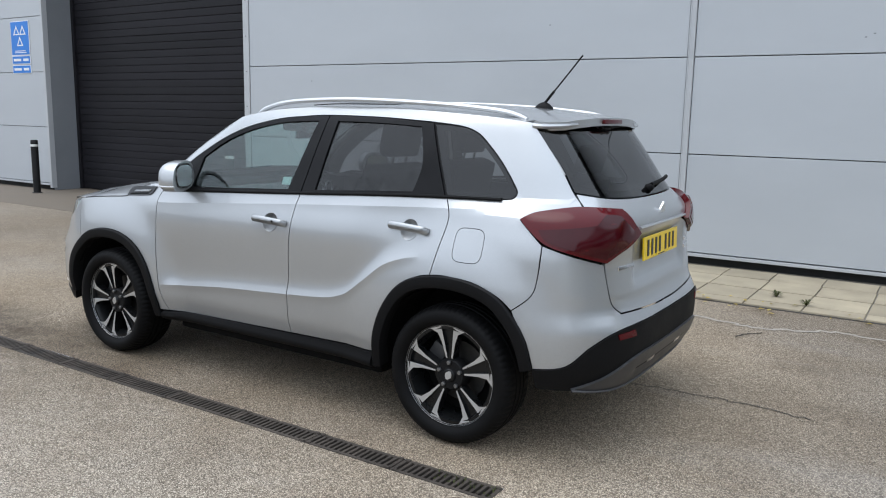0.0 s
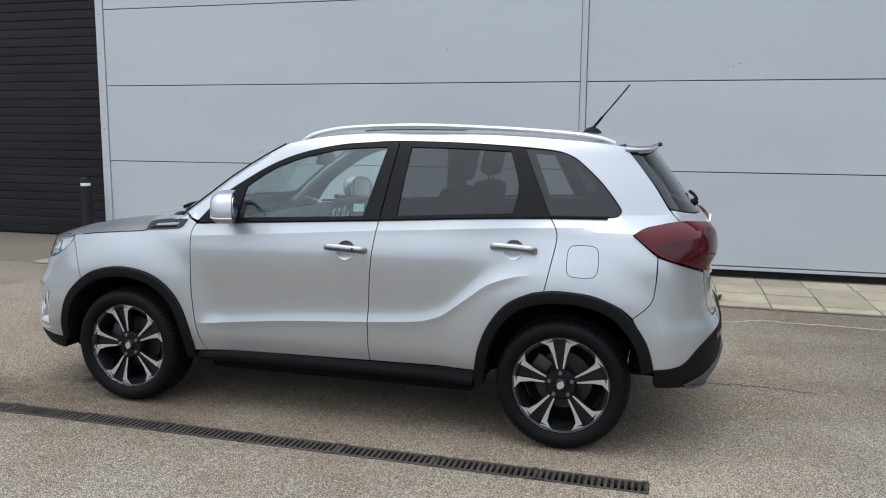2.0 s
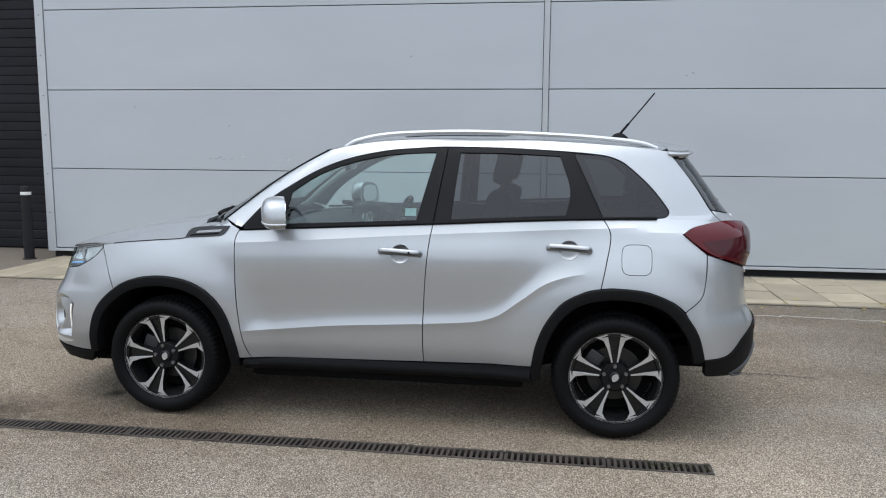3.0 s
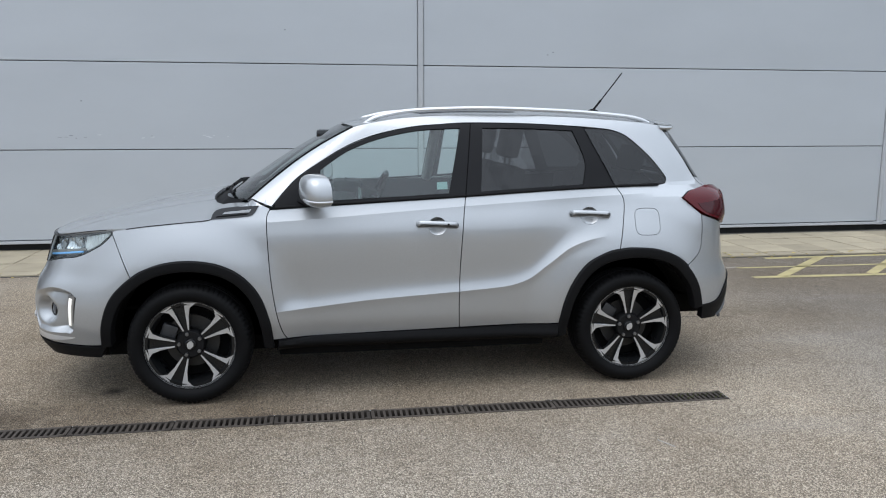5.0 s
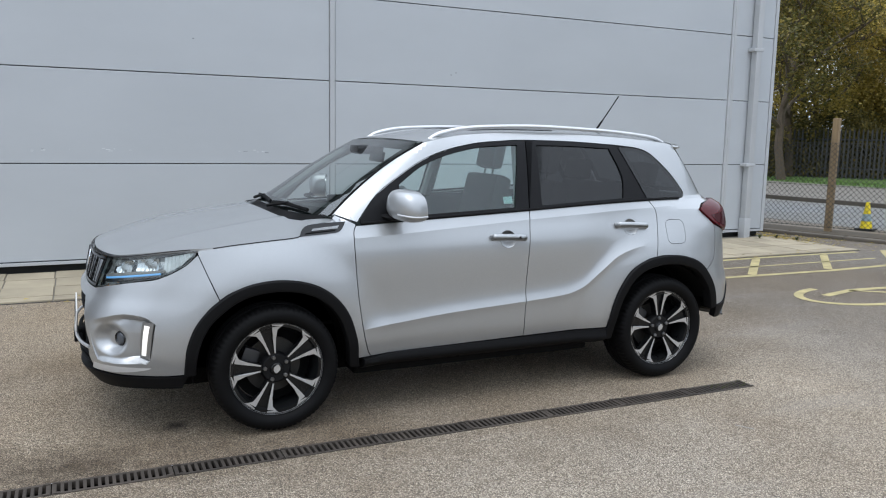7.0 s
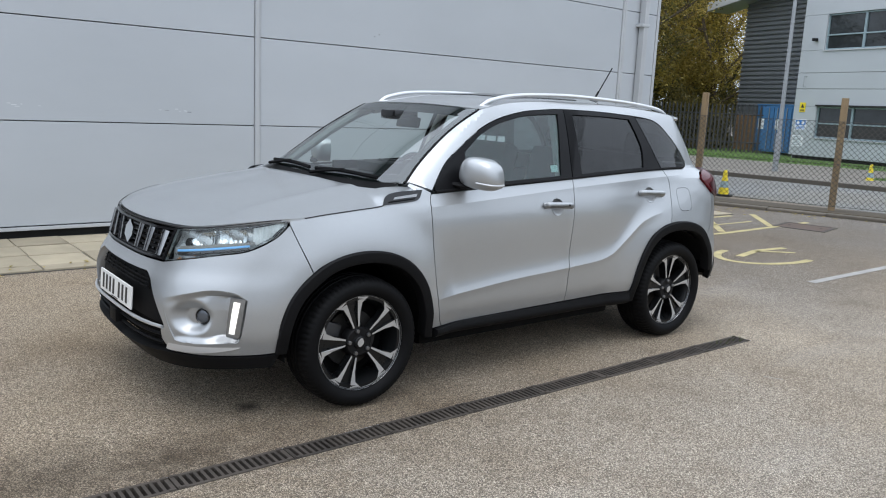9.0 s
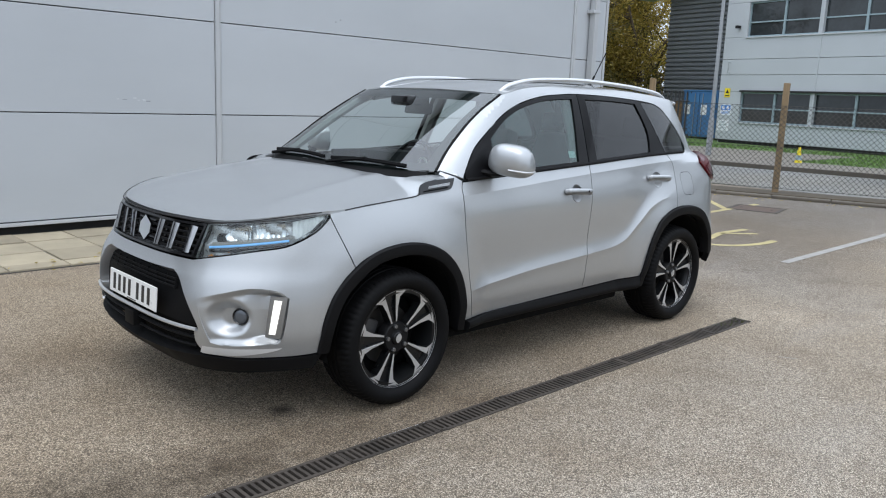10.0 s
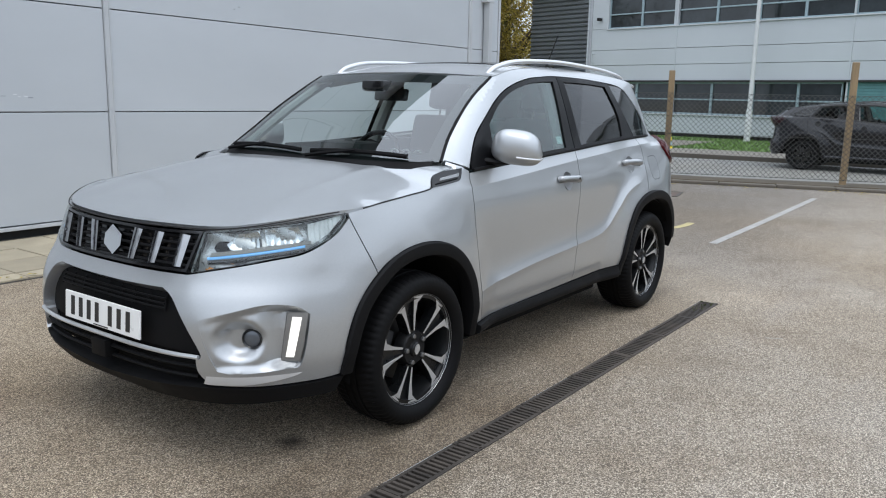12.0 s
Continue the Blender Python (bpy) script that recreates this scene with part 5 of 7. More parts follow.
def build_car_body(car, paint):
    cc = (car, car)
    cup = [(1.355, .950), (2.245, .990)]

    rings = [[(x + .052 * math.cos(t), z + .050 * math.sin(t)) for t in [k * math.pi / 14 for k in range(28)]] for x, z in cup]
    b_seam = [(1.484, .362), (1.479, .5), (1.487, .75), (1.505, .98), (1.523, 1.108)]
    c_seam = [(2.41, .803), (2.435, .93), (2.455, 1.07), (2.417, 1.151)]
    front = [(.442, 1.052), (.425, 1.006), (.427, .871), (.438, .685), (.463, .498), (.492, .387), (.517, .343)]
    fd = loop(front, [(.517, .343), (1.484, .362)], b_seam, [(1.523, 1.108), (1.0, 1.080), (.442, 1.052)])
    arch_cut = [p for p in ARCH_R[:-1][::-1] if p[0] < 2.34]
    rd = loop(b_seam[::-1], [(1.484, .362), (2.063, .372)], arch_cut + [(2.41, .803)], c_seam, [(2.417, 1.151), (2.017, 1.134), (1.523, 1.108)])
    d1 = both("front_door", panel(fd, side_chart, .024, holes=(rings[0],), warp=CREASE, ribs=(SHOULDER,)), paint, cc, sharp=11)
    d2 = both("rear_door", panel(rd, side_chart, .024, holes=(rings[1],), warp=CREASE, ribs=(SHOULDER,)), paint, cc, sharp=11)
    both("front_wing", panel(loop([(-.372, .952)] + HOOD_SIDE[1:-1] + [(.345, 1.106)], [(.345, 1.106), (.442, 1.060)], front, [(.517, .343), (.441, .340)], ARCH_F[1:9] + [WING_SEAM[-1]],
                                  WING_SEAM[::-1], [(-.372, .936), (-.372, .952)]), side_chart, .026), paint, cc)
    seam_up = [tail(a, z) for a, z in ((74.0, 1.497), (62.8, 1.324), (57.0, 1.195), (54.5, 1.140))]
    lamp_up = [tail(a, z) for a, z in ((54.5, 1.133), (57.1, 1.130), (68.8, 1.118), (74.5, 1.084), (67.5, .992))]
    lamp_up[-1] = (REAR_SEAM[0][0], 0, REAR_SEAM[0][1])
    roof = [A_EDGE[-1]] + [(x, ROOF_EDGE(x)) for x in (1.0, 1.1, 1.2, 1.4, 1.6, 1.9, 2.2, 2.5, 2.66)] + [(seam_up[0][0], ROOF_EDGE(seam_up[0][0]))]
    win_top = [(.452, 1.068), (.576, 1.205), (.704, 1.295), (.867, 1.389), (1.033, 1.451), (1.234, 1.493), (1.40, 1.508), (1.575, 1.517), (1.92, 1.512), (2.226, 1.496)]
    win_rear = [(2.226, 1.496), (2.40, 1.480), (2.49, 1.455), (2.555, 1.412), (2.655, 1.32), (2.735, 1.222), (2.752, 1.187), (2.735, 1.164), (2.69, 1.158)]
    body = loop([(.345, 1.106)] + A_EDGE, roof, [(p[0], p[2]) for p in seam_up], [(p[0], p[2]) for p in (lamp_up[0], *lamp_up[1:4])], [(p[0], p[2]) for p in lamp_up[3:]],
                REAR_SEAM,
                [(2.834, .698)] + ARCH_R[3:6] + [(2.41, .803)], c_seam, [(2.417, 1.151), (2.69, 1.158)], win_rear[::-1], win_top[::-1], [(.452, 1.068), (.345, 1.106)])
    flap = [(2.512 + .075 + .077 * math.copysign(abs(math.cos(t)) ** .5, math.cos(t)), .953 + .077 * math.copysign(abs(math.sin(t)) ** .5, math.sin(t))) for t in [k * math.pi / 12 for k in range(24)]]
    both("body_side", panel(body, side_chart, .020, holes=(flap,), ribs=(SHOULDER,)), paint, cc, sharp=13)
    both("fuel_flap", panel(flap, side_chart, .03, gap=.003), paint, cc)
    both("flap_gap", panel(flap, side_chart, .05, gap=-.006, depth=0, offset=-.013), M["clad_dark"], cc)
    # dark inner skin, seen in the shut lines
    both("inner_skin", panel([(.40, .37), (2.06, .39), (2.10, .56), (2.22, .75), (2.50, .83), (2.50, 1.14), (.40, 1.04)], side_chart, .06, gap=0, depth=0, offset=-.022), M["clad_dark"], cc)
    both("inner_skin", panel([(-.44, .60), (-.2, .80), (0, .83), (.2, .80), (.42, .60), (.46, .36), (.56, .36), (.47, .70), (.45, 1.04), (.36, 1.04), (.14, .98), (-.03, .968), (-.30, .94), (-.45, .915)], side_chart, .06, gap=0, depth=0, offset=-.022), M["clad_dark"], cc)
    # wheel arch mouldings, sills
    both("arch_moulding", moulding(ARCH_F, 0.0), M["trim"], cc)
    both("arch_moulding", moulding(ARCH_R, 2.5), M["trim"], cc)
    both("sill", panel([(.47, .335), (.70, .349), (1.48, .357), (2.062, .368), (2.052, .285), (2.02, .254), (1.2, .246), (.46, .254)], side_chart, .016, 0, .05, offset=.008, lift=lambda u, v: .022 * ease((.362 - v) / .045) - .085 * ease((.312 - v) / .075)), M["trim"], cc)
    # windows: black surrounds and glass
    fo = ([(.47, 1.066), (1.0, 1.092), (1.521, 1.117)], [(1.521, 1.117), (1.577, 1.513)], [(1.577, 1.513), (1.40, 1.505), (1.234, 1.490), (1.033, 1.448), (.867, 1.386), (.704, 1.292), (.576, 1.202), (.47, 1.085)], [(.47, 1.085), (.47, 1.066)])
    fi = ([(.69, 1.092), (1.0, 1.106), (1.43, 1.126)], [(1.43, 1.126), (1.517, 1.486)], [(1.517, 1.486), (1.40, 1.482), (1.234, 1.468), (1.033, 1.424), (.88, 1.366), (.80, 1.318), (.735, 1.272), (.72, 1.262)], [(.72, 1.262), (.69, 1.092)])
    ro = ([(1.528, 1.117), (2.0, 1.143), (2.402, 1.158)], [(2.402, 1.158), (2.246, 1.489)], [(2.246, 1.489), (1.92, 1.509), (1.583, 1.513)], [(1.583, 1.513), (1.528, 1.117)])
    ri = ([(1.615, 1.134), (2.0, 1.155), (2.222, 1.166)], [(2.222, 1.166), (2.243, 1.30), (2.185, 1.472)], [(2.185, 1.472), (1.92, 1.484), (1.648, 1.487)], [(1.648, 1.487), (1.615, 1.134)])
    for o, i, name, glass, ds in ((fo, fi, "front_window", "front_glass", d1), (ro, ri, "rear_window", "privacy", d2)):
        both("window_surround", sheet((o, i), side_chart, .002, .012), M["pillar_black"], ds)
        both(name, panel(loop(*i), side_chart, .06, gap=-.008, depth=0, offset=-.006), M[glass], ds)
    q = loop([(2.413, 1.158), (2.256, 1.487)], [(2.256, 1.487)] + win_rear[1:], [(2.69, 1.161), (2.413, 1.158)])
    both("quarter_window", panel(q, side_chart, .05, gap=.004, depth=.01, offset=-.002), M["privacy"], cc)
    qi = inset(dense(q, .03), .022)
    both("window_seal", panel(q, side_chart, .05, gap=-.012, depth=0, offset=-.008, holes=(qi,)), M["pillar_black"], cc)
    both("pillar_cover", panel([(2.36, 1.15), (2.20, 1.498), (2.30, 1.494), (2.45, 1.155)], side_chart, .05, 0, 0, offset=-.010), M["pillar_black"], cc)
    both("pillar_cover", panel([(1.47, 1.11), (1.525, 1.515), (1.63, 1.515), (1.59, 1.12)], side_chart, .05, 0, 0, offset=-.012), M["pillar_black"], cc)
    # belt strip
    bm = tube([on(side_chart, x, z, .006) for x, z in flow([(.47, 1.060), (1.0, 1.086), (1.52, 1.111), (2.0, 1.137), (2.41, 1.153), (2.69, 1.156)], 10)], .008, 6)
    both("belt_moulding", bm, M["trim"], cc)
    # door handles
    for (x, z), ds in zip(cup, (d1, d2)):
        pts = [on(side_chart, x + u, z + .006 - u * .05, o) for u, o in ((-.108, .004), (-.104, .020), (-.085, .030), (0, .034), (.085, .030), (.104, .020), (.108, .004))]
        both("door_handle", tube(flow(pts, 5), .0125, 12, flat=1.45), paint, ds)
        p, n = outward(side_chart, x, z)
        dish = Matrix.Translation(p) @ n.to_track_quat("-Y", "Z").to_matrix().to_4x4() @ Matrix.Diagonal((1, 1, .965, 1))
        both("handle_cup", lathe(((.0525, 0.0), (.050, .002), (.042, .008), (.028, .012), (.012, .014), (.0001, .0142)), 28, m=dish, caps=False), paint, ds)
        if x < 2:
            p = on(side_chart, x + .055, z + .003, .0485)
            part("key_lock", lathe(((.0001, -.001), (.006, -.001), (.006, .004)), 12, m=Matrix.Translation(p)), M["gloss_black"], d1[0])
    # side vent behind the wing
    vent = loop([(.133, 1.006), (.18, 1.060), (.385, 1.074)], [(.385, 1.074), (.352, 1.028), (.290, 1.016), (.133, 1.006)])
    v = both("side_vent", panel(vent, side_chart, .03, 0, .01, offset=.006), M["gloss_black"], cc)
    both("vent_blade", panel([(.195, 1.030), (.205, 1.041), (.345, 1.053), (.335, 1.039)], side_chart, .03, 0, .008, offset=.012), M["satin"], v)
    both("vent_blade", panel([(.16, 1.0155), (.166, 1.021), (.33, 1.033), (.32, 1.027)], side_chart, .03, 0, .004, offset=.010), M["trim"], v)
    return d1, d2


def moulding(arch, cx):
    """The black lip round a wheel: a band with a rolled inner edge."""
    outer, inner = flow(arch, 6), flow(shrink(arch, cx, .33, .875), 6)
    bm = bmesh.new()
    rows = []
    for f, off in ((0, -.01), (0, .010), (.12, .017), (.6, .019), (.92, .014), (1, .004), (1.0, -.05)):
        row = []
        for a, b in zip(outer, inner):
            p = on(side_chart, a[0] + (b[0] - a[0]) * f, max(.17, a[1] + (b[1] - a[1]) * f), off)
            row.append(bm.verts.new(p))
        rows.append(row)
    for a, b in zip(rows, rows[1:]):
        for i in range(len(a) - 1):
            bm.faces.new((a[i], a[i + 1], b[i + 1], b[i]))
    for i in (0, -1):
        bm.faces.new([r[i] for r in rows])
    return bm


def build_car_top(car, paint):
    # bonnet
    edge = [hood_front(a)[:2] for a in range(0, 70, 4)]
    sidep = [(x, -HOOD_Y(x) + .003) for x in (-.36, -.25, -.1, .05, .126, .145, .165, .19, .215, .26, .31, .335)] + [(.325, -.73)]
    rear = [(screen(y, 1.10)[0] - .075, -y) for y in (.66, .56, .45, .3, .15, 0)]
    half = [(x + .012, y) for x, y in edge] + sidep + rear
    outline = half + [(x, -y) for x, y in half[::-1]][1:-1]
    part("bonnet", panel(outline, hood_chart, .026, .002, .02), paint, car)
    part("bonnet_flange", panel(outline, hood_chart, .04, -.004, 0, offset=-.014), M["clad_dark"], car)
    shut = [on(side_chart, x, z, .0012) for x, z in flow(HOOD_SIDE[:6], 6)]
    both("bonnet_gap", tube(shut, .0030, 6), M["clad_dark"], (car, car))
    lead = [Vector(hood_front(a)) + Vector((-.001, 0, -.001)) for a in range(-69, 70, 3)]
    part("bonnet_gap", tube(lead, .0024, 6), M["clad_dark"], car)
    # scuttle under the screen
    bm = bmesh.new()
    rows = []
    for k in range(25):
        y = -.70 + 1.4 * k / 24
        s = screen(y, 1.10)
        x0 = s[0] - .085
        z0 = hood_chart(min(x0, .42), y)[2] - .022
        rows.append([bm.verts.new(p) for p in ((x0, y, z0), (s[0] - .04, y, z0 + .004), (s[0] + .01, y, 1.105))])
    for a, b in zip(rows, rows[1:]):
        for i in range(2):
            bm.faces.new((a[i], a[i + 1], b[i + 1], b[i]))
    part("scuttle", bm, M["trim"], car)
    # windscreen with its black border
    ys = [side(x, z) for x, z in A_EDGE]
    left = [(-y + .006, z) for y, (x, z) in zip(ys, A_EDGE)]
    ws = loop(left, [left[-1], (-.3, 1.503), (0, 1.506), (.3, 1.503), (-left[-1][0], left[-1][1])], [(-y, z) for y, z in left[::-1]], [(-left[0][0], left[0][1]), (0, 1.098), left[0]])
    part("windscreen", panel(ws, screen, .06, 0, .005, scale=(1, 1.6)), M["windscreen"], car)
    both("screen_seal", tube([on(side_chart, x, z, -.001) for x, z in flow(A_EDGE, 8)], .0075, 8), M["trim"], (car, car))
    hole = inset(dense(ws, .05), .04)
    part("screen_border", panel(ws, screen, .05, 0, 0, offset=-.004, scale=(1, 1.6), holes=(hole,)), M["pillar_black"], car)
    # roof
    xs = (.92, 1.0, 1.2, 1.5, 1.8, 2.1, 2.4, 2.6, 2.72)
    e = [(x, -side(x, ROOF_EDGE(x)) + .002) for x in xs]
    fr = [(screen(y, 1.503)[0] + .012, y) for y in (.5, .3, 0, -.3, -.5)]
    ro = fr + e + [(2.75, -.5), (2.77, -.3), (2.78, 0), (2.77, .3), (2.75, .5)] + [(x, -y) for x, y in e[::-1]]
    part("roof", panel(ro, roof_chart, .05, .0015, .02), paint, car)
    part("headlining", panel(ro, roof_chart, .12, .03, 0, offset=-.035), M["headlining"], car)
    # glass sunroof
    sr = [(1.26 + .05 * (abs(y) / .43) ** 3, y) for y in (.43, .36, .2, 0, -.2, -.36, -.43)] + [(1.88, -.43), (1.90, -.36), (1.90, .36), (1.88, .43)]
    part("sunroof", panel(sr, roof_chart, .05, 0, .004, offset=.0035), M["gloss_black"], car, "black glass sunroof panel")
    # whip aerial
    a = part("aerial", lathe(((.036, -.006), (.034, .004), (.020, .022), (.008, .030), (.0001, .031)), 20, m=pose(2.53, 0, ROOF_MID(2.53), 90, 0, 0) @ Matrix.Diagonal((1.5, 1, 1, 1))), M["trim"], car)
    part("aerial_mast", tube(((2.535, 0, 1.60), (2.60, .004, 1.68), (2.665, .01, 1.76), (2.73, .016, 1.842)), .0042, 8), M["trim"], a)
    part("mast_foot", tube(((2.532, 0, 1.597), (2.585, .003, 1.662)), .0075, 8), M["trim"], a)
    # roof rails
    line = flow([(.955, 1.497), (1.01, 1.532), (1.063, 1.553), (1.198, 1.580), (1.396, 1.594), (1.718, 1.600), (2.183, 1.584), (2.482, 1.562), (2.62, 1.543), (2.70, 1.517)], 6)
    rail = tube([(x, -.555 + .03 * ((x - 1.8) / .9) ** 2, z) for x, z in line], .0145, 10, flat=.9, taper=lambda f: .75 + .25 * min(1, f * 8, (1 - f) * 8))
    both("roof_rail", rail, M["satin"], (car, car))
    # spoiler and third brake light
    sp = [(2.75, -.555), (2.82, -.535), (2.875, -.47), (2.905, -.3), (2.915, 0)]
    spo = part("spoiler", panel(sp + [(x, -y) for x, y in sp[::-1]][1:], roof_chart, .04, .0015, .038, lift=lambda u, v: .004), paint, car)
    for y in (-1, 1):
        cheek = [(2.752, y * .553, 1.49), (2.80, y * .545, 1.487), (2.86, y * .49, 1.49), (2.895, y * .40, 1.497)]
        part("spoiler_cheek", tube(flow([Vector(p) for p in cheek], 5), .021, 8, flat=.75, taper=lambda f: 1 - .45 * f), paint, spo)
    part("brake_light", box(2.885, 2.922, -.12, .12, 1.500, 1.522, .006), M["red"], spo)
    # wipers on the screen
    for y0, y1, x_off in ((-.05, -.60, 0), (.58, .02, 0)):
        w = part("wiper", tube(flow([Vector(screen(y0 + (y1 - y0) * f, 1.112 + .010 * math.sin(f * 3.1))) + Vector((-.016, 0, .010)) for f in (0, .2, .4, .6, .8, 1)], 4), .009, 6, flat=1.3), M["trim"], car)
        p0 = Vector(screen(y0, 1.10)) + Vector((-.03, 0, .002))
        p1 = Vector(screen((y0 + y1) / 2, 1.125)) + Vector((-.020, 0, .014))
        part("wiper_arm", tube(flow([p0, p0.lerp(p1, .5) + Vector((-.002, 0, .002)), p1], 5), .010, 6), M["trim"], w)


def build_car_front(car, paint):
    S = NOSE_SCALE
    # bumper skin: pocket round each fog lamp, round bowl within
    pocket = loop([(34.8, .586), (41.7, .618), (49.5, .645), (56.1, .634), (59.5, .60)], [(59.5, .60), (57.5, .42), (54, .402), (50.7, .398), (42.9, .393), (39.1, .402)], [(39.1, .402), (36.9, .481), (34.8, .586)])
    pocket = dense(pocket, .012, S)

    brow = curve((34.8, .586), (41.7, .618), (49.5, .645), (56.1, .634), (59.5, .60))

    def dent(a, z):
        a = abs(a)
        deep = .020 * ease((a - 35) / 8) + .032 * ease((a - 47) / 6) * (1 - max(0, (a - 53.6) / 6.2))
        d = -deep * ease((brow(a) - z) / .024) * ease((z - .396) / .022) * ease((59.8 - a) / 1.2)
        r = math.hypot((a - 43.8) * .0148 / 1.08, z - .512)
        return d - .046 * ease((.090 - r) / .052)
    top_c = [(0, .731), (14.6, .732), (30.6, .735)]
    lamp_low = [(31.0, .735), (39.3, .761), (50.8, .795), (59.3, .818), (67, .874), (71.3, .932)]
    seam = [(math.degrees(math.atan2(side(x, z), X_NOSE - x)), z) for x, z in WING_SEAM]
    arch = [(math.degrees(math.atan2(side(x, z), X_NOSE - x)), z) for x, z in [WING_SEAM[-1]] + ARCH_F[9:12]]
    low = [(arch[-1][0], .345), (60, .338), (48, .338), (37.2, .346)]
    mouth_side = [(37.2, .346), (34.6, .393), (34.2, .445), (35.2, .471), (28.4, .640), (24.3, .680)]
    mouth_top = [(24.3, .680), (10, .676), (0, .675)]
    h = loop(top_c, lamp_low, seam, arch + [low[0]], low, [mouth_side[0], mouth_side[1], mouth_side[2]], mouth_side[2:], mouth_top)
    full = h + [(-a, z) for a, z in h[::-1] if a > .01]
    b = part("front_bumper", panel(full, nose, .022, .002, .05, scale=S, holes=(pocket, [(-a, z) for a, z in pocket[::-1]])), paint, car)
    for s in (1, -1):
        part("lamp_pocket", panel([(s * a, z) for a, z in pocket], nose, .0075, 0, 0, scale=S, lift=dent), paint, b)
    # mouth
    m = [(33.2, .447), (35.0, .471), (28.2, .642), (24.3, .679), (10, .675), (0, .674)]
    m = m + [(-a, z) for a, z in m[::-1]][1:] + [(-20, .452), (0, .452), (20, .452)]
    g = part("lower_grille", panel(m, nose, .04, 0, 0, offset=-.045, scale=S), M["trim"], car)
    for z in (.610, .628, .646):
        part("mesh_bar", tube([on(nose, a, z, -.030, S) for a in range(-24, 25, 4)], .0045, 6), M["trim"], g)
    for a in range(-24, 25, 6):
        part("mesh_bar", tube([on(nose, a, z, -.034, S) for z in (.600, .63, .660)], .0045, 6), M["trim"], g)
    part("chrome_strip", tube([on(nose, a, .452, .000, S) for a in range(-35, 36, 5)], .0085, 8), M["satin"], g)
    m2 = [(34.5, .443), (34.8, .393), (37.0, .348), (18, .325), (0, .308)]
    m2 = m2 + [(-a, z) for a, z in m2[::-1]][1:] + [(-18, .450), (0, .450), (18, .450)]
    g2 = part("air_intake", panel(m2, nose, .04, 0, 0, offset=-.055, scale=S), M["liner"], car)
    for z, w in ((.405, 34), (.365, 34)):
        part("intake_slat", tube([on(nose, a, z, -.020, S) for a in range(-w, w + 1, 4)], .011, 6, flat=.7), M["trim"], g2)
    part("sensor", box(-.03, .03, -.05, .05, -.035, .035, .006, m=pose(*on(nose, 0, .395, -.015, S))), M["trim"], g2)
    c = [(0, .300), (18, .318), (37.2, .338), (48, .331), (60, .331), (arch[-1][0], .337)]
    chin = loop(c, [c[-1], (66, .275)], [(66, .275), (40, .262), (20, .25), (0, .245)])
    part("chin", panel(chin + [(-a, z) for a, z in chin[::-1] if a > .01], nose, .04, 0, .06, offset=.006, scale=S), M["trim"], car)
    # bright ledge under each fog lamp, fog lamps, running lights
    for s in (1, -1):
        led = [(s * a, z) for a, z in loop([(36.8, .392), (38.8, .385), (44, .385), (50, .388), (55, .398), (57.8, .418)], [(57.8, .418), (58.8, .402)], [(58.8, .402), (56.5, .372), (48, .353), (38.6, .349), (36, .352)], [(36, .352), (36.8, .392)])]
        part("bumper_blade", panel(led, nose, .012, 0, .02, offset=.005, scale=S, lift=lambda u, v: -.010 * ease((v - .35) / .06)), M["satin"], b)
        p, n = outward(nose, s * 45.9, .513, scale=S)
        n = (n + Vector((-.35, 0, 0))).normalized()
        q = n.to_track_quat("-Y", "Z").to_matrix().to_4x4()
        f = part("fog_lamp", lathe(((.038, -.02), (.038, .0), (.034, .006), (.029, .0)), 28, m=Matrix.Translation(p - n * .051) @ q @ Matrix.Diagonal((1, -1, 1, 1))), M["gloss_black"], b)
        part("fog_lens", lathe(((.029, .0), (.024, .003), (.012, .005), (.0001, .0055)), 24, m=Matrix.Translation(p - n * .051) @ q @ Matrix.Diagonal((1, -1, 1, 1))), M["fog_lens"], f)
        fr = [(s * a, z) for a, z in ((54.9, .612), (59.0, .606), (57.2, .418), (53.4, .412))]
        face = lambda u, v: -.052 * (1 - (abs(u) - 53.6) / 6.2)
        d = part("running_light_frame", panel(fr, nose, .012, 0, .03, offset=.010, scale=S, lift=face), M["bezel"], b)
        li = [(s * a, z) for a, z in ((55.8, .594), (57.6, .590), (55.9, .436), (54.3, .434))]
        part("running_light", panel(li, nose, .012, 0, .008, offset=.0145, scale=S, lift=face), M["lamp_light"], d)
    # upper grille
    gt = loop([(-34.6, .891), (-20, .886), (0, .886), (20, .886), (34.6, .891)], [(34.6, .891), (30.6, .741)], [(30.6, .741), (14.6, .738), (0, .737), (-14.6, .738), (-30.6, .741)], [(-30.6, .741), (-34.6, .891)])
    gr = part("grille", panel(gt, nose, .035, 0, .0, offset=-.032, scale=S), M["gloss_black"], car)
    part("grille_surround", panel(gt, nose, .025, .001, .04, offset=.002, scale=S, holes=(inset(dense(gt, .03, S), .011, S),)), M["gloss_black"], gr)
    for k in range(5):
        z = .765 + k * .0255
        w = 30 + k * .7
        part("grille_slat", tube([on(nose, -w + 2 * w * f / 12, z, -.016, S) for f in range(13)], .0075, 6, flat=.8), M["trim"], gr)
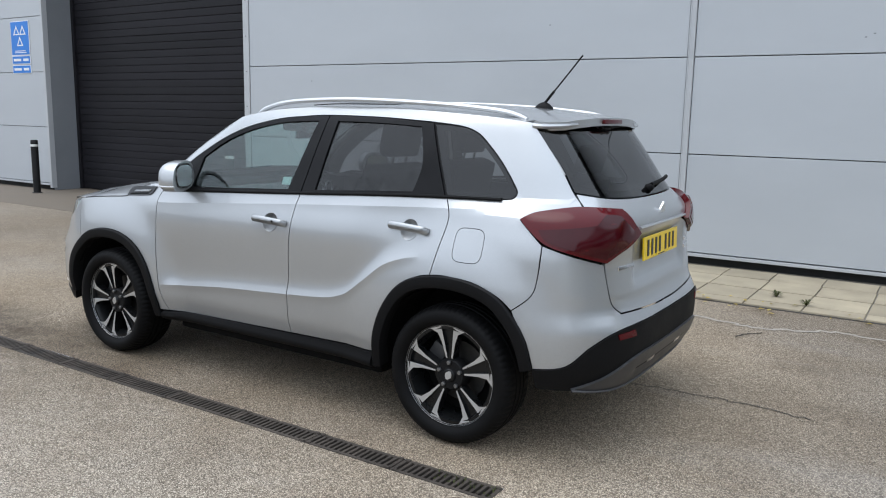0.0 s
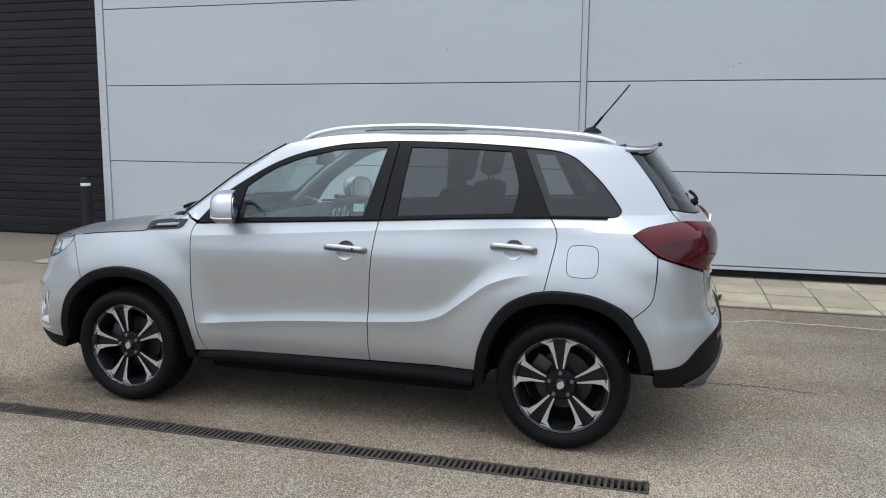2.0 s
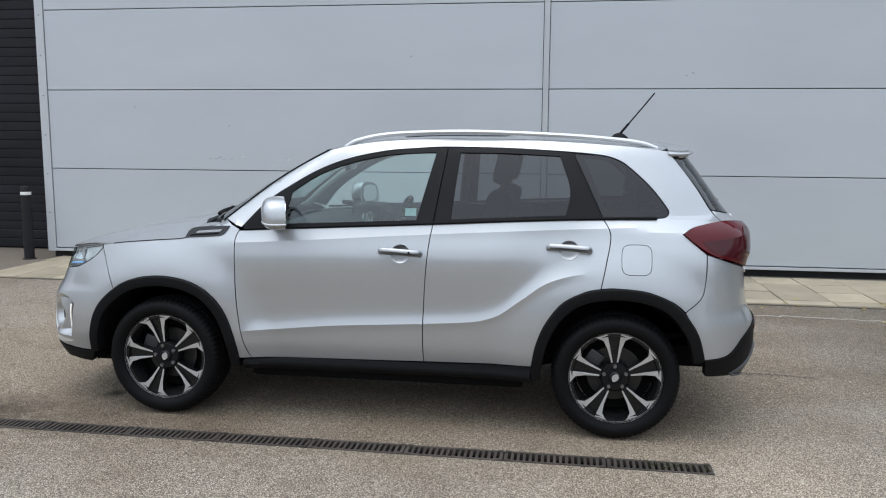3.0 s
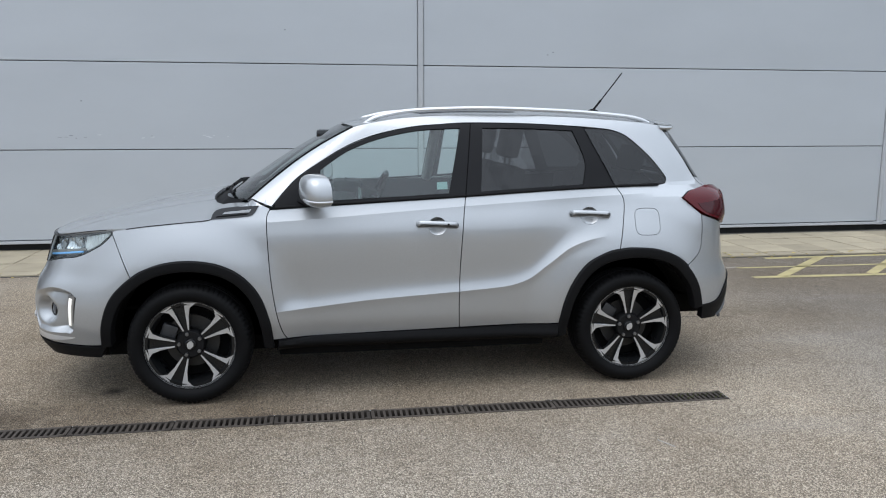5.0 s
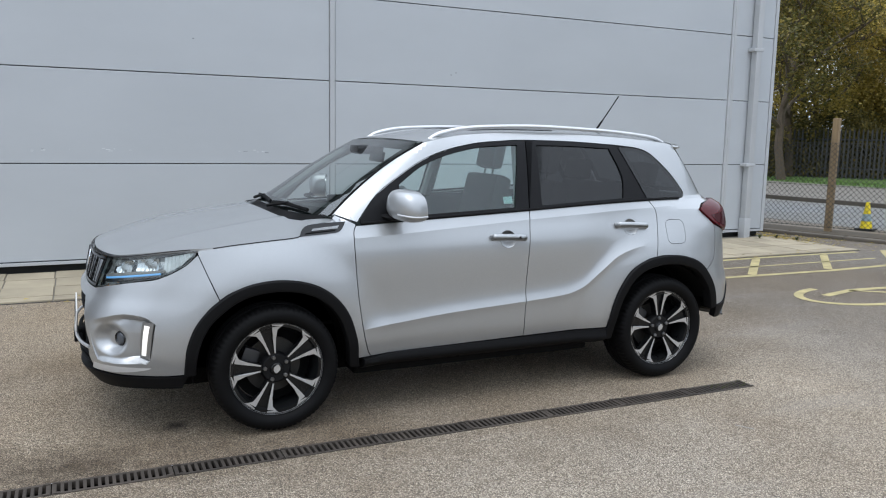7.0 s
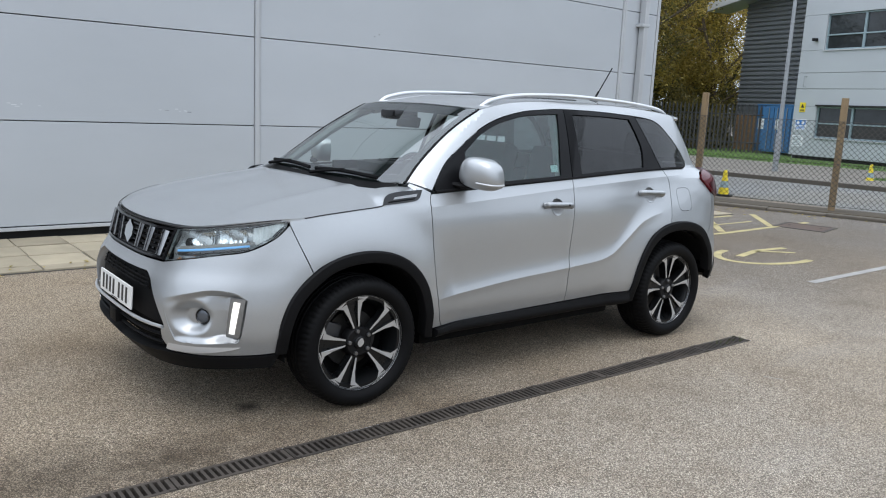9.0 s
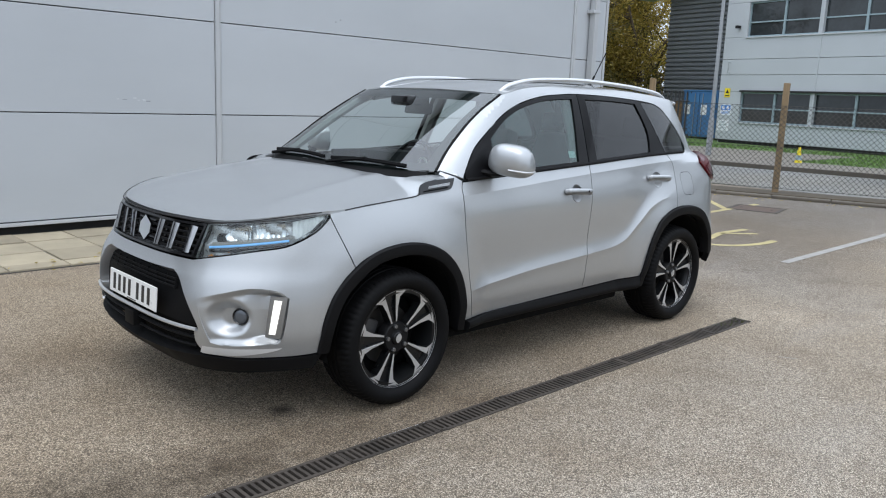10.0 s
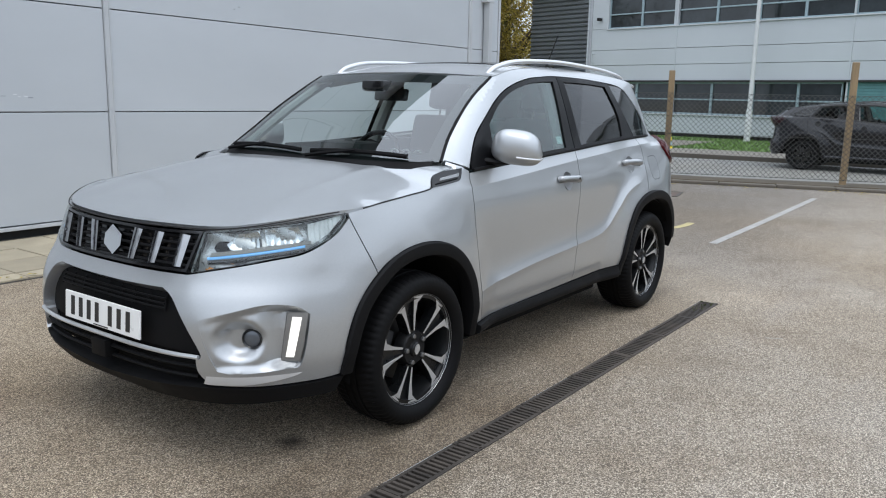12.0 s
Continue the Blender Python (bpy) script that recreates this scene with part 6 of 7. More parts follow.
    for a in (-28.0, -19.0, -10.0, 10.0, 19.0, 28.0):
        way = 1 if a > 0 else -1
        lean = lambda z: a + (z - .81) * 16 * way
        bar = [(lean(.757) - 1.1, .757), (lean(.757) + 1.1, .757), (lean(.874) + 1.5, .872), (lean(.878) - 1.5, .876)]
        part("grille_bar", panel(bar, nose, .012, 0, .018, offset=.002, scale=S, lift=lambda u, v: -.006 * abs(u - lean(v)) * way * (1 if (u - lean(v)) * way > 0 else .15)), M["dark_chrome"], gr)
    # a plain slanted chrome shape in the middle of the grille
    p, n = outward(nose, 0, .815, scale=S)
    emblem = [(-.056, .018), (-.012, .058), (.056, .024), (.056, -.018), (.012, -.058), (-.056, -.024)]
    part("emblem", prism(emblem, .012, m=Matrix.Translation(p + n * .006) @ pose(0, 0, 0, -12, 0, -90)), M["chrome"], gr)
    # headlamps
    hl = loop([(34.4, .891), (46.3, .909), (59.6, .929), (70.8, .957)], [(70.8, .957), (71.0, .936)], [(71.0, .936), (67, .878), (59.3, .822), (50.8, .799), (39.3, .765), (31.4, .741)], [(31.4, .741), (34.4, .891)])
    for s in (1, -1):
        o = [(s * a, z) for a, z in hl]
        h = part("headlamp", panel(o, nose, .03, .003, .055, offset=-.002, scale=S), M["clear"], car)
        part("lamp_back", panel(o, nose, .02, .004, 0, offset=-.034, scale=S, lift=lambda u, v: .008 * math.sin(v * 60 + abs(u) * .3)), M["lamp_inner"], h)
        part("lamp_rim", panel(o, nose, .03, .002, .012, offset=-.004, scale=S, holes=(inset(dense(o, .03, S), .0025, S),)), M["lamp_inner"], h)
        for up, ca, cz, w in ((((40.5, .850), (43, .892), (48.6, .901), (49.2, .846), (41.5, .830)), 45.0, .866, 4.6), (((50.4, .850), (49.8, .903), (58.2, .914), (59.6, .868), (57.5, .856)), 54.5, .880, 5.0)):
            dish = lambda u, v, ca=ca, cz=cz, w=w: -.022 * max(0, 1 - ((abs(u) - ca) / w) ** 2 - ((v - cz) / .045) ** 2) + .0025 * math.sin(abs(u) * 4.5)
            part("reflector_bowl", panel([(s * a, z) for a, z in up], nose, .008, 0, .03, offset=-.016, scale=S, lift=dish), M["reflector"], h)
        part("lamp_divider", panel([(s * a, z) for a, z in ((36.2, .803), (36.6, .818), (50, .846), (61, .862), (61, .850), (50, .832))], nose, .02, 0, .02, offset=-.012, scale=S), M["bezel"], h)
        out = [(s * a, z) for a, z in ((60.5, .922), (70, .948), (69.8, .935), (66, .885), (61.5, .848), (60.5, .86))]
        part("indicator", panel(out, nose, .008, 0, .02, offset=-.018, scale=S, lift=lambda u, v: .003 * math.sin(abs(u) * 5)), M["lamp_corner"], h)
        part("light_guide", tube([on(nose, s * a, z, -.018, S) for a, z in flow([(35.5, .797), (43, .812), (51, .828), (59.5, .843)], 4)], .0055, 8), M["lamp_blue"], h)
        part("light_guide_shelf", tube([on(nose, s * a, z - .012, -.024, S) for a, z in flow([(35.5, .797), (43, .812), (51, .828), (59.5, .843)], 4)], .010, 6), M["gloss_black"], h)
        am = [(s * a, z) for a, z in ((34.0, .754), (35.5, .785), (41.5, .797), (42.0, .778))]
        part("amber_lens", panel(am, nose, .02, 0, .01, offset=-.035, scale=S, lift=lambda u, v: .004 * math.sin(u * 5)), M["amber"], h)
    # number plate: plain bars stand for its characters
    number_plate(car, Matrix.Translation((-.926, -.015, .532)) @ pose(0, 0, 0, -4, 0, -90), "plate_white")


def number_plate(car, m, colour):
    """Plate facing -y of its own frame, .52 x .111."""
    p = part("number_plate", box(-.26, .26, -.004, .004, -.0555, .0555, .003, m=m), M[colour], car, smooth=False)
    for k, x in enumerate((-.20, -.142, -.084, -.026, .065, .125, .185)):
        bm = box(x - .013, x + .013, -.0065, -.0042, -.038, .040, .001, m=m)
        part("character_bar", bm, M["ink"], p, smooth=False)
    part("maker_bar", box(-.05, .05, -.0055, -.0042, -.051, -.0465, m=m), M["ink"], p, smooth=False)


def build_car_rear(car, paint):
    S = TAIL_SCALE
    gl = loop([(73.2, 1.477), (62.5, 1.324), (56.7, 1.199)], [(56.7, 1.199), (40, 1.172), (17.3, 1.163), (0, 1.162), (-17.3, 1.163), (-40, 1.172), (-56.7, 1.199)], [(-56.7, 1.199), (-62.5, 1.324), (-73.2, 1.477)], [(-73.2, 1.477), (0, 1.496), (73.2, 1.477)])
    part("rear_glass", panel(gl, tail, .05, 0, .006, offset=.001, scale=S), M["privacy"], car)
    part("glass_border", panel(gl, tail, .04, 0, 0, offset=-.003, scale=S, holes=(inset(dense(gl, .04, S), .03, S),)), M["pillar_black"], car)
    g = loop([(0, 1.158), (17.3, 1.159), (40, 1.168), (56.5, 1.194)], [(56.5, 1.194), (54.1, 1.139)], [(53.8, 1.133), (40.7, 1.119), (31.2, 1.015)], [(31.2, 1.015), (48.55, .9025)], [(48.55, .9025), (47.05, .8), (45.15, .719), (41.35, .676)], [(41.35, .676), (14, .658), (0, .657)])
    gate = g + [(-a, z) for a, z in g[::-1] if a > .01]

    def recess(a, z):
        """The number plate's hollow."""
        u, v = ease((34 - abs(a)) / 5), ease((z - .775) / .03) * ease((1.03 - z) / .02)
        return -.022 * u * v
    t = part("tailgate", panel(gate, tail, .025, .002, .02, scale=S, lift=recess), paint, car)
    number_plate(car, Matrix.Translation((3.197, 0, .925)) @ pose(0, 0, 0, -2, 0, 90), "plate_yellow")
    part("handle_strip", tube([on(tail, a, 1.035, .004, S) for a in range(-30, 31, 5)], .012, 8, flat=.7), paint, t)
    p, n = outward(tail, 0, 1.085, scale=S)
    emblem = [(-.036, .009), (0, .044), (.036, .009), (.036, -.009), (0, -.044), (-.036, -.009)]
    part("emblem", prism(emblem, .010, m=Matrix.Translation(p + n * .002) @ pose(0, 0, 0, 8, 0, 90)), M["satin"], t)
    for a, z, w in ((38, .872, .075), (-37, .90, .03), (-37, .86, .04)):
        p, n = outward(tail, a, z, scale=S)
        q = n.to_track_quat("-Y", "Z").to_matrix().to_4x4()
        part("badge", box(-w, w, -.005, .002, -.009, .009, .002, m=Matrix.Translation(p) @ q), M["chrome"], t, smooth=False)
    # rear wiper
    w = part("rear_wiper", tube(flow([on(tail, a, z, .028, S) for a, z in ((-4, 1.190), (-16, 1.196), (-28, 1.204), (-38, 1.212))], 5), .009, 8, flat=1.2), M["trim"], car)
    part("wiper_pivot", lathe(((.020, 0), (.020, .022), (.013, .034), (.0001, .035)), 16, m=Matrix.Translation(on(tail, -5, 1.19, -.005, S)) @ pose(0, 0, 0, 20, 0, -90)), M["trim"], w)
    # tail lamps
    lamp = loop([(74.6, 1.084), (68.8, 1.115), (57.1, 1.128), (40.7, 1.116)], [(40.7, 1.116), (31.5, 1.015)], [(31.5, 1.015), (48.5, .906)], [(48.5, .906), (59.4, .951), (67.3, .993), (74.6, 1.084)])
    for s in (1, -1):
        o = part("tail_lamp", panel([(s * a, z) for a, z in lamp], tail, .025, .002, .03, offset=.014, scale=S, lift=lambda u, v: .012 * ease((68 - abs(u)) / 14) * ease((v - .93) / .05)), M["red"], car)
        dk = loop([(68.5, 1.045), (60, 1.056), (52.5, 1.068)], [(52.5, 1.068), (48.5, 1.095), (43, 1.090)], [(43, 1.090), (35, 1.015)], [(35, 1.015), (49, .925)], [(49, .925), (58.5, .965), (66, 1.0), (68.5, 1.045)])
        part("dark_lens", panel([(s * a, z) for a, z in dk], tail, .025, 0, .006, offset=.0165, scale=S, lift=lambda u, v: .012 * ease((68 - abs(u)) / 14) * ease((v - .93) / .05)), M["red_dark"], o)
        for a0, a1, z in ((40, 49, 1.06), (38, 49, 1.02), (41, 49, .98)):
            part("lamp_element", tube([on(tail, s * (a0 + (a1 - a0) * f / 4), z, .022, S) for f in range(5)], .004, 6), M["red"], o)
    # bumper: painted shell, dark lower part, skid plate, reflectors
    arch = [(math.degrees(math.atan2(side(x, z), x - X_TAIL)), z) for x, z in ((2.938, .46), (2.906, .573), (2.848, .669), (2.834, .698))]
    seam = [(math.degrees(math.atan2(side(x, z), x - X_TAIL)), z) for x, z in REAR_SEAM]
    line = [(0, .615), (20, .616), (42.4, .612), (52.3, .560), (59.8, .470), (arch[0][0], .452)]
    r = loop([(0, .653), (14, .655), (41.5, .673)], [(41.5, .673), (45.3, .719), (47.2, .8), (48.7, .900)], [(48.7, .900), (59.4, .946), seam[0]],
             seam, arch[::-1], line[::-1])
    part("rear_bumper", panel(r + [(-a, z) for a, z in r[::-1] if a > .01], tail, .025, .002, .02, scale=S), paint, car)
    d = loop(line, [line[-1], (67.5, .365)], [(67.5, .365), (50, .345), (36, .33), (0, .315)])
    dark = part("bumper_lower", panel(d + [(-a, z) for a, z in d[::-1] if a > .01], tail, .035, .001, .04, offset=.008, scale=S), M["trim"], car)
    k = loop([(0, .475), (20, .478), (36, .47), (49.6, .405), (58, .368)], [(58, .368), (50, .350), (36, .325), (0, .305)])
    part("skid_plate", panel(k + [(-a, z) for a, z in k[::-1] if a > .01], tail, .035, 0, .03, offset=.020, scale=S, lift=lambda u, v: -.02 * ease((.02 - abs(v - .40)) / .02) * ease((36 - abs(u)) / 4)), M["diffuser"], dark)
    edge = [on(tail, a, z, .024, S) for a, z in flow([(-58, .368), (-50, .350), (-36, .326), (0, .306), (36, .326), (50, .350), (58, .368)], 5)]
    part("skid_edge", tube(edge, .006, 6), M["diffuser"], dark)
    for s in (1, -1):
        q = [(s * a, z) for a, z in ((44.5, .596), (36.5, .598), (35.5, .566), (43.8, .570))]
        part("reflector", panel(q, tail, .03, 0, .008, offset=.012, scale=S), M["red"], dark)
        q = [(s * a, z) for a, z in ((22, .39), (14, .39), (14, .43), (22, .43))]
        part("reversing_lamp", panel(q, tail, .03, 0, .01, offset=.012, scale=S), M["reflector"], dark)


def build_mirror(car, paint, s, doors):
    """A door mirror: painted cap, clear lower strip, black arm, glass behind."""
    bm = bmesh.new()
    n, m = 28, 18
    rows = []
    for j in range(m + 1):
        t = -math.pi / 2 + math.pi * j / m
        row = []
        for i in range(n):
            a = 2 * math.pi * i / n
            p = lambda v, e: math.copysign(abs(v) ** e, v)
            x, y, z = p(math.cos(t), .62) * p(math.cos(a), .7), p(math.cos(t), .62) * p(math.sin(a), .7), p(math.sin(t), .75)
            x = min(x * .11, .034) if x > 0 else x * .088
            row.append(bm.verts.new((.700 + x, s * (.893 + y * .118 * (1 - .12 * z)), 1.162 + z * .083 - .012 * y)))
        rows.append(row)
    for a, b in zip(rows, rows[1:]):
        for i in range(n):
            try:
                bm.faces.new((a[i], a[(i + 1) % n], b[(i + 1) % n], b[i]))
            except ValueError:
                pass
    bmesh.ops.remove_doubles(bm, verts=bm.verts[:], dist=.0005)
    turn = Matrix.Translation((.70, s * .890, 0)) @ Matrix.Rotation(math.radians(-s * 22), 4, "Z") @ Matrix.Translation((-.70, -s * .890, 0))
    turn = Matrix.Translation((.04, -.03, 0)) @ turn if s > 0 else turn
    bm.transform(turn)
    c = part("door_mirror", bm, paint, car)
    sweep = []
    for k in range(13):
        a, t = math.radians(70 + 9 * k), -.42
        p = lambda v, e: math.copysign(abs(v) ** e, v)
        x, y, z = p(math.cos(t), .62) * p(math.cos(a), .7), p(math.cos(t), .62) * p(math.sin(a), .7), p(math.sin(t), .75)
        x = min(x * .11, .034) if x > 0 else x * .088
        sweep.append(turn @ Vector((.700 + x, s * (.893 + y * .118 * (1 - .12 * z)), 1.162 + z * .083 - .012 * y)))
    part("indicator_strip", tube(sweep, .0055, 8), M["satin"], c)
    oval = lambda w, h: [(w * math.copysign(abs(math.cos(t)) ** .62, math.cos(t)), h * math.copysign(abs(math.sin(t)) ** .62, math.sin(t))) for t in [k * math.pi / 18 for k in range(36)]]
    part("mirror_glass", prism(oval(.083, .060), .004, m=turn @ Matrix.Translation((.735, s * .890, 1.163)) @ pose(0, 0, 0, 0, 0, -90)), M["chrome"], c)
    part("mirror_rim", prism(oval(.095, .070), .006, m=turn @ Matrix.Translation((.728, s * .890, 1.163)) @ pose(0, 0, 0, 0, 0, -90)), M["trim"], c)
    part("mirror_arm", tube(((.60, s * .755, 1.098), (.64, s * .82, 1.090), (.67, s * .86, 1.092), (.68, s * .89, 1.105)), .026, 8, flat=.6), M["trim"], c)


def build_wheel():
    """A wheel facing -y, its hub at the origin: dark rim, five bright spoke pairs, tyre, brake disc."""
    bm = lathe(((.212, -.012), (.226, -.012), (.231, -.020), (.2345, -.014), (.2345, .0), (.222, .02), (.205, .06), (.203, .15), (.225, .185), (.232, .19), (.232, .195), (.198, .195), (.196, .03)), 72, closed=True)
    rim = part("wheel", bm, M["rim_dark"])
    part("rim_edge", lathe(((.2262, -.0128), (.2285, -.0150), (.2312, -.0205), (.2346, -.0165), (.2312, -.0165), (.2285, -.0140), (.2264, -.0140)), 72, closed=True), M["alloy"], rim)
    tyre = bmesh.new()
    prof = [(.236, .012), (.2415, -.021), (.249, -.033), (.266, -.045), (.285, -.048), (.305, -.043), (.318, -.030), (.3265, -.012), (.3300, .010), (.3315, .030), (.3250, .032), (.3250, .040), (.3325, .042),
            (.3330, .064), (.3260, .066), (.3260, .074), (.3330, .076), (.3330, .098), (.3260, .100), (.3260, .108), (.3325, .110), (.3315, .124), (.3300, .142), (.3265, .164), (.318, .182), (.305, .195),
            (.285, .200), (.266, .197), (.249, .186), (.2415, .174), (.236, .140)]
    n = 288
    rings = []
    for r, y in prof:
        ring = []
        for i in range(n):
            k = i % 4
            dr = -.0055 if (k == 0 and (.3195 < r < .3318) and (y < .03 or y > .12)) else 0
            if .318 <= r < .3280 and k == 0 and (y < .0 or y > .15):
                dr = -.0055
            a = 2 * math.pi * i / n
            ring.append(tyre.verts.new(((r + dr) * math.cos(a), y, (r + dr) * math.sin(a))))
        rings.append(ring)
    for a, b in zip(rings, rings[1:]):
        for i in range(n):
            tyre.faces.new((a[i], a[(i + 1) % n], b[(i + 1) % n], b[i]))
    part("tyre", tyre, M["rubber"], rim, sharp=50)
    part("brake_disc", lathe(((.07, .085), (.140, .085), (.140, .105), (.07, .105)), 40), M["disc"], rim)
    part("caliper", box(-.05, .05, .055, .118, .085, .168, .012, m=pose(0, 0, 0, 0, -55, 0)), M["diffuser"], rim)
    part("backplate", lathe(((.0001, .115), (.195, .115), (.195, .120), (.0001, .120)), 40), M["liner"], rim)
    part("hub", lathe(((.0001, -.008), (.030, -.008), (.034, -.001), (.066, -.001), (.074, .008), (.078, .05), (.0001, .05)), 40), M["hub_black"], rim)

    def polar(r, deg, y):
        return Vector((r * math.cos(math.radians(deg)), y, r * math.sin(math.radians(deg))))
    for k in range(5):
        a = 90 + 72 * k
        turn = pose(0, 0, 0, 0, -(72 * k), 0)
        # the dark web of a spoke pair
        web = bmesh.new()
        pts = [(.060, -16), (.12, -13.0), (.17, -13.5), (.214, -16.5), (.214, 16.5), (.17, 13.5), (.12, 13.0), (.060, 16)]
        fr = [web.verts.new(polar(r, a + d, .004 + (.006 if abs(d) < 14 and r > .1 else 0))) for r, d in pts]
        bk = [web.verts.new(polar(r, a + d * .9, .052)) for r, d in pts]
        web.faces.new(fr)
        web.faces.new(bk[::-1])
        for i in range(len(pts)):
            j = (i + 1) % len(pts)
            web.faces.new((fr[j], fr[i], bk[i], bk[j]))
        w = part("spoke", web, M["rim_dark"], rim, sharp=20)
        for s in (1, -1):
            bl = bmesh.new()
            o = [(.078, 7.4), (.15, 7.9), (.200, 8.3), (.2250, 8.5), (.2250, 24.0), (.215, 21.0), (.196, 15.6), (.15, 13.4), (.078, 12.6)]
            y = [-.002, -.006, -.010, -.0125, -.0125, -.0125, -.010, -.006, -.002]
            f = [bl.verts.new(polar(r, a + s * d, yy)) for (r, d), yy in zip(o, y)]
            b = [bl.verts.new(polar(r, a + s * d, .022)) for r, d in o]
            top = bl.faces.new(f)
            for i in range(len(o)):
                j = (i + 1) % len(o)
                q = bl.faces.new((f[j], f[i], b[i], b[j]))
                q.material_index = 1
            part("spoke_face", bl, (M["alloy"], M["rim_dark"]), w, smooth=False)
        nut = lathe(((.0001, -.014), (.0085, -.014), (.0105, -.011), (.0105, .004)), 6, m=Matrix.Translation(polar(.057, a, 0)))
        part("wheel_nut", nut, M["steel"], rim, smooth=False)
    cap = part("centre_cap", lathe(((.0001, -.014), (.024, -.0135), (.028, -.010), (.028, -.004)), 28), M["rim_dark"], rim)
    em = [(-.016, .006), (-.002, .021), (.007, .021), (.016, .008), (.016, -.006), (.002, -.021), (-.007, -.021), (-.016, -.008)]
    part("cap_emblem", prism(em, -.003, m=Matrix.Translation((0, -.0140, 0)) @ pose(0, 0, 0, 0, 20, 0)), M["alloy"], cap, smooth=False)
    for o in [rim] + list(rim.children_recursive):
        if o.name.split(".")[0] != "tyre":
            o.data.transform(Matrix.Diagonal((1.042, 1, 1.042, 1)))
    return rim


def build_wheels(car, y_front=.842, y_rear=.828):
    w = build_wheel()
    w.parent = car
    w.matrix_basis = pose(0, -y_front, .331, 0, -14, 0)
    for x, y, rz, spin in ((2.5, -y_rear, 0, -3), (0, y_front, 180, 20), (2.5, y_rear, 180, 40)):
        copy_thing(w, pose(x, y, .331, 0, 0, rz) @ pose(0, 0, 0, 0, spin, 0))
    for x in (0.0, 2.5):
        for s in (1, -1):
            bm = bmesh.new()
            rows = []
            for k in range(25):
                t = math.radians(-5 + 190 * k / 24) if x < 1 else math.radians(24 + 161 * k / 24)
                p = (x + .415 * math.cos(t), .33 + .415 * math.sin(t))
                rows.append([bm.verts.new((p[0], s * y, p[1])) for y in (.855, .74, .56)])
            for a, b in zip(rows, rows[1:]):
                for i in range(2):
                    bm.faces.new((a[i], a[i + 1], b[i + 1], b[i]))
            bm.faces.new([r[2] for r in rows])
            part("arch_liner", bm, M["liner"], car)


def build_cabin(car):
    """Floor, dashboard, wheel, seats: what shows through the glass."""
    bm = bmesh.new()
    # floor set low and wide so that the ground beneath stays dark
    box(-.62, 2.02, -.56, .56, .20, .50, .03, bm=bm)
    box(2.025, 2.80, -.54, .54, .34, .50, .03, bm=bm)
    box(.46, 2.018, -.72, .72, .205, .50, .03, bm=bm)
    # unseen trays at both ends, added to block light from under the car
    box(-.72, -.43, -.60, .60, .265, .34, .02, bm=bm)
    box(2.81, 3.10, -.56, .56, .33, .45, .02, bm=bm)
    part("floor_pan", bm, M["liner"], car)
    part("engine_bay", box(-.74, .42, -.56, .56, .45, .86, .04), M["liner"], car)
    part("bulkhead", box(.40, .52, -.70, .70, .45, 1.03, .02), M["liner"], car)
    part("boot_floor", box(2.45, 3.0, -.56, .56, .50, .72, .02), M["fabric"], car)
    d = bmesh.new()
    box(.46, .96, -.70, .70, .74, 1.055, .06, bm=d)
    dash = part("dashboard", d, M["dash"], car)
    part("instrument_hood", box(.80, 1.00, .20, .53, 1.00, 1.125, .035), M["dash"], dash)
    part("screen_panel", box(.955, .975, -.12, .12, .90, 1.02, .008), M["gloss_black"], dash)
    for y in (-.085, 0.0, .085):
        part("vent_ring", lathe(((.030, 0), (.038, 0), (.038, .012), (.030, .012)), 24, m=Matrix.Translation((.975, y, 1.055)) @ pose(0, 0, 0, 0, 0, 90), closed=True), M["satin"], dash)
    bm = bmesh.new()
    pts = [Vector((0, .185 * math.cos(t), .185 * math.sin(t))) for t in [k * 2 * math.pi / 36 for k in range(37)]]
    tilt = Matrix.Translation((1.10, .365, 1.00)) @ pose(0, 0, 0, 0, 24, 0)
    sw = part("steering_wheel", tube([tilt @ p for p in pts], .016, 8, bm=bm), M["gloss_black"], car)
    bm = bmesh.new()
    tube((tilt @ Vector((0, -.18, 0)), tilt @ Vector((-.03, 0, -.01)), tilt @ Vector((0, .18, 0))), .020, 8, bm=bm, flat=.6)
    tube((tilt @ Vector((-.03, 0, 0)), tilt @ Vector((0, 0, -.18))), .020, 8, bm=bm, flat=.6)
    tube((tilt @ Vector((-.25, 0, 0)), tilt @ Vector((-.01, 0, 0))), .045, 10, bm=bm)
    part("spokes", bm, M["dash"], sw)
    part("gear_tunnel", box(.95, 1.7, -.11, .11, .5, .72, .03), M["dash"], car)
    # seats
    for y in (-.365, .365):
        s = part("seat", box(1.22, 1.74, y - .25, y + .25, .52, .72, .05), M["fabric"], car)
        bk = box(-.07, .07, -.245, .245, 0, .60, .05, m=pose(1.72, y, .68, 0, 14, 0))
        part("backrest", bk, M["fabric"], s)
        part("headrest", box(-.05, .05, -.135, .135, .64, .84, .04, m=pose(1.72, y, .68, 0, 12, 0)), M["fabric"], s)
        bm = bmesh.new()
        for q in (-.06, .06):
            tube([pose(1.72, y, .68, 0, 13, 0) @ Vector((0, q, z)) for z in (.55, .70)], .007, 6, bm=bm)
        part("headrest_posts", bm, M["steel"], s)
    r = part("rear_bench", box(2.05, 2.50, -.54, .54, .52, .74, .05), M["fabric"], car)
    part("bench_back", box(-.07, .07, -.54, .54, 0, .56, .05, m=pose(2.50, 0, .68, 0, 18, 0)), M["fabric"], r)
    for y in (-.38, .38):
        part("headrest", box(-.045, .045, -.13, .13, .56, .72, .035, m=pose(2.50, y, .68, 0, 14, 0)), M["fabric"], r)
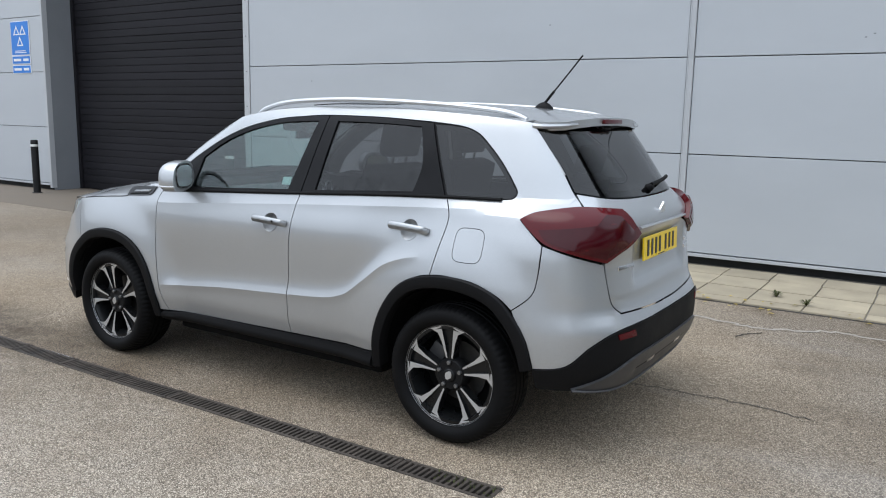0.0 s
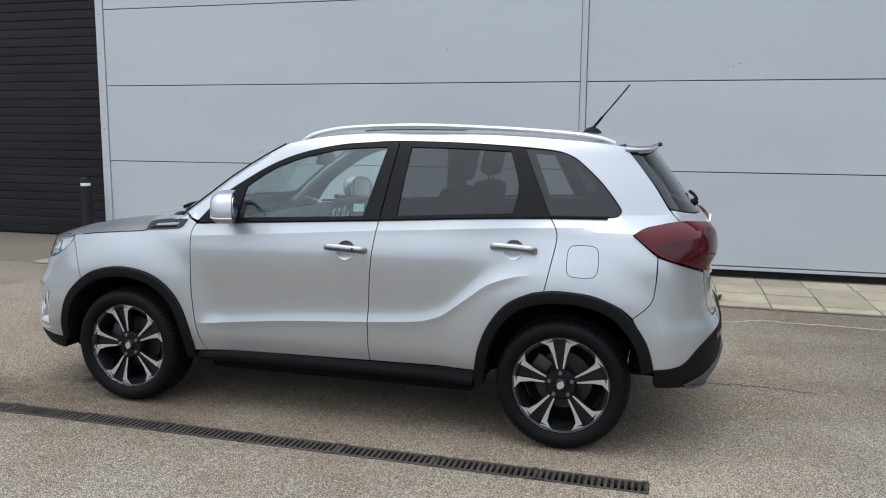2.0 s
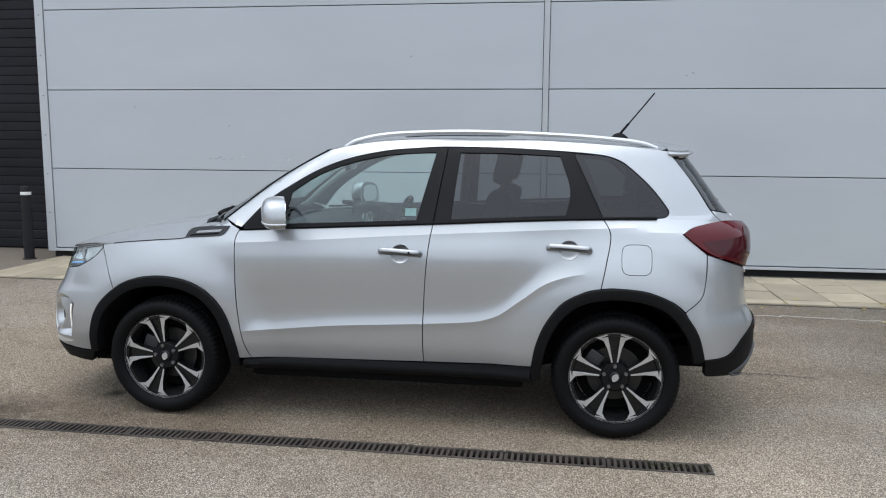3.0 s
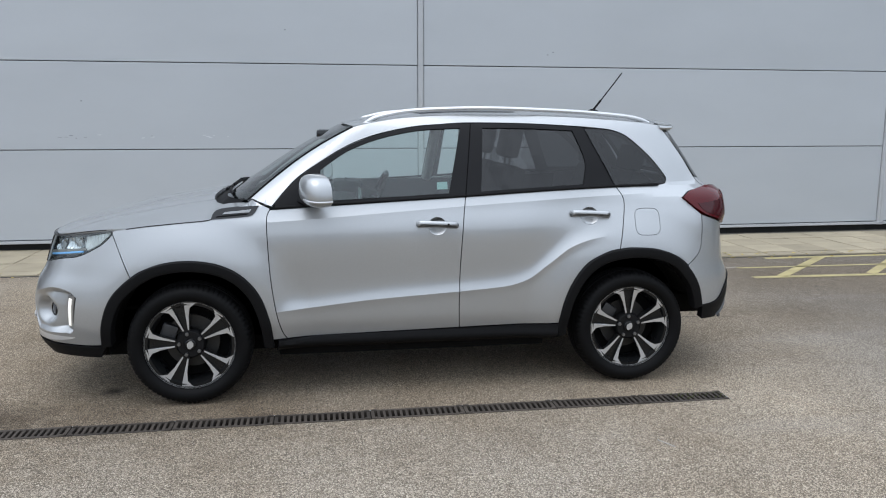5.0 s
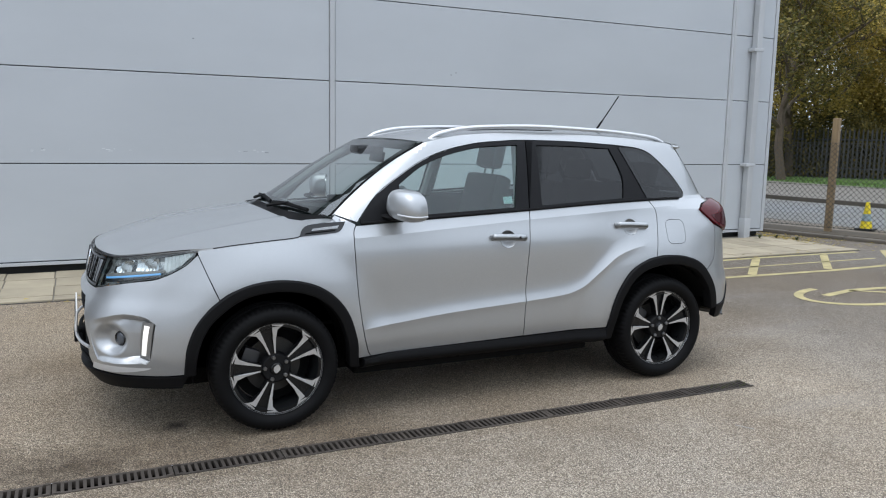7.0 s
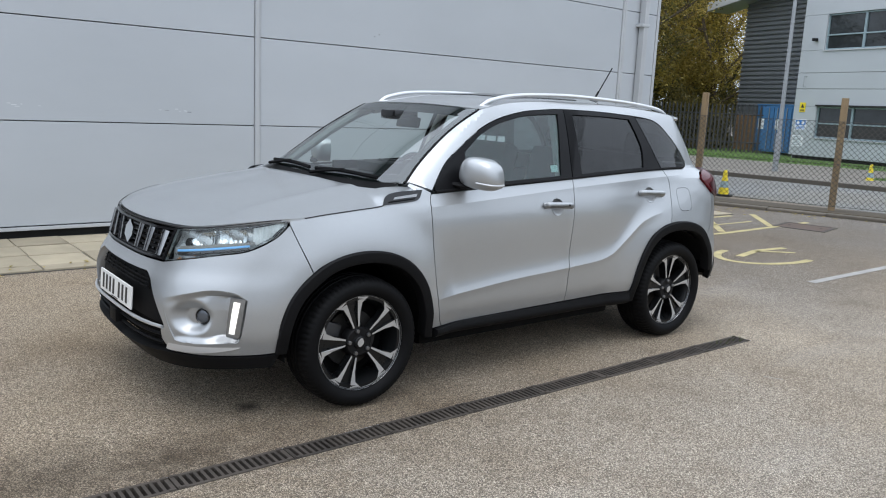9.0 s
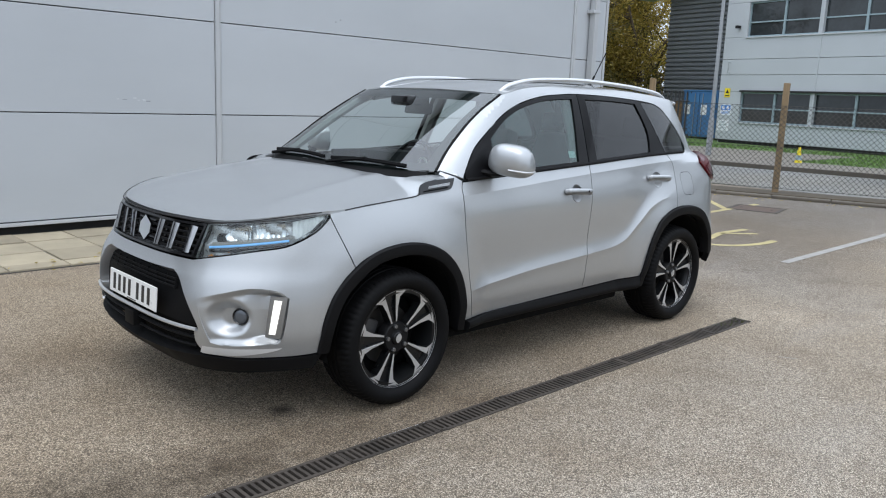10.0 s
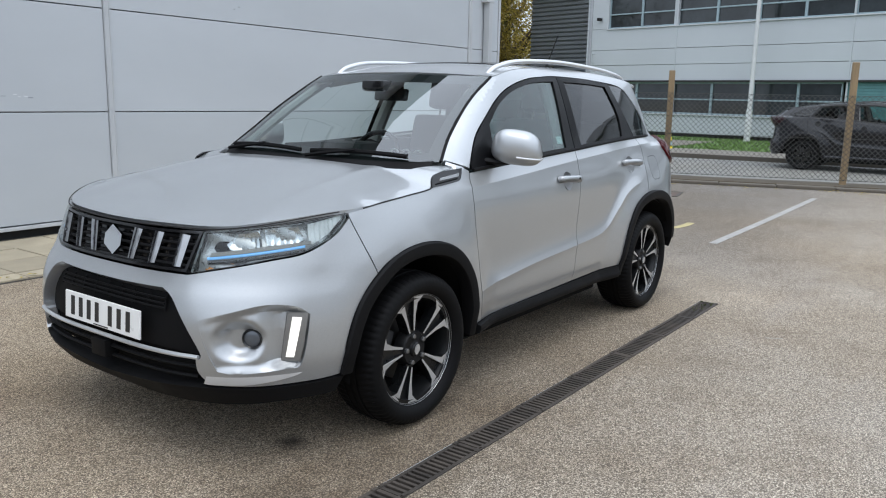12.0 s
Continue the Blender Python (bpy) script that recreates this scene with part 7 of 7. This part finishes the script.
    # inner pillars, mirror, stickers
    for s in (1, -1):
        part("inner_pillar", tube([(x, s * (side(x, z) - .075), z) for x, z in ((1.50, 1.10), (1.53, 1.3), (1.56, 1.50))], .035, 8, flat=1.2), M["headlining"], car)
        part("inner_pillar", tube([(x + .02, s * (side(x, z) - .055), z - .015) for x, z in A_EDGE], .026, 8), M["headlining"], car)
        part("inner_rail", tube([(x, s * (side(x, ROOF_EDGE(x) - .03) - .05), ROOF_EDGE(x) - .04) for x in (.95, 1.2, 1.6, 2.0, 2.4, 2.7)], .035, 8), M["headlining"], car)
        part("door_card", box(.75, 2.02, s * .735 if s > 0 else -.765, s * .765 if s > 0 else -.735, .5, 1.10, .01), M["dash"], car)
    part("interior_mirror", box(-.012, .012, -.115, .115, -.033, .033, .012, m=pose(.86, .02, 1.395, 0, 12, 0)), M["gloss_black"], car)
    part("mirror_mount", box(.70, .88, -.06, .10, 1.41, 1.47, .02), M["gloss_black"], car)
    part("window_sticker", panel([(1.365, 1.150), (1.425, 1.152), (1.425, 1.192), (1.365, 1.190)], side_chart, .02, 0, 0, offset=-.009), M["sticker"], car, smooth=False)


def build_car(name, label, paint):
    car = thing(name, label, "car")
    doors = build_car_body(car, paint)
    build_car_top(car, paint)
    build_car_front(car, paint)
    build_car_rear(car, paint)
    for s in (-1, 1):
        build_mirror(car, paint, s, doors)
    build_wheels(car)
    build_cabin(car)
    return car


silver = build_car("car", "silver compact SUV with black mouldings and two-tone alloy wheels", M["paint"])


def build_dark_car():
    """The black SUV parked along the road behind the fence: a lower, raked body on the same platform."""
    dark = copy_thing(silver, pose(16.6, -1.45, .006, 0, 0, 90) @ Matrix.Diagonal((1.0, 1.02, .93, 1)))
    dark.name = "parked_car"
    tagged(dark, "black estate SUV with dark wheels parked on the road")
    swap = {M["paint"]: M["black_paint"], M["satin"]: M["gloss_black"], M["alloy"]: M["rim_dark"], M["chrome"]: M["gloss_black"], M["lamp_light"]: M["reflector"], M["lamp_blue"]: M["reflector"],
            M["red"]: M["smoked"], M["red_dark"]: M["smoked"], M["trim"]: M["black_paint"]}
    for o in dark.children_recursive:
        for slot in o.material_slots:
            if slot.material in swap:
                m = swap[slot.material]
                slot.link = "OBJECT"
                slot.material = m
        name = o.name.split(".")[0]
        if name in ("wheel", "tyre", "spoke", "rim_edge", "spoke_face", "brake_disc", "caliper", "backplate", "hub", "wheel_nut", "centre_cap", "cap_emblem"):
            continue
        o.data = o.data.copy()
        for v in o.data.vertices:
            x, z = v.co.x, v.co.z
            r = ease((x - .4) / 2.3)
            up = .085 * r
            if z > 1.1:
                k = 1 - .20 * ease((x - .9) / .9) - .30 * ease((x - 1.7) / 1.3)
                z = 1.1 + up + (z - 1.1) * k
            elif z > .5:
                z += up * (z - .5) / .6
            if x > 2.4 and z > .95:
                x += .10 * ease((z - .95) / .25) * ease((x - 2.4) / .5)
            v.co.x, v.co.z = x, z


build_dark_car()
